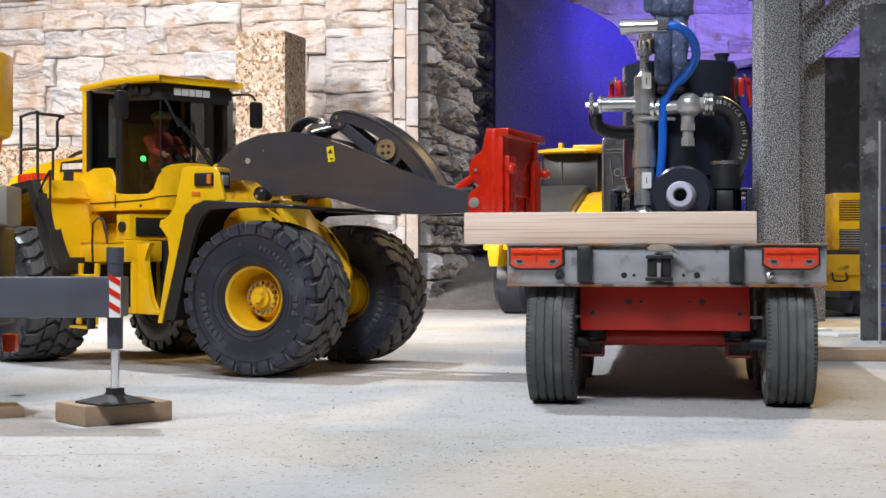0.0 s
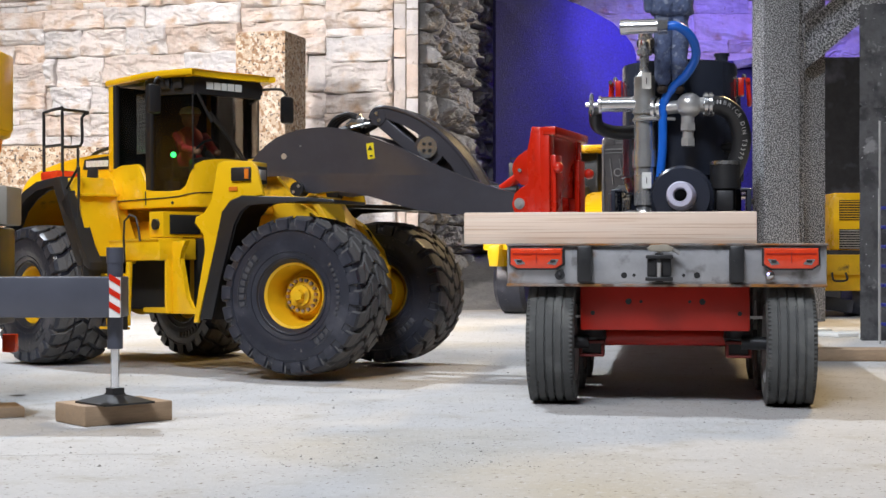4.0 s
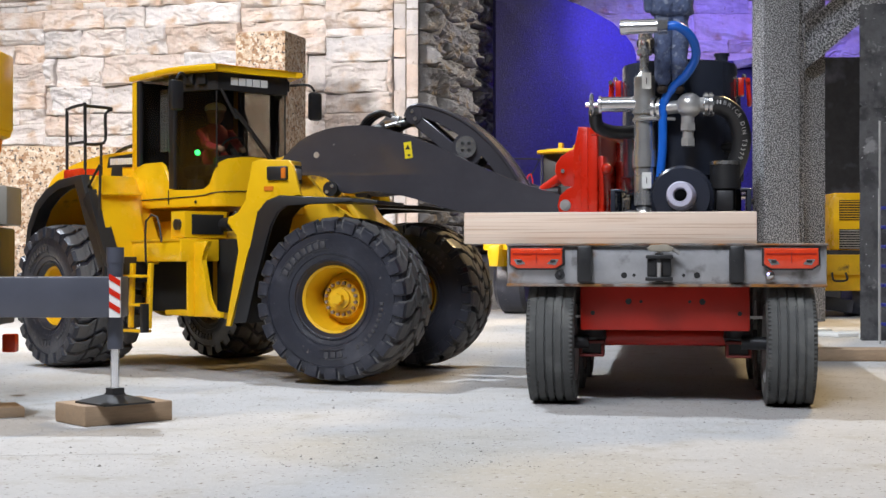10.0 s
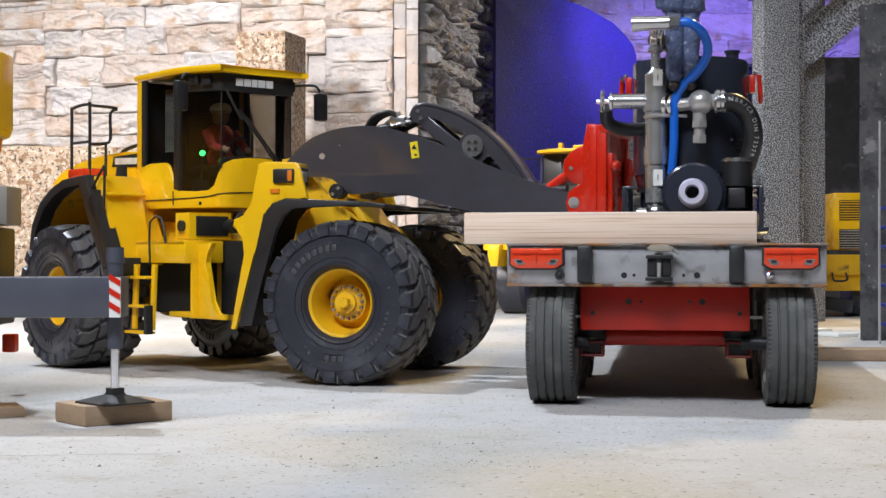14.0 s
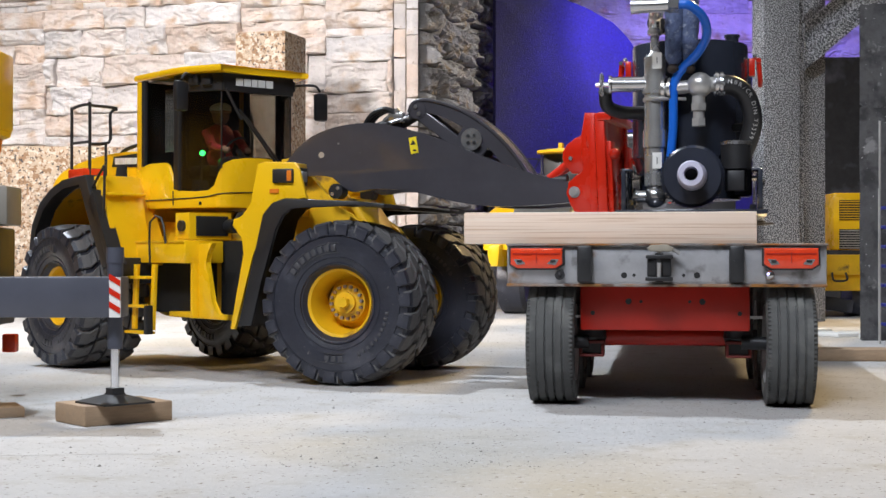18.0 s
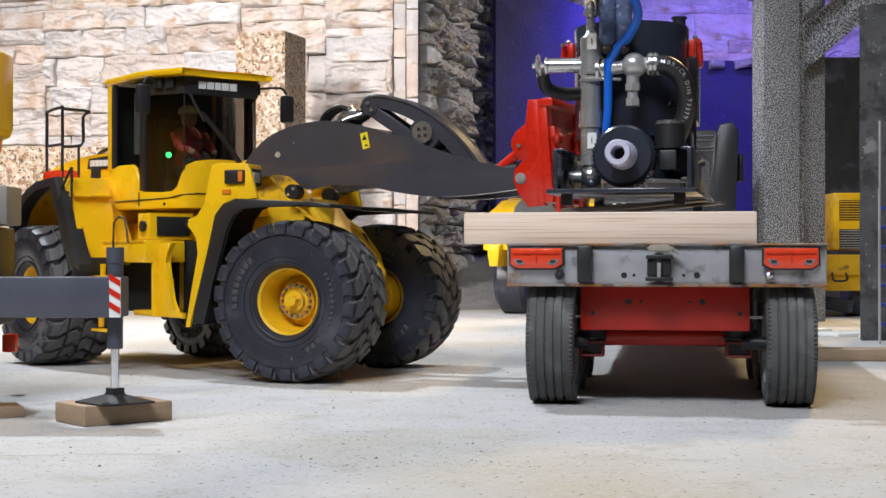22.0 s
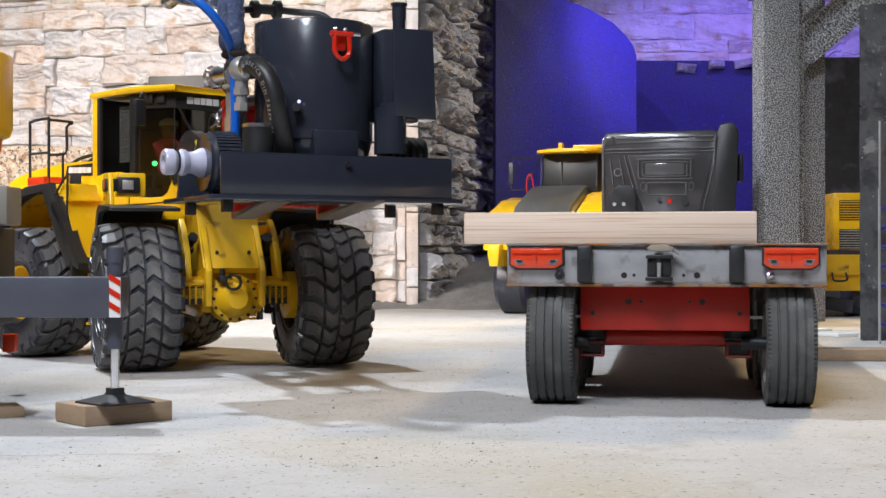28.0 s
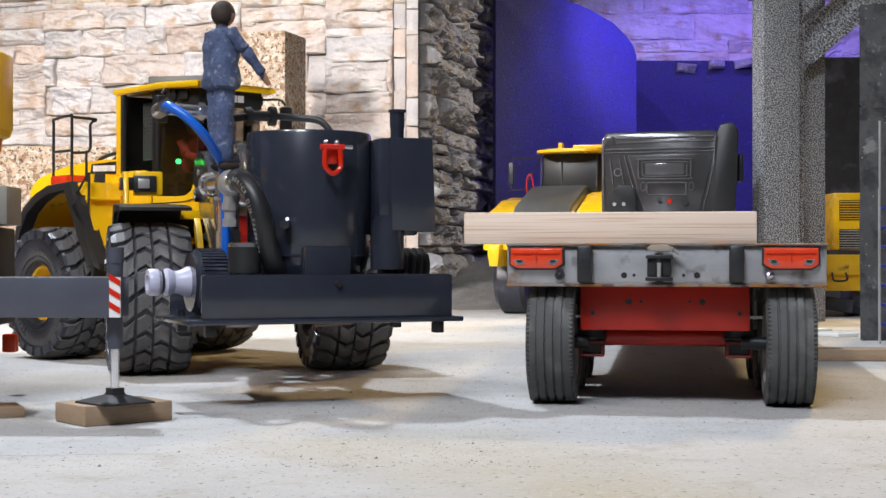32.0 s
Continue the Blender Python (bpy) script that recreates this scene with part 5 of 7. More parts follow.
def build_pump():
    """Base frame 0.0875 x 0.157, origin at the middle of its underside; the coupling looks to -y."""
    TX, TY = -0.0105, 0.001
    U = thing("pump_unit", "anthracite pump unit with tank, pipes and white coupling", "pump")
    BX = -0.0070
    s = Shape()
    s.box((BX, -0.001, 0.0015), (0.094, 0.172, 0.003), bevel=0.0006)
    part("base_plate", s, NAVY, U)
    for sd in (-1, 1):
        s = Shape()
        s.box((BX + sd * 0.0425, 0, 0.0158), (0.003, 0.157, 0.0262), bevel=0.0006)
        s.box((BX + sd * 0.0405, -0.045, 0.0285), (0.007, 0.064, 0.0016), bevel=0.0004)
        s.box((BX + sd * 0.0405, 0.045, 0.0285), (0.007, 0.064, 0.0016), bevel=0.0004)
        part("side_beam", s, NAVY, U)
        s = Shape()
        s.rod((BX + sd * 0.0440, 0.004, 0.0235), (BX + sd * 0.0465, 0.004, 0.0235), 0.0020, seg=8)
        part("bolt", s, DARK, U)
        for y in (-0.072, 0.072):
            s = Shape()
            s.box((BX + sd * 0.036, y, -0.0035), (0.007, 0.006, 0.0075), bevel=0.0006)
            part("foot", s, BLACK, U)
            s = Shape()
            s.rod((BX + sd * 0.038, y, 0.003), (BX + sd * 0.038, y, 0.0065), 0.0022, seg=6)
            part("bolt", s, DARK, U)
    s = Shape()
    s.lathe([(0.0, 0.0), (0.034, 0.0), (0.034, 0.016), (0.0350, 0.017), (0.0365, 0.022), (0.0385, 0.030), (0.0390, 0.103), (0.0382, 0.1045), (0.0362, 0.1042), (0.0360, 0.101), (0.0, 0.101)], Matrix.Translation((TX, TY, 0.012)), 56)
    s.box((0.006, 0.0, 0.030), (0.050, 0.030, 0.032), bevel=0.002)
    tank = part("tank", s, NAVY, U)
    for z, r in ((0.0285, 0.0364), (0.0405, 0.0392)):
        s = Shape()
        s.lathe([(r - 0.001, z - 0.0008), (r + 0.0005, z - 0.0004), (r + 0.0005, z + 0.0004), (r - 0.001, z + 0.0008)], Matrix.Translation((TX, TY, 0)), 56)
        part("weld_seam", s, NAVY, tank)
    s = Shape()
    s.rod((TX, TY, 0.1135), (TX, TY, 0.1150), 0.0355, seg=48)
    part("tank_lid", s, STEEL_DULL, tank)
    # control cabinet at the far end, with its post
    s = Shape()
    s.box((0.012, 0.0480, 0.0830), (0.026, 0.026, 0.060), bevel=0.002)
    s.prism([(0.041, 0.056), (0.0705, 0.0545), (0.0680, 0.1130), (0.041, 0.1130)], 0.012, 0.031, axis="x", bevel=0.0012)
    part("cabinet", s, NAVY, U)
    s = Shape()
    s.rod((0.0176, 0.0495, 0.110), (0.0176, 0.0495, 0.130), 0.0042).rod((0.0176, 0.0495, 0.120), (0.0176, 0.0495, 0.1300), 0.0046).rod((0.0176, 0.0495, 0.1295), (0.0176, 0.0495, 0.1312), 0.0056)
    part("chimney", s, NAVY, U)
    s = Shape()
    s.rod((0.020, 0.042, 0.062), (0.020, 0.042, 0.032), 0.0105).rod((0.020, 0.042, 0.060), (0.020, 0.042, 0.065), 0.0088)
    part("motor", s, NAVY, U)
    s = Shape()
    prof = [(0.0, 0.0)]
    for k in range(6):
        prof += [(0.0095, 0.005 * k), (0.0116, 0.005 * k + 0.0012), (0.0116, 0.005 * k + 0.0030), (0.0095, 0.005 * k + 0.0042)]
    s.lathe(prof + [(0.0, 0.029)], Matrix.Translation((0.0, 0.046, 0.034)) @ Matrix.Rotation(radians(-90), 4, "X"), 28)
    part("bellows", s, BLACK, U)
    # lifting shackles on the tank
    for k, (a, up) in enumerate(((0.0, 0), (180.0, 1), (90.0, 0))):
        m = Matrix.Translation((TX, TY, 0.0080)) @ Matrix.Rotation(radians(a), 4, "Z")
        if k == 2:
            continue
        s = Shape()
        s.box((0.0415, 0.0, 0.0935), (0.004, 0.008, 0.012), m=m, bevel=0.0006)
        lug = part("lug", s, RED, U)
        s = Shape()
        pts = [(0.046, -0.0045, 0.098), (0.0465, -0.0050, 0.091), (0.047, -0.0045, 0.085), (0.047, 0.0, 0.0815), (0.047, 0.0045, 0.085), (0.0465, 0.0050, 0.091), (0.046, 0.0045, 0.098)]
        s.tube([m @ Vector(p) for p in pts], 0.0016, 8, 4)
        s.rod(m @ Vector((0.046, -0.0075, 0.0975)), m @ Vector((0.046, 0.0075, 0.0975)), 0.0017, seg=8)
        part("shackle", s, RED, lug)
        s = Shape()
        s.rod(m @ Vector((0.046, 0.0075, 0.0975)), m @ Vector((0.046, 0.0125, 0.0975)), 0.0014, seg=8)
        for q in (-0.0035, 0.0035):
            s.ball(m @ Vector((0.0435, q, 0.1005)), 0.0016, seg=8)
        part("bolt", s, STEEL, lug)
    # coupling, gear ring and their pipe
    to_front = Matrix.Translation((-0.0065, -0.0645, 0.0245)) @ Matrix.Rotation(radians(90), 4, "X") @ Matrix.Scale(0.75, 4)
    s = Shape()
    s.lathe([(0.0, -0.012), (0.026, -0.012), (0.0262, 0.010), (0.0240, 0.0125), (0.0238, 0.0150), (0.012, 0.0155), (0.0, 0.0155)], to_front, 48)
    ring = part("gear_ring", s, NAVY, U)
    s = Shape()
    s.box((0.0265, 0, -0.001), (0.0016, 0.0016, 0.020))
    tooth = part("tooth", s, NAVY, ring)
    tooth.matrix_basis = to_front
    for k in range(1, 48):
        share("tooth", tooth.data, to_front @ Matrix.Rotation(2 * math.pi * k / 48, 4, "Z"), ring)
    s = Shape()
    s.lathe([(0.0, 0.014), (0.0125, 0.014), (0.0125, 0.0175), (0.0095, 0.023), (0.0088, 0.028), (0.0108, 0.031), (0.0112, 0.034), (0.0092, 0.0365), (0.0088, 0.0385), (0.0108, 0.041), (0.0110, 0.047), (0.0098, 0.0490), (0.0060, 0.0490), (0.0054, 0.046), (0.0054, 0.026), (0.0, 0.026)], to_front, 36)
    cp = part("coupling", s, WHITE_PLASTIC, U, "white plastic hose coupling")
    s = Shape()
    s.lathe([(0.0092, 0.0365), (0.0101, 0.0370), (0.0101, 0.0380), (0.0092, 0.0385)], to_front, 32)
    part("seal", s, BLACK, cp)
    s = Shape()
    s.lathe([(0.0, 0.0262), (0.0053, 0.0262)], to_front, 24)
    part("bore", s, BLACK, cp)
    # standing pipe with its sleeves and labels
    x, y = -0.0315, -0.0450
    s = Shape()
    s.rod((x, y, 0.020), (x, y, 0.092), 0.0068).rod((x, y, 0.045), (x, y, 0.056), 0.0078).rod((x, y, 0.080), (x, y, 0.0915), 0.0080)
    s.rod((x, y, 0.0755), (x, y, 0.0775), 0.0074).lathe([(0.0068, 0.092), (0.0070, 0.104), (0.0045, 0.106), (0.0030, 0.108), (0.0030, 0.118), (0.0050, 0.119), (0.0050, 0.122), (0.0030, 0.123), (0.0030, 0.127)], Matrix.Translation((x, y, 0)), 24)
    st = part("standpipe", s, ALU, U)
    for z in (0.036, 0.101):
        s = Shape()
        s.prism([(-0.0030, -0.0052), (0.0030, -0.0052), (0.0030, 0.0052), (-0.0030, 0.0052)], -0.0003, 0.0003, m=Matrix.Translation((x + 0.0018, y - 0.0074, z)))
        lb = part("label", s, WHITE_PAINT, st, "white paper label with small print")
        s = Shape()
        s.box((x + 0.0018, y - 0.0079, z), (0.0005, 0.0003, 0.0040))
        part("print", s, BLACK, lb)
    s = Shape()
    s.tube([(x - 0.007, y - 0.0005, 0.0762), (x, y - 0.0084, 0.0762), (x + 0.010, y - 0.006, 0.0762), (x + 0.020, y - 0.002, 0.0762)], 0.0012, 8)
    part("clamp", s, STEEL_DULL, U)
    # side branch with hand wheel and its grey hose
    s = Shape()
    s.rod((x, y, 0.0865), (x - 0.028, y - 0.003, 0.0865), 0.0050).rod((x - 0.028, y - 0.003, 0.0865), (x - 0.0295, y - 0.003, 0.0865), 0.0060)
    part("branch", s, STEEL, U)
    s = Shape()
    s.lathe([(0.0068, -0.001), (0.0082, 0), (0.0068, 0.001), (0.0060, 0), (0.0068, -0.001)], Matrix.Translation((x - 0.0345, y - 0.003, 0.0865)) @ Matrix.Rotation(radians(90), 4, "Y"), 24)
    for k in range(5):
        a = 2 * math.pi * k / 5
        s.rod((x - 0.0345, y - 0.003, 0.0865), (x - 0.0345, y - 0.003 + 0.0068 * math.cos(a), 0.0865 + 0.0068 * math.sin(a)), 0.0009, seg=6)
    s.rod((x - 0.029, y - 0.003, 0.0865), (x - 0.0385, y - 0.003, 0.0865), 0.0016, seg=8)
    part("hand_wheel", s, CHROME, U)
    s = Shape()
    s.tube([(x - 0.033, y + 0.004, 0.083), (x - 0.032, y + 0.012, 0.074), (x - 0.022, y + 0.018, 0.070), (x - 0.008, y + 0.020, 0.070)], 0.0045, 12)
    part("hose", s, BLACK, U)
    s = Shape()
    s.rod((x, y, 0.012), (x, y, 0.021), 0.0068, 0.0052).ball((x, y, 0.013), 0.0075).rod((x - 0.012, y, 0.013), (x, y, 0.013), 0.004).rod((x - 0.014, y, 0.013), (x - 0.012, y, 0.013), 0.0055)
    part("elbow", s, STEEL, U)
    # pipe bent forward at the top, with its cross tee
    s = Shape()
    s.tube([(x, y, 0.124), (x + 0.0008, y - 0.010, 0.1295), (x + 0.0016, y - 0.028, 0.1305), (x + 0.003, y - 0.040, 0.1310)], 0.0040, 14)
    s.rod((x + 0.0015, y - 0.016, 0.1302), (x + 0.0018, y - 0.020, 0.1304), 0.0055, seg=6)
    s.rod((x - 0.0111, y - 0.0415, 0.1310), (x + 0.0109, y - 0.0425, 0.1310), 0.0046).rod((x - 0.0123, y - 0.0415, 0.1310), (x - 0.0071, y - 0.0418, 0.1310), 0.0050, seg=16)
    s.rod((x + 0.0109, y - 0.0425, 0.1310), (x + 0.0174, y - 0.0428, 0.1310), 0.0054, seg=6)
    part("tee", s, STEEL, U)
    s = Shape()
    s.tube([(x + 0.0170, y - 0.0428, 0.1310), (x + 0.0239, y - 0.0425, 0.1302), (x + 0.0317, y - 0.0350, 0.1240), (x + 0.0340, y - 0.0250, 0.1140), (x + 0.0281, y - 0.0160, 0.1040), (x + 0.0189, y - 0.0090, 0.0960), (x + 0.0128, y - 0.0060, 0.0850), (x + 0.0119, y - 0.0048, 0.0560), (x + 0.0095, y - 0.0040, 0.0300)], 0.0029, 14)
    part("blue_hose", s, BLUE_HOSE, U, "bright blue plastic hose")
    s = Shape()
    s.tube([(x, y + 0.002, 0.1270), (x + 0.001, y + 0.020, 0.1290), (x + 0.002, y + 0.042, 0.1285), (x + 0.010, y + 0.056, 0.1265), (x + 0.014, y + 0.062, 0.1200), (x + 0.015, y + 0.063, 0.1120)], 0.0023, 12)
    part("top_hose", s, DARK, U)
    s = Shape()
    s.rod((x, y + 0.011, 0.1282), (x, y + 0.0150, 0.1288), 0.0058).rod((x + 0.001, y + 0.026, 0.1290), (x + 0.001, y + 0.0300, 0.1290), 0.0062).rod((x + 0.001, y + 0.015, 0.1288), (x + 0.001, y + 0.026, 0.1290), 0.0034)
    part("hose_coupling", s, DARK, U)
    # ball valve, thick black hose
    bx, by, bz = -0.0023, -0.0515, 0.0845
    s = Shape()
    s.ball((bx, by, bz), 0.0082, seg=20)
    s.rod((bx - 0.022, by + 0.004, bz - 0.002), (bx, by, bz), 0.0042).rod((bx, by, bz), (bx + 0.010, by + 0.002, bz + 0.0005), 0.0048)
    part("ball_valve", s, STEEL_DULL, U)
    s = Shape()
    s.rod((bx - 0.0195, by + 0.0035, bz - 0.002), (bx - 0.0175, by + 0.003, bz - 0.002), 0.0078).rod((bx - 0.0235, by + 0.0042, bz - 0.002), (bx - 0.0215, by + 0.0038, bz - 0.002), 0.0078)
    part("flange", s, STEEL, U)
    s = Shape()
    s.rod((bx + 0.0095, by + 0.0018, bz + 0.0005), (bx + 0.0118, by + 0.002, bz + 0.0005), 0.0080).rod((bx + 0.0130, by + 0.002, bz + 0.0005), (bx + 0.0150, by + 0.002, bz + 0.0005), 0.0080)
    part("flange", s, STEEL, U)
    for k in range(6):
        a = 2 * math.pi * k / 6
        s = Shape()
        s.rod((bx + 0.0088, by + 0.0018 + 0.0063 * math.cos(a), bz + 0.0063 * math.sin(a)), (bx + 0.0160, by + 0.002 + 0.0063 * math.cos(a), bz + 0.0063 * math.sin(a)), 0.0011, seg=6)
        part("bolt", s, CHROME, U)
    s = Shape()
    s.rod((bx - 0.0008, by, bz - 0.007), (bx - 0.0008, by, bz - 0.012), 0.0042).rod((bx - 0.0008, by, bz - 0.012), (bx - 0.0008, by, bz - 0.0165), 0.0052, seg=6).rod((bx - 0.0008, by, bz - 0.0165), (bx - 0.0008, by, bz - 0.0215), 0.0036).rod((bx - 0.0008, by, bz - 0.0215), (bx - 0.0008, by, bz - 0.0265), 0.0048, seg=6)
    part("drain_fitting", s, STEEL_DULL, U)
    s = Shape()
    hose = [(bx + 0.014, by + 0.002, bz), (bx + 0.022, by + 0.003, bz - 0.001), (bx + 0.030, by + 0.006, bz - 0.008), (bx + 0.0335, by + 0.010, bz - 0.022), (bx + 0.0305, by + 0.014, bz - 0.036), (bx + 0.024, by + 0.020, bz - 0.050), (bx + 0.0175, by + 0.026, bz - 0.060)]
    s.tube(hose, 0.0062, 18)
    hs = part("suction_hose", s, BLACK, U, "thick black rubber hose with pale print")
    print_on_hose(hs, "NBR/CR DIN 73379-2A", hose, 0.0062)
    # filler with its bright cap
    s = Shape()
    s.rod((0.0205, -0.049, 0.016), (0.0205, -0.049, 0.036), 0.0068).rod((0.0205, -0.049, 0.030), (0.0205, -0.049, 0.0455), 0.0096)
    fl = part("filler", s, BLACK, U)
    s = Shape()
    s.rod((0.0205, -0.049, 0.0455), (0.0205, -0.049, 0.0475), 0.0100).rod((0.0205, -0.049, 0.0475), (0.0205, -0.049, 0.0480), 0.0090)
    part("cap", s, STEEL, fl)
    s = Shape()
    s.box((0.0205, -0.0590, 0.022), (0.011, 0.006, 0.013), bevel=0.001)
    part("junction_box", s, DARK, U)
    s = Shape()
    s.rod((0.018, -0.022, 0.059), (0.029, -0.027, 0.059), 0.0028)
    lt = part("lamp", s, DARK, U)
    s = Shape()
    s.ball((0.0300, -0.0255, 0.0622), 0.0011, seg=10)
    part("bulb", s, LED_WHITE, lt)
    return U


PUMP = build_pump()


def figure(name, label, bits, material, skin_bits, hat):
    """A doll in one plain mesh of rounded limbs."""
    s = Shape()
    for b in bits:
        if b[0] == "r":
            s.limb(b[1], b[2], b[3], b[4], n=16)
        else:
            s.ball(b[1], b[2], b[3], seg=16)
    ob = part(name, s, material, angle=60)
    if skin_bits:
        me = ob.data
        me.materials.append(SKIN), me.materials.append(hat)
        for p in me.polygons:
            c = p.center
            if c.z > skin_bits[0]:
                p.material_index = 2 if c.z > skin_bits[1] or c.x < skin_bits[2] else 1
            elif c.x > 0.0238:
                p.material_index = 1
            elif hat is not WHITE_PAINT and c.z < 0.0055:
                p.material_index = 2
    return tagged(ob, label, "doll")


def worker_bits():
    b = []
    for sd in (-1, 1):
        b += [("r", (0, sd * 0.0062, 0.0045), (0, sd * 0.0048, 0.060), 0.0056, 0.0078), ("b", (0.003, sd * 0.006, 0.002), 0.005, (1.6, 0.8, 0.7))]
    b += [("r", (0, -0.0040, 0.0530), (0, -0.004, 0.0955), 0.0115, 0.0098), ("r", (0, 0.0040, 0.0530), (0, 0.004, 0.0955), 0.0115, 0.0098), ("r", (0.0005, 0, 0.094), (0.0008, 0, 0.101), 0.0045, 0.0042),
          ("b", (0.0015, 0, 0.1065), 0.0082, (1.05, 0.9, 1.12)),
          ("r", (0, 0.0130, 0.0935), (-0.002, 0.0165, 0.073), 0.0046, 0.0042), ("r", (-0.002, 0.0165, 0.0745), (0.001, 0.0155, 0.057), 0.0042, 0.0034),
          ("r", (0, -0.0125, 0.0940), (0.0105, -0.0160, 0.080), 0.0047, 0.0042), ("r", (0.0100, -0.0160, 0.0812), (0.0235, -0.0155, 0.0650), 0.0042, 0.0034), ("r", (0.0230, -0.0155, 0.0655), (0.0290, -0.0150, 0.058), 0.0026, 0.0018)]
    return b


WORKER = figure("worker_doll", "toy worker doll in faded blue denim standing on the pump pipes", worker_bits(), DENIM, (0.0975, 0.1078, 0.0045), mat("brown_doll_hair", (0.035, 0.022, 0.016), 0.7, 0, 150, 0.3, 0.6, 300))
WORKER.data.transform(Matrix.Scale(0.90, 4))
DRIVER = figure("driver_doll", "seated toy driver doll in red with pale helmet",
                [("b", (0, 0, 0.012), 0.010, (0.8, 1.15, 1.0)), ("b", (0, 0, 0.027), 0.0115, (0.75, 1.15, 1.1)), ("b", (0.001, 0, 0.046), 0.0075, (1, 0.9, 1.1)), ("b", (0.001, 0, 0.051), 0.0088, (1.1, 1.0, 0.62)),
                 ("r", (0.0, -0.013, 0.033), (0.012, -0.015, 0.020), 0.004, 0.0035), ("r", (0.0, 0.013, 0.033), (0.012, 0.015, 0.020), 0.004, 0.0035), ("r", (0.012, -0.015, 0.020), (0.028, -0.009, 0.016), 0.0033, 0.0026), ("r", (0.012, 0.015, 0.020), (0.028, 0.009, 0.016), 0.0033, 0.0026)],
                mat("red_doll_cloth", (0.45, 0.03, 0.03), 0.8, 0, 100, 0.15), (0.0385, 0.0495, -0.5), WHITE_PAINT)


# ---- the flat trailer and its tractor ----
def truck_wheel():
    ax = Matrix.Rotation(radians(90), 4, "Y")
    s = Shape()
    s.lathe([(0.0, 0.004), (0.010, 0.004), (0.012, 0.0), (0.019, -0.002), (0.0215, 0.011), (0.023, 0.014), (0.0235, -0.014), (0.0215, -0.012), (0.019, -0.004), (0.0, -0.004)], ax, 32)
    w = part("wheel", s, STEEL_DULL)
    t = Shape()
    prof = [(0.0225, -0.0120), (0.027, -0.0144), (0.032, -0.0145), (0.0345, -0.0138), (0.0358, -0.0124)]
    x = -0.0122
    for k in range(5):
        x1 = x + 0.00408
        rr = 0.0372 - (0.0006 if k in (0, 4) else 0)
        prof += [(rr - 0.0004, x + 0.0003), (rr, x1 - 0.0003)]
        if k < 4:
            prof += [(0.0356, x1), (0.0356, x1 + 0.0010)]
        x = x1 + 0.0010
    prof += [(0.0358, 0.0124), (0.0345, 0.0138), (0.032, 0.0145), (0.027, 0.0144), (0.0225, 0.0120)]
    t.lathe(prof, ax, 168)
    for v in t.bm.verts:            # wavy ribs
        if math.hypot(v.co.y, v.co.z) > 0.0350 and abs(v.co.x) < 0.0100:
            v.co.x += 0.00014 * (1 if int(round(math.atan2(v.co.z, v.co.y) / (2 * math.pi) * 168)) % 4 in (0, 1) else -1)
    for k in range(84):
        a = 2 * math.pi * k / 84
        for sd in (-1, 1):
            t.box((sd * 0.0126, 0.0356 * math.cos(a), 0.0356 * math.sin(a)), (0.0020, 0.0014, 0.0012), rot=(math.degrees(a), 0, 0))
    part("tyre", t, RUBBER_TRUCK, w, "grey-dusted ribbed rubber tyre")
    return w


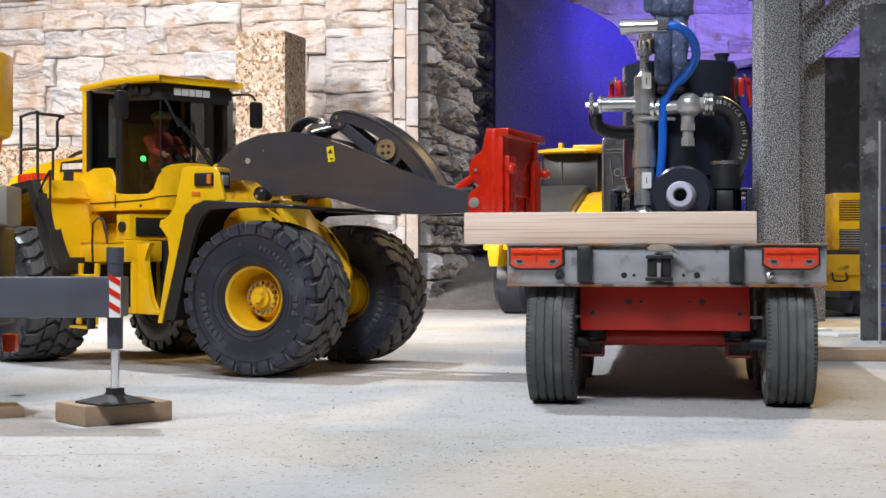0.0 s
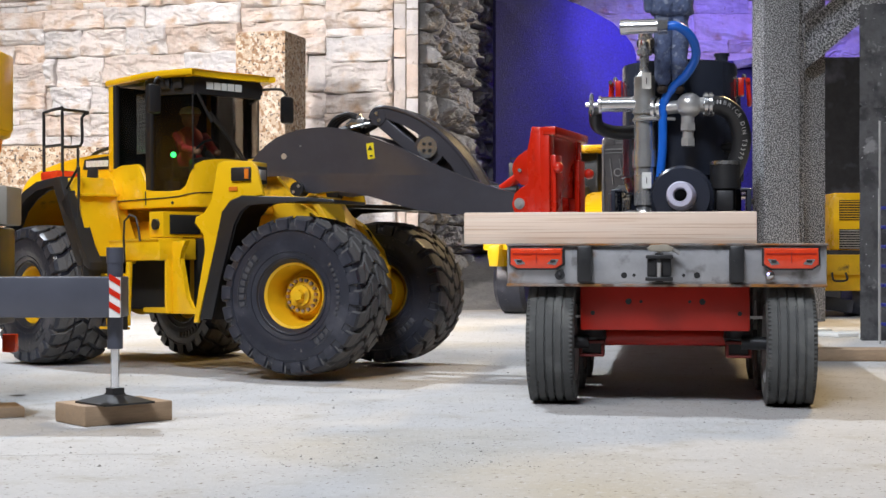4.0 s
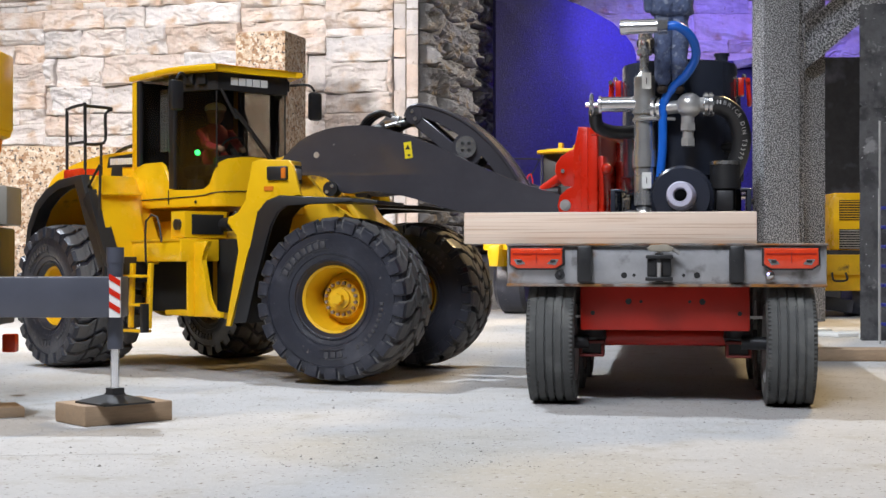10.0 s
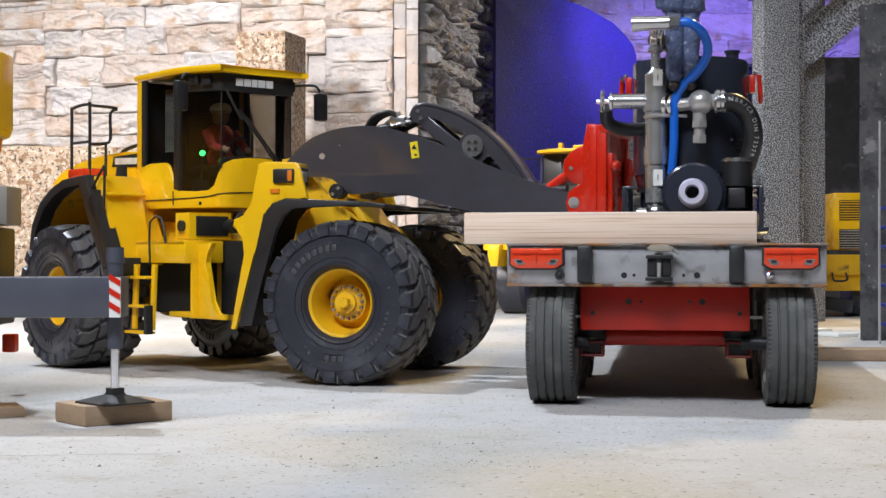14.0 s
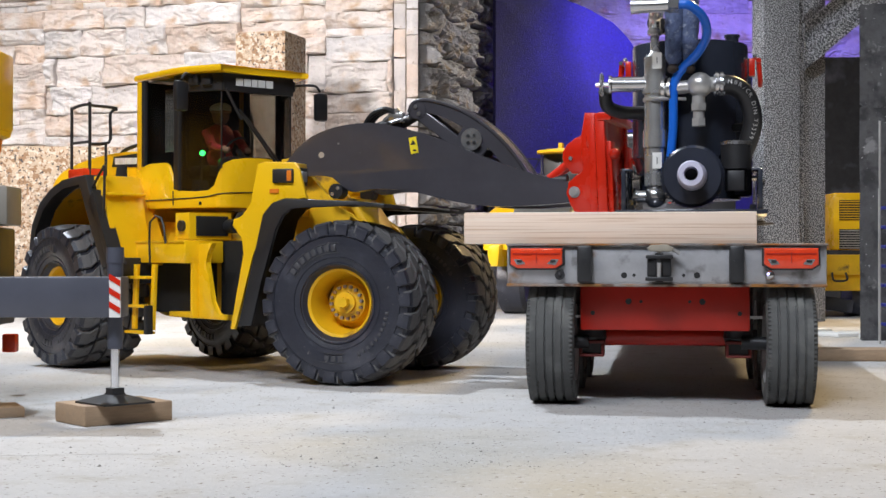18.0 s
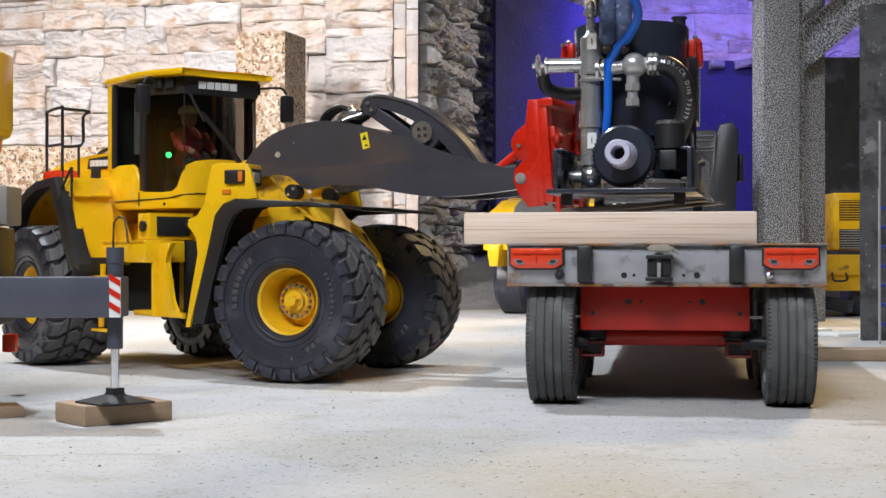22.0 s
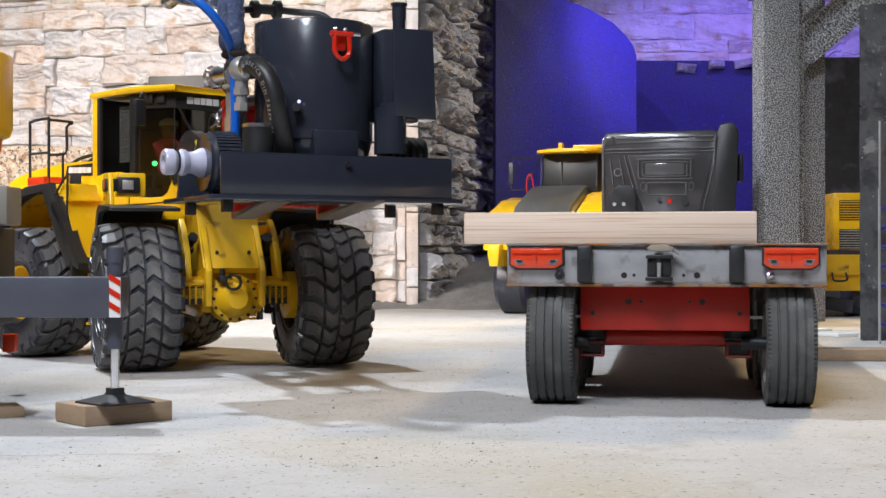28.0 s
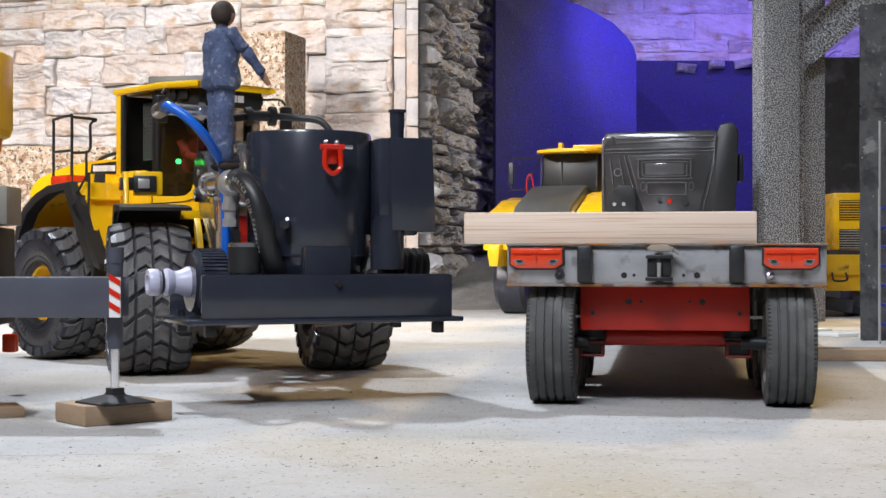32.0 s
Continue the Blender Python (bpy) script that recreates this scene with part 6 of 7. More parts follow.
def build_trailer():
    Tm = pose(0.131, 0.862, 0, 0, 0, -8.8)
    T = thing("flatbed_trailer", "long grey flatbed trailer with red chassis and orange-red tail lamps", "trailer", Tm)
    s = Shape()
    s.box((0, 0.50, 0.0945), (0.186, 1.0, 0.0032), bevel=0.0006)
    part("deck", s, BED_GREY, T)
    for sd in (-1, 1):
        s = Shape()
        s.box((sd * 0.0915, 0.50, 0.0925), (0.003, 1.0, 0.008), bevel=0.0006)
        part("side_rail", s, BED_GREY, T)
    s = Shape()
    s.box((0, 0.004, 0.0845), (0.187, 0.008, 0.024), bevel=0.0008)
    rb = part("rear_beam", s, BED_GREY, T)
    s = Shape()
    s.box((0, -0.0012, 0.0726), (0.187, 0.004, 0.0018), bevel=0.0004)
    part("rusty_edge", s, RUST_EDGE, rb)
    s = Shape()
    s.box((0, 0.002, 0.0967), (0.188, 0.010, 0.0012), bevel=0.0003)
    part("top_edge", s, RUST_EDGE, rb)
    for x in (-0.0755, 0.0730):
        s = Shape()
        s.prism([(x - 0.0155, 0.0945), (x + 0.0155, 0.0945), (x + 0.0155, 0.0850), (x + 0.0115, 0.0826), (x - 0.0115, 0.0826), (x - 0.0155, 0.0850)], -0.0050, -0.0002, bevel=0.0008)
        l = part("tail_lamp", s, LENS_RED, T, "orange-red tail lamp")
        s = Shape()
        s.prism([(x - 0.0166, 0.0952), (x + 0.0166, 0.0952), (x + 0.0166, 0.0845), (x + 0.0120, 0.0816), (x - 0.0120, 0.0816), (x - 0.0166, 0.0845)], -0.0022, -0.0001, bevel=0.0004)
        part("housing", s, BLACK, l)
        for sd in (-1, 1):
            s = Shape()
            s.prism([(x + sd * 0.0135, 0.0880), (x + sd * 0.0090, 0.0880), (x + sd * 0.0065, 0.0852), (x + sd * 0.0115, 0.0846)], -0.0056, -0.0048)
            part("reflector", s, CHROME, l)
            s = Shape()
            s.box((x + sd * 0.0100, -0.0058, 0.0868), (0.0030, 0.0006, 0.0014))
            part("insert", s, BLACK, l)
        s = Shape()
        s.box((x, -0.0052, 0.0912), (0.028, 0.0006, 0.0008))
        s.box((x, -0.0052, 0.0890), (0.0006, 0.0006, 0.0060))
        part("rib", s, RED_DARK, l)
    for x in (-0.0468, 0.0418):
        s = Shape()
        s.box((x, -0.0045, 0.0852), (0.0086, 0.009, 0.0218), bevel=0.0014)
        b = part("rubber_buffer", s, BLACK, T)
        s = Shape()
        s.rod((x, -0.0092, 0.0868), (x, -0.0096, 0.0868), 0.0016)
        part("bolt", s, DARK, b)
    s = Shape()
    s.box((-0.0030, -0.005, 0.0835), (0.014, 0.008, 0.012), bevel=0.001).rod((-0.0030, -0.008, 0.0745), (-0.0030, -0.008, 0.0915), 0.0024).box((-0.0030, -0.009, 0.0765), (0.016, 0.006, 0.0024), bevel=0.0006).box((-0.0028, -0.009, 0.0895), (0.016, 0.005, 0.0022), bevel=0.0006)
    cpl = part("coupling", s, BLACK, T)
    s = Shape()
    s.tube([(-0.0030, -0.008, 0.0915), (-0.0030, -0.008, 0.0945), (0.004, -0.008, 0.0940), (0.009, -0.007, 0.0915)], 0.0013, 8)
    s.rod((-0.003, -0.0105, 0.0755), (-0.003, -0.0105, 0.0860), 0.0013, seg=8)
    part("pin", s, STEEL_DULL, cpl)
    for x, r in ((-0.0237, 0.0018), (-0.0178, 0.0010), (0.0112, 0.0010), (0.0190, 0.0018)):
        s = Shape()
        s.rod((x, -0.0003, 0.0785), (x, 0.0006, 0.0785), r)
        part("hole", s, BLACK, rb)
    s = Shape()
    s.ball((-0.0618, -0.002, 0.0785), 0.0018).rod((-0.0618, -0.003, 0.0785), (-0.0618, 0.0, 0.0785), 0.0030, seg=8)
    part("bolt", s, DARK, T)
    s = Shape()
    s.ball((0.0607, -0.003, 0.0787), 0.0030)
    mk = part("marker_lamp", s, STEEL, T)
    s = Shape()
    s.ball((0.0599, -0.0050, 0.0793), 0.0011, seg=10)
    part("bulb", s, LED_WHITE, mk)
    # red chassis
    s = Shape()
    s.box((0, 0.018, 0.0585), (0.101, 0.006, 0.027), bevel=0.001)
    for sd in (-1, 1):
        s.box((sd * 0.030, 0.50, 0.0800), (0.006, 0.96, 0.022), bevel=0.0008)
    ch = part("chassis", s, RED_DARK, T)
    for x, z, r in ((-0.0215, 0.0625, 0.0019), (0.0225, 0.0625, 0.0019), (-0.0430, 0.0555, 0.0014), (0.0445, 0.0555, 0.0014), (0.015, 0.0625, 0.0010), (-0.014, 0.0625, 0.001)):
        s = Shape()
        s.rod((x, 0.0146, z), (x, 0.0154, z), r, seg=12)
        part("hole", s, BLACK, ch)
    s = Shape()
    s.rod((-0.044, 0.045, 0.0400), (0.044, 0.045, 0.0400), 0.0056)
    part("cross_tube", s, RED_DARK, T)
    # plate in the darkened red, as shaded by the deck
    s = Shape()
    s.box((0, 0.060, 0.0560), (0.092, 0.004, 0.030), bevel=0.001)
    part("cross_plate", s, RED_SHADED, T)
    for sd in (-1, 1):
        s = Shape()
        s.lathe([(0.0, 0.0360), (0.0075, 0.0365), (0.0092, 0.0400), (0.0084, 0.0440), (0.0092, 0.0480), (0.0090, 0.0560), (0.0080, 0.0600), (0.0, 0.0605)], Matrix.Translation((sd * 0.0445, 0.036, 0)), 24)
        part("air_spring", s, BLACK, T, "black rubber air spring")
        # bracket in the darkened red that carries its shade
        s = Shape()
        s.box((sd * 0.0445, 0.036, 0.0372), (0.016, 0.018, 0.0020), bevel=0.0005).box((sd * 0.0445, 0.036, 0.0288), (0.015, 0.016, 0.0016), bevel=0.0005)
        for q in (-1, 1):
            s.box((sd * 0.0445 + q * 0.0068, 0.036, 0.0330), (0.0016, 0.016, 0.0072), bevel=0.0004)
        sb = part("spring_bracket", s, RED_SHADED, T)
        # black block standing for the dark hollow of the bracket
        s = Shape()
        s.box((sd * 0.0445, 0.038, 0.0330), (0.0116, 0.010, 0.0066))
        part("block", s, BLACK, sb)
        s = Shape()
        s.box((sd * 0.053, 0.022, 0.0530), (0.010, 0.003, 0.0016))
        part("brake_line", s, WHITE_PAINT, T)
    s = Shape()
    s.prism([(-0.010, 0.0945), (-0.0075, 0.0965), (0.001, 0.0968), (0.006, 0.0945), (0.004, 0.0925), (-0.008, 0.0925)], -0.0112, -0.0045, bevel=0.001)
    part("coupling_pad", s, mat("beige_felt", (0.30, 0.27, 0.22), 0.9, 0, 120, 0.2), T)
    w0 = truck_wheel()
    first = True
    for k, y in enumerate((0.027, 0.118, 0.209)):
        s = Shape()
        s.rod((-0.070, y, 0.0372), (-0.046, y, 0.0372), 0.0040).rod((0.046, y, 0.0372), (0.070, y, 0.0372), 0.0040).rod((-0.046, y + 0.03, 0.052), (0.046, y + 0.03, 0.052), 0.0040)
        part("axle", s, DARK, T)
        for x in (-0.0675, 0.0735):
            w = w0 if first else copy_thing(w0, Matrix())
            first = False
            w.parent = T
            w.matrix_basis = pose(x, y, 0.0372, 0, 0, 0 if x > 0 else 180)
    for sd in (-1, 1):
        s = Shape()
        s.box((sd * 0.060, 0.62, 0.045), (0.008, 0.010, 0.090), bevel=0.001).box((sd * 0.060, 0.62, 0.002), (0.020, 0.020, 0.004), bevel=0.001)
        part("landing_leg", s, DARK, T)
    return T, Tm


TRAILER, TRAILER_POSE = build_trailer()


def build_tractor():
    K = thing("truck_cab", "dark grey plastic truck cab seen from behind with side deflector", "truck", TRAILER_POSE @ pose(0.001, 1.045, 0))
    s = Shape()
    s.prism([(-0.085, 0.07), (-0.085, 0.243), (-0.078, 0.2520), (0.058, 0.2545), (0.066, 0.249), (0.070, 0.07)], 0.0, 0.14, bevel=0.004)
    b = part("body", s, CAB_GREY, K)
    # stepped panel in the back wall: raised borders, pressed ribs
    s = Shape()
    s.prism([(-0.050, 0.222), (0.058, 0.2235), (0.040, 0.148), (-0.030, 0.148)], -0.0022, 0.001, bevel=0.0009)
    part("centre_panel", s, CAB_GREY, b)
    s = Shape()
    s.prism([(-0.080, 0.2460), (-0.070, 0.2480), (-0.068, 0.236), (-0.080, 0.235)], -0.0018, 0.001, bevel=0.0006)
    part("corner_cap", s, CAB_GREY, b)
    rails = [(-0.066, 0.2440, 0.060, 0.2465, 0.0012), (-0.066, 0.2385, 0.060, 0.2405, 0.0010), (-0.080, 0.2300, 0.060, 0.2315, 0.0014), (-0.080, 0.2255, 0.060, 0.2270, 0.0010),
             (-0.050, 0.222, -0.030, 0.150, 0.0011), (0.058, 0.2235, 0.040, 0.150, 0.0011), (-0.056, 0.222, -0.036, 0.150, 0.0008), (0.0625, 0.222, 0.046, 0.150, 0.0008), (-0.0825, 0.236, -0.0825, 0.15, 0.0010), (-0.074, 0.218, -0.070, 0.184, 0.0008), (-0.062, 0.218, -0.056, 0.184, 0.0008), (-0.022, 0.154, 0.030, 0.154, 0.0009)]
    for xa, za, xb, zb, r in rails:
        s = Shape()
        s.rod((xa, -0.0008, za), (xb, -0.0008, zb), r, seg=8)
        part("rib", s, CAB_EDGE, b)

    def ring(x0, x1, z0, z1, r, y=-0.0026):
        s = Shape()
        c = 0.003
        s.tube([(x0 + c, y, z0), (x1 - c, y, z0), (x1, y, z0 + c), (x1, y, z1 - c), (x1 - c, y, z1), (x0 + c, y, z1), (x0, y, z1 - c), (x0, y, z0 + c), (x0 + c, y, z0)], r, 8, 2)
        return s
    for x0, x1, z0, z1, r in ((-0.037, 0.030, 0.191, 0.2165, 0.0012), (-0.032, 0.025, 0.1945, 0.2130, 0.0008), (-0.026, 0.024, 0.170, 0.186, 0.0011)):
        part("frame", ring(x0, x1, z0, z1, r), CAB_EDGE, b)
    for x in (-0.031, 0.031):
        part("frame", ring(x - 0.003, x + 0.003, 0.175, 0.187, 0.0007), CAB_EDGE, b)
    s = Shape()
    s.lathe([(0.0042, -0.0006), (0.0056, 0.0), (0.0042, 0.0006), (0.0036, 0.0), (0.0042, -0.0006)], pose(-0.0640, -0.0006, 0.200, 90, 0, 0), 20)
    part("vent_ring", s, CAB_EDGE, b)
    s = Shape()
    s.box((-0.0035, -0.0026, 0.2038), (0.050, 0.001, 0.015), bevel=0.0004)
    part("window", s, mat("dark_window", (0.08, 0.08, 0.085), 0.10, 0, 60, 0.05, coat=0.5), b)
    s = Shape()
    s.prism([(-0.076, 0.148), (-0.040, 0.148), (-0.040, 0.172), (-0.047, 0.182), (-0.062, 0.183), (-0.068, 0.176), (-0.076, 0.172)], -0.012, 0.0, bevel=0.0012)
    bx = part("hose_box", s, BLACK, K)
    for x in (-0.068, -0.056):
        s = Shape()
        s.rod((x, -0.0135, 0.158), (x, -0.012, 0.158), 0.0024)
        part("socket", s, STEEL_DULL, bx)
    for x, m_, r in ((-0.010, BLACK, 0.0030), (0.003, RED, 0.0030), (0.022, BLACK, 0.0058)):
        s = Shape()
        s.rod((x, -0.006, 0.162), (x, 0.001, 0.162), r).rod((x, -0.007, 0.162), (x, -0.006, 0.162), r * 0.5)
        part("socket", s, m_, K)
    s = Shape()
    s.prism([(0.052, 0.13), (0.060, 0.155), (0.061, 0.245), (0.066, 0.258), (0.082, 0.262), (0.090, 0.250), (0.088, 0.20), (0.085, 0.13)], -0.030, 0.010, bevel=0.003)
    part("deflector", s, BLACK, K)
    s = Shape()
    s.box((0.094, 0.02, 0.205), (0.008, 0.03, 0.035), bevel=0.002)
    part("wing_mirror", s, BLACK, K)
    for sd in (-1, 1):
        s = Shape()
        s.rod((sd * 0.060, 0.06, 0.037), (sd * 0.088, 0.06, 0.037), 0.037, seg=32)
        part("wheel", s, RUBBER_TRUCK, K)
    s = Shape()
    s.box((0, -0.05, 0.055), (0.05, 0.30, 0.02), bevel=0.002)
    part("chassis", s, RED_DARK, K)


build_tractor()
s = Shape()
s.box((-0.0332, 0.0165, 0.1068), (0.1745, 0.022, 0.0190), bevel=0.0007)
timber = part("timber", s, WOOD)
timber.matrix_basis = TRAILER_POSE
tagged(timber, "pale planed spruce batten lying across the trailer's end", "timber")


# ---- parked yellow dumper behind the trailer ----
def build_dumper():
    K = thing("dump_truck", "yellow articulated dump truck with grey hood parked behind the trailer", "dump truck", pose(0.198, 2.30, 0, 0, 0, -20))
    for x0, x1, up in ((-0.105, -0.050, 0.0), (0.034, 0.105, 0.010)):
        s = Shape()
        s.prism([(-0.115, 0.10), (-0.115, 0.138), (-0.085, 0.160), (-0.02, 0.178 + up), (0.04, 0.186 + up), (0.08, 0.186 + up), (0.08, 0.10)], x0, x1, axis="x", bevel=0.005)
        part("fender", s, YELLOW, K)
    s = Shape()
    s.prism([(-0.130, 0.10), (-0.130, 0.145), (-0.105, 0.168), (-0.02, 0.200), (0.03, 0.2055), (0.03, 0.10)], -0.058, 0.034, axis="x", bevel=0.008)
    part("hood", s, mat("grey_hood_paint", (0.075, 0.078, 0.078), 0.38, 0, 60, 0.25, 0.1, 200, coat=0.2), K)
    s = Shape()
    s.box((0.002, 0.05, 0.2170), (0.092, 0.09, 0.074), bevel=0.004)
    part("cab", s, mat("dark_cab_glass", (0.008, 0.008, 0.009), 0.40, 0, 60, 0.2), K)
    for x in (-0.045, -0.012, 0.045):
        s = Shape()
        s.box((x, 0.004, 0.228), (0.0022, 0.0022, 0.056))
        part("cab_post", s, BLACK, K)
    s = Shape()
    s.prism([(-0.052, 0.0), (-0.044, -0.022), (-0.030, -0.032), (0.036, -0.032), (0.050, -0.020), (0.056, 0.0), (0.056, 0.1), (-0.050, 0.1)], 0.2530, 0.2580, axis="z", bevel=0.0022)
    s.prism([(-0.040, 0.0), (-0.030, -0.018), (0.038, -0.018), (0.046, 0.0), (0.046, 0.09), (-0.040, 0.09)], 0.2575, 0.2600, axis="z", bevel=0.0012)
    part("cab_roof", s, YELLOW, K)
    s = Shape()
    s.box((0.03, 0.03, 0.2645), (0.055, 0.02, 0.006), bevel=0.001).box((-0.02, 0.03, 0.266), (0.006, 0.012, 0.012))
    part("beacon_bar", s, YELLOW, K)
    s = Shape()
    s.tube([(-0.050, 0.02, 0.246), (-0.092, 0.0, 0.247), (-0.094, 0.0, 0.243), (-0.094, 0.0, 0.200), (-0.090, 0.0, 0.197), (-0.05, 0.01, 0.197)], 0.0012, 8, 2)
    s.rod((-0.05, 0.01, 0.245), (-0.072, 0.0, 0.199), 0.0010, seg=6)
    s.box((-0.094, -0.001, 0.223), (0.008, 0.004, 0.034), bevel=0.001)
    part("mirror_arm", s, BLACK, K)
    s = Shape()
    s.tube([(-0.062, -0.02, 0.19), (-0.062, -0.02, 0.213), (-0.055, -0.02, 0.219), (-0.050, -0.02, 0.19)], 0.0010, 8)
    part("red_rail", s, RED, K)
    s = Shape()
    s.prism([(-0.090, 0.075), (-0.075, 0.075), (-0.072, 0.108), (-0.094, 0.108)], -0.13, -0.06, bevel=0.004)
    part("bumper_corner", s, YELLOW, K)
    for sd in (-1, 1):
        s = Shape()
        s.lathe([(0.0, 0.022), (0.03, 0.022), (0.046, 0.025), (0.052, 0.018), (0.052, -0.018), (0.046, -0.025), (0.0, -0.022)], Matrix.Translation((sd * 0.078, -0.02, 0.052)) @ Matrix.Rotation(radians(90), 4, "Y"), 36)
        part("wheel", s, RUBBER, K)


build_dumper()


def build_far_machine():
    K = thing("engine_module", "yellow machine body with louvred grilles standing behind the portal", "machine", pose(0.602, 2.20, 0))
    s = Shape()
    s.box((0.026, 0.05, 0.143), (0.082, 0.12, 0.086), bevel=0.003)
    part("hood", s, YELLOW, K)
    s = Shape()
    s.box((0.0, 0.03, 0.078), (0.10, 0.16, 0.030), bevel=0.002).box((-0.006, 0.03, 0.052), (0.088, 0.14, 0.026), bevel=0.002)
    part("frame", s, YELLOW_DIRTY, K)
    for z0 in (0.160, 0.116):
        s = Shape()
        s.box((0.020, -0.011, z0), (0.052, 0.002, 0.030))
        gr = part("grille", s, DARK, K)
        for k in range(8):
            s = Shape()
            s.box((0.020, -0.0125, z0 - 0.013 + 0.0037 * k), (0.052, 0.002, 0.0016))
            part("slat", s, YELLOW_DIRTY if z0 > 0.13 else STEEL_DULL, gr)
    s = Shape()
    s.tube([(-0.028, -0.052, 0.066), (-0.028, -0.058, 0.056), (-0.02, -0.058, 0.054), (-0.008, -0.058, 0.056), (-0.008, -0.052, 0.066)], 0.0016, 8)
    part("tow_bar", s, BLACK, K)
    s = Shape()
    s.rod((0.01, 0.01, 0.032), (0.05, 0.01, 0.032), 0.032, seg=28)
    part("wheel", s, RUBBER, K)
    s = Shape()
    s.box((-0.04, 0.0, 0.022), (0.10, 0.06, 0.02), rot=(0, 8, 0), bevel=0.003)
    part("underguard", s, CONCRETE, K)


build_far_machine()


# ---- crane truck at the edge of the view: outrigger, cabin corner ----
def build_crane():
    K = thing("crane_truck", "yellow and grey crane truck with extended dark outrigger", "crane truck")
    s = Shape()
    s.box((-0.262, 0.782, 0.0680), (0.182, 0.022, 0.0216), bevel=0.0008)
    ob = part("outrigger_beam", s, OUTRIGGER, K)
    s = Shape()
    s.box((-0.1735, 0.7705, 0.0680), (0.0060, 0.0010, 0.0212))
    pl = part("warning_plate", s, WHITE_PAINT, ob)
    for k in range(3):
        s = Shape()
        z = 0.0610 + 0.0073 * k
        s.prism([(-0.1764, z + 0.0018), (-0.1764, z + 0.0050), (-0.1706, z + 0.0014), (-0.1706, z - 0.0018)], 0.7694, 0.7700)
        part("stripe", s, RED, pl)
    s = Shape()
    s.rod((-0.1764, 0.784, 0.040), (-0.1764, 0.784, 0.094), 0.0042).rod((-0.1764, 0.784, 0.086), (-0.1764, 0.784, 0.0945), 0.0047)
    part("jack_tube", s, OUTRIGGER, K)
    s = Shape()
    s.rod((-0.1764, 0.784, 0.0165), (-0.1764, 0.784, 0.041), 0.0023)
    part("jack_rod", s, CHROME, K)
    s = Shape()
    s.lathe([(0.0, 0.0190), (0.0050, 0.0190), (0.0050, 0.0165), (0.006, 0.0155), (0.0215, 0.0118), (0.0215, 0.0108), (0.0, 0.0108)], Matrix.Translation((-0.1764, 0.784, 0)), 4)
    part("foot_plate", s, BLACK, K)
    # cabin, lengthened out of view to keep lamp light off the floor
    s = Shape()
    s.box((-0.420, 0.864, 0.1871), (0.3225, 0.028, 0.0468), bevel=0.002)
    part("crane_cabin", s, YELLOW, K)
    # unseen body, added to cast shade on the floor at the left
    s = Shape()
    s.box((-0.515, 1.035, 0.135), (0.210, 0.300, 0.150), bevel=0.004)
    part("superstructure", s, YELLOW, K)
    s = Shape()
    s.prism([(-0.34, 0.1637), (-0.2590, 0.1637), (-0.2600, 0.161), (-0.2640, 0.1595), (-0.34, 0.1595)], 0.852, 0.874)
    part("cabin_sill", s, YELLOW, K)
    s = Shape()
    s.prism([(-0.34, 0.1595), (-0.2625, 0.1595), (-0.2640, 0.1500), (-0.34, 0.1400)], 0.853, 0.868)
    part("striped_skirt", s, ORANGE, K)
    s = Shape()
    s.box((-0.2915, 0.862, 0.1195), (0.076, 0.03, 0.0230), bevel=0.0015)
    part("deck_box", s, mat("warm_grey_paint", (0.24, 0.22, 0.19), 0.5, 0, 60, 0.12), K)
    # chassis, also lengthened out of view to shade the floor
    s = Shape()
    s.box((-0.480, 0.870, 0.078), (0.4345, 0.05, 0.058), bevel=0.0015)
    part("chassis", s, BLACK, K)
    s = Shape()
    s.box((-0.316, 0.900, 0.052), (0.058, 0.05, 0.10), bevel=0.0015)
    part("mud_guard", s, BLACK, K)
    s = Shape()
    s.box((-0.2835, 0.955, 0.033), (0.009, 0.008, 0.012), bevel=0.001)
    part("side_lamp", s, LENS_RED, K)
    s = Shape()
    s.rod((-0.345, 0.95, 0.036), (-0.312, 0.95, 0.036), 0.036, seg=32)
    part("wheel", s, RUBBER_TRUCK, K)


build_crane()
s = Shape()
s.box((0, 0, 0.0054), (0.052, 0.036, 0.0108), bevel=0.0008)
pad = part("wooden_pad", s, WOOD_PAD)
pad.matrix_basis = pose(-0.1795, 0.795, 0, 0, 0, 40)
tagged(pad, "short weathered wooden board under the outrigger foot", "board")
s = Shape()
s.box((0, 0, 0.003), (0.05, 0.03, 0.006), bevel=0.0008)
pad2 = part("wooden_pad", s, WOOD_PAD)
pad2.matrix_basis = pose(-0.262, 0.815, 0, 0, 0, 25)
tagged(pad2, "thin weathered wooden board on the floor", "board")
s = Shape()
s.box((0, 0, 0.196), (0.10, 0.15, 0.392), bevel=0.003)
crate = part("equipment_cabinet", s, mat("olive_grey_paint", (0.095, 0.088, 0.074), 0.55, 0, 40, 0.1))
crate.matrix_basis = pose(-0.4322, 2.5026, 0, 0, 0, -10)
tagged(crate, "plain olive grey box cabinet before the wall", "cabinet")


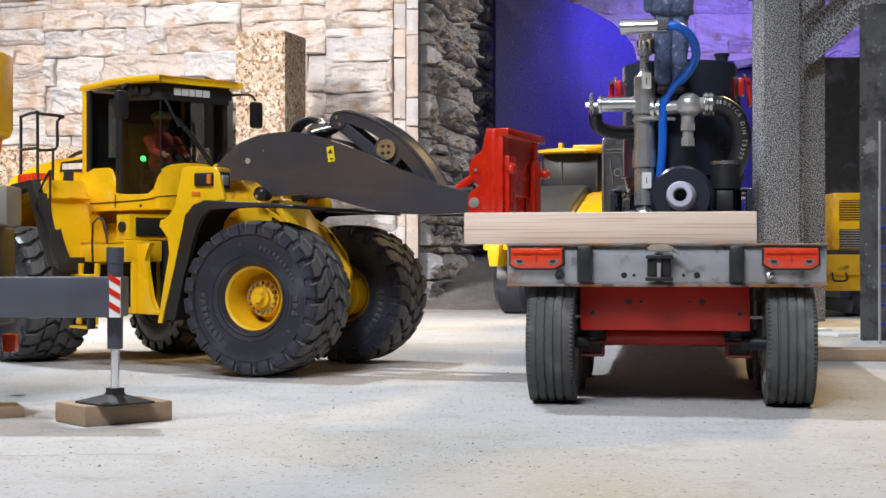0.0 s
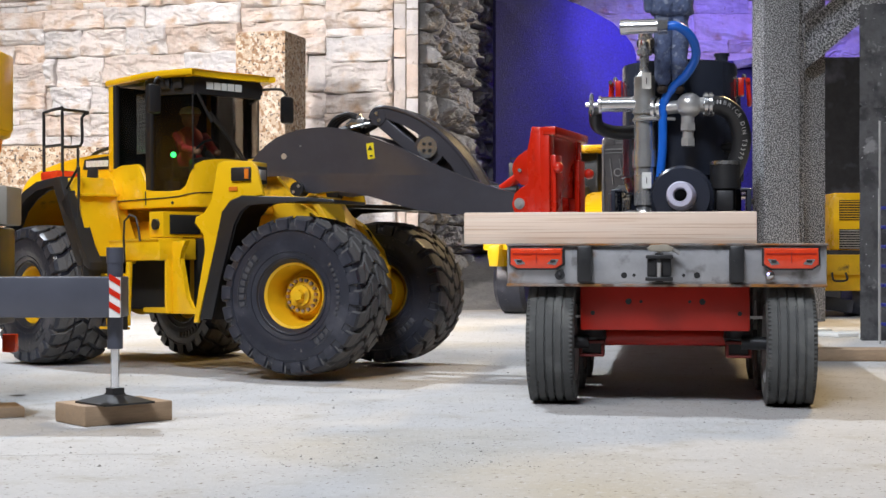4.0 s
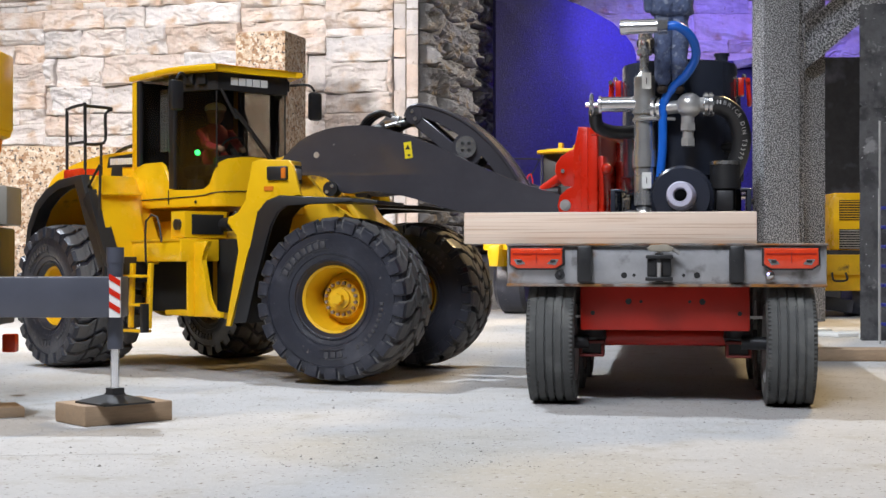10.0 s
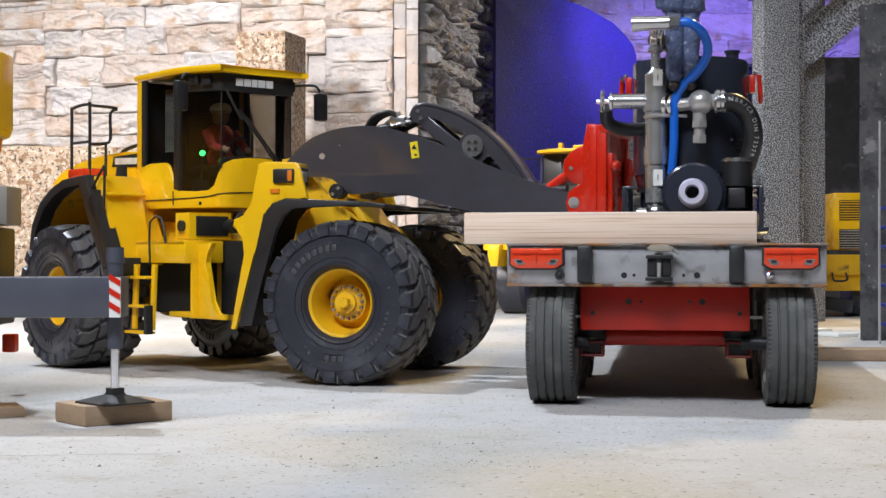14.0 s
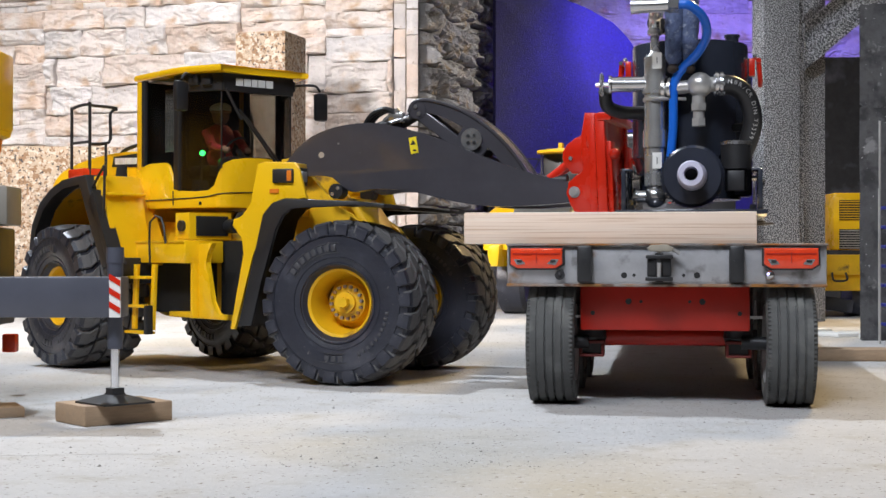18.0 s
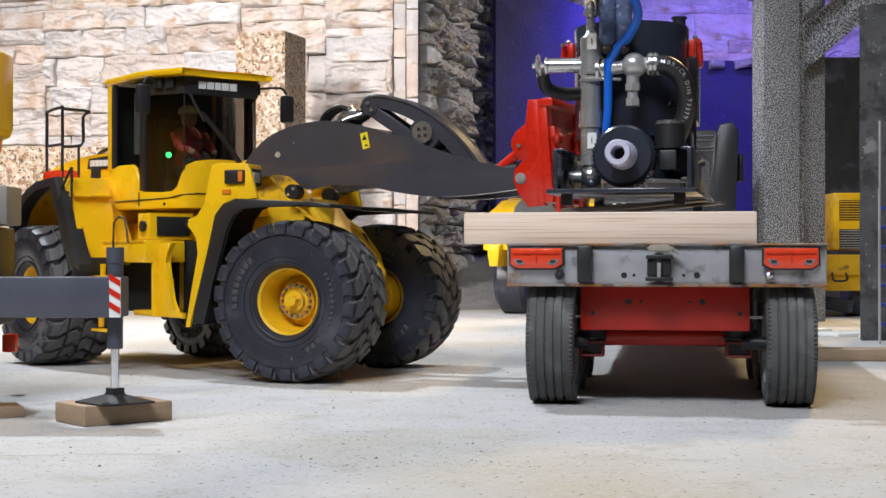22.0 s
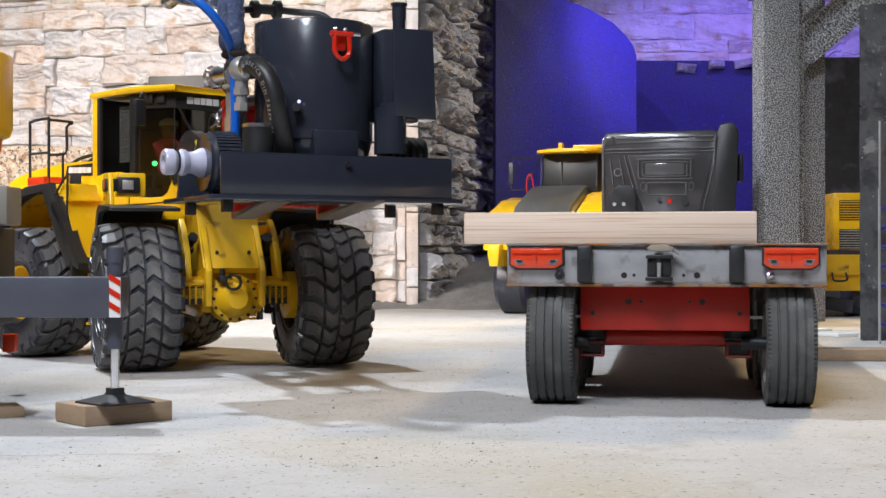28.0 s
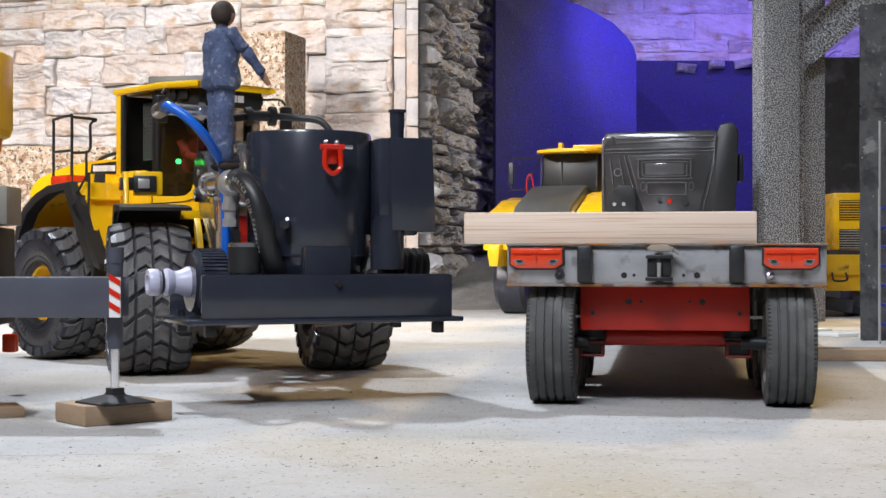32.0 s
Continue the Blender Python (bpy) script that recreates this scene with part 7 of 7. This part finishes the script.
def grit_fast():
    r = random.Random(11)
    vs, fs = [], []
    for k in range(9500):
        y = 0.62 + 1.7 * r.random() ** 1.5
        x = r.uniform(-0.36, 0.36) * y
        if noise.noise(Vector((x * 7, y * 5, 2.5))) < r.uniform(-0.45, 0.5):
            continue
        q = r.uniform(0.00022, 0.00062) * (1.9 if r.random() < 0.06 else 1)
        b = len(vs)
        for a in range(5):
            w = 2 * math.pi * a / 5 + r.random() * 0.5
            vs.append((x + q * math.cos(w), y + q * 0.8 * math.sin(w), -0.0001))
        vs.append((x + 0.2 * q, y, q * r.uniform(0.5, 0.9)))
        fs += [(b + a, b + (a + 1) % 5, b + 5) for a in range(5)]
    me = bpy.data.meshes.new("floor_grit")
    me.from_pydata(vs, [], fs)
    me.materials.append(GRAVEL)
    tagged(new("floor_grit", me), "scattered dark grit on the floor", "grit", kind="stuff")


grit_fast()


def floor_cracks():
    """Fine dark cracks in the concrete."""
    r = random.Random(21)
    vs, fs = [], []
    for x, y, ang, ln in ((-0.20, 0.655, 4, 0.075), (-0.10, 0.700, 12, 0.020), (-0.05, 0.745, -8, 0.018), (-0.27, 0.690, -5, 0.03), (0.10, 0.640, 3, 0.02)):
        n = int(ln / 0.0016)
        d, b = Vector((math.cos(radians(ang)), math.sin(radians(ang)))), len(vs)
        side = Vector((-d.y, d.x))
        off = 0.0
        for k in range(n + 1):
            off += r.uniform(-0.0006, 0.0006)
            w = 0.00035 * r.uniform(0.4, 1.3) * (0.2 if k in (0, n) else 1)
            p = Vector((x, y)) + d * (ln * k / n) + side * off
            vs += [(*(p + side * w), 0.00012), (*(p - side * w), 0.00012)]
        fs += [(b + 2 * k, b + 2 * k + 1, b + 2 * k + 3, b + 2 * k + 2) for k in range(n)]
    me = bpy.data.meshes.new("floor_cracks")
    me.from_pydata(vs, [], fs)
    me.materials.append(GRAVEL)
    tagged(new("floor_cracks", me), "fine dark cracks in the dusty floor", "crack", kind="stuff")


floor_cracks()


# ---- what moves ----
# seconds, x, y, heading, steering, pitch, boom, fork tilt
LOADER_ROWS = [
    (0, -0.2084, 1.2128, -47.8, 25.9, 0.15, 0, 0), (1, -0.1956, 1.2000, -47.4, 26.2, 0.1, 0, 0),
    (2, -0.1851, 1.1986, -45.7, 23.9, 0.4, 0, 0), (3, -0.1815, 1.1951, -45.4, 23.1, 0.54, -0.6, 0),
    (6, -0.1645, 1.1544, -48.8, 29.9, 1.01, -2.15, 0), (7, -0.1624, 1.1545, -48.6, 29.9, 1.03, -2.15, 0),
    (7.5, -0.1540, 1.1495, -48.1, 29.6, 1.09, -2.4, 0), (8, -0.1520, 1.1483, -48, 29.5, 1.1, -2.4, 0),
    (9, -0.1517, 1.1471, -48.2, 29.6, 0.81, -2, 0), (11, -0.1514, 1.1457, -48.4, 30, 0.06, -0.75, 0),
    (13, -0.1487, 1.1430, -48.5, 30.2, -0.05, -0.3, 0), (14, -0.1479, 1.1419, -48.7, 30.4, -0.14, 0, 0.2),
    (17, -0.1479, 1.1419, -48.7, 30.2, -0.14, 1.15, 2), (18, -0.1479, 1.1419, -48.7, 30.2, -0.14, 1.9, 2.5),
    (19, -0.1479, 1.1419, -48.7, 30.2, -0.14, 3, 3.4), (20.5, -0.1479, 1.1419, -48.7, 30.2, -0.14, 4.3, 4.5),
    (21, -0.1483, 1.1421, -48.7, 30.2, -0.14, 4.3, 4.5), (21.5, -0.1605, 1.1508, -49.8, 30.5, -0.13, 4.3, 4.5),
    (22, -0.1792, 1.1630, -51.4, 30, -0.03, 4.3, 4.5), (22.5, -0.1950, 1.1730, -53.1, 29.7, -0.02, 4.3, 4.5),
    (23, -0.2108, 1.1850, -55, 29.2, 0.03, 4.3, 4.5), (23.5, -0.2259, 1.1955, -57.6, 29.7, 0.02, 4.3, 4.5),
    (24, -0.2395, 1.2054, -61.1, 30.1, 0.05, 4.3, 4.5), (24.5, -0.2488, 1.2235, -61.3, 26.8, 0.12, 4.3, 4.5),
    (25, -0.2532, 1.2370, -60.4, 21.9, 0.18, 4.3, 4.5), (25.5, -0.2570, 1.2600, -58.4, 16.4, 0.22, 4.3, 4.5),
    (26.5, -0.2520, 1.2815, -51, -3.4, 0.2, 4.2, 4.5), (27.5, -0.2270, 1.2920, -43, -24, 0.15, 3.8, 4.5),
    (28, -0.2110, 1.2800, -42.9, -26.6, 0.12, 3, 4.5), (28.5, -0.2020, 1.2690, -43.6, -27, 0.08, 1.4, 4.5),
    (29, -0.1910, 1.2560, -44.7, -28.2, 0, -2.1, 4.5), (29.5, -0.1850, 1.2481, -45.2, -28.7, 0, -6, 4.5),
    (30, -0.1850, 1.2481, -45.2, -28.7, 0, -9.5, 4.5), (30.5, -0.1850, 1.2481, -45.2, -28.7, 0, -10.8, 4.5),
    (31, -0.1850, 1.2481, -45.2, -28.7, 0, -12, 4.5), (31.5, -0.1850, 1.2481, -45.2, -28.7, 0, -13.9, 4.5),
    (32, -0.1850, 1.2481, -45.2, -28.7, 0, -16.2, 4.5),]


def turn_about(x, z, deg):
    """Tip up by deg about a cross axis at (x, z)."""
    return Matrix.Translation((x, 0, z)) @ Matrix.Rotation(radians(-deg), 4, "Y") @ Matrix.Translation((-x, 0, -z))


def motions():
    body, front, boom, fork, drivers, loads, dolls = [], [], [], [], [], [], []
    wheels = [[], [], [], []]
    spin = [0.0] * 4
    last = [None] * 4
    for t, x, y, yaw, art, pitch, lift, tilt in LOADER_ROWS:
        W = pose(x, y, 0, 0, 0, yaw) @ turn_about(-LR, 0, pitch)
        A = pose(0, 0, 0, 0, 0, art)
        Bm = A @ turn_about(PIV[0], PIV[1], lift)
        Cm = Bm @ turn_about(PIN_AT[0], PIN_AT[1], tilt - lift)
        body.append((t, W)), front.append((t, A)), boom.append((t, Bm)), fork.append((t, Cm))
        drivers.append((t, W @ pose(-0.050, 0, 0.158)))
        for k, (fr, sd) in enumerate(((1, -1), (1, 1), (0, -1), (0, 1))):
            hub = (A if fr else Matrix()) @ Matrix.Translation((LF if fr else -LR, sd * WY, WR))
            p, head = (W @ hub).translation.copy(), (W @ hub).to_3x3() @ Vector((1, 0, 0))
            if last[k] is not None:
                spin[k] += (p - last[k]).dot(head) / WR
            last[k] = p
            wheels[k].append((t, hub @ Matrix.Rotation(spin[k] * (1 if sd < 0 else 1), 4, "Y") @ (pose(0, 0, 0) if sd < 0 else pose(0, 0, 0, 0, 0, 180))))
        # the pump rides level on the forks
        if t >= 13.0:
            c = (W @ Cm @ Vector((PIN_AT[0], 0, PIN_AT[1])))
            slew = 7.0 * max(0.0, min(1.0, (t - 25.5) / 2.0))       # the load lies askew on the forks
            F = W @ A @ pose(0, 0, 0, 0, 0, slew)
            if t == 20.5:
                pin_up = c.z
            rise = (c.z - pin_up) if t > 20.5 else 0
            z = {13.0: 0.1044, 14.0: 0.1050, 17.0: 0.1128, 18.0: 0.1160, 19.0: 0.1218, 20.5: 0.1288}.get(t, 0.1288 + rise) - 0.0030 * max(0.0, min(1.0, (t - 27.0) / 2.0))
            reach = 0.3575
            m = F @ Matrix.Translation((reach, -0.0394, 0))
            m.translation.z = z
            flat = yaw + art + 7.0                                   # the load sits a little askew
            loads.append((t, pose(*m.translation, 0, 0, flat)))
    rest = loads[0][1].copy()
    rest.translation -= Vector((0.0066 * math.cos(radians(-24)), 0.0066 * math.sin(radians(-24)), 0.0010))
    loads = [(0.0, rest), (11.0, rest), (11.6, rest)] + [(12.2, loads[0][1])] + loads
    for t, m in loads:
        dolls.append((t, m @ pose(-0.0136, -0.0545, 0.0935, 0, 0, 100)))
    walk(LOADER, body), walk(FRONT, front), walk(BOOM, boom), walk(CARRIAGE, fork), walk(DRIVER, drivers)
    for k in range(4):
        walk(WHEELS[k], wheels[k])
    walk(PUMP, loads), walk(WORKER, dolls)


motions()
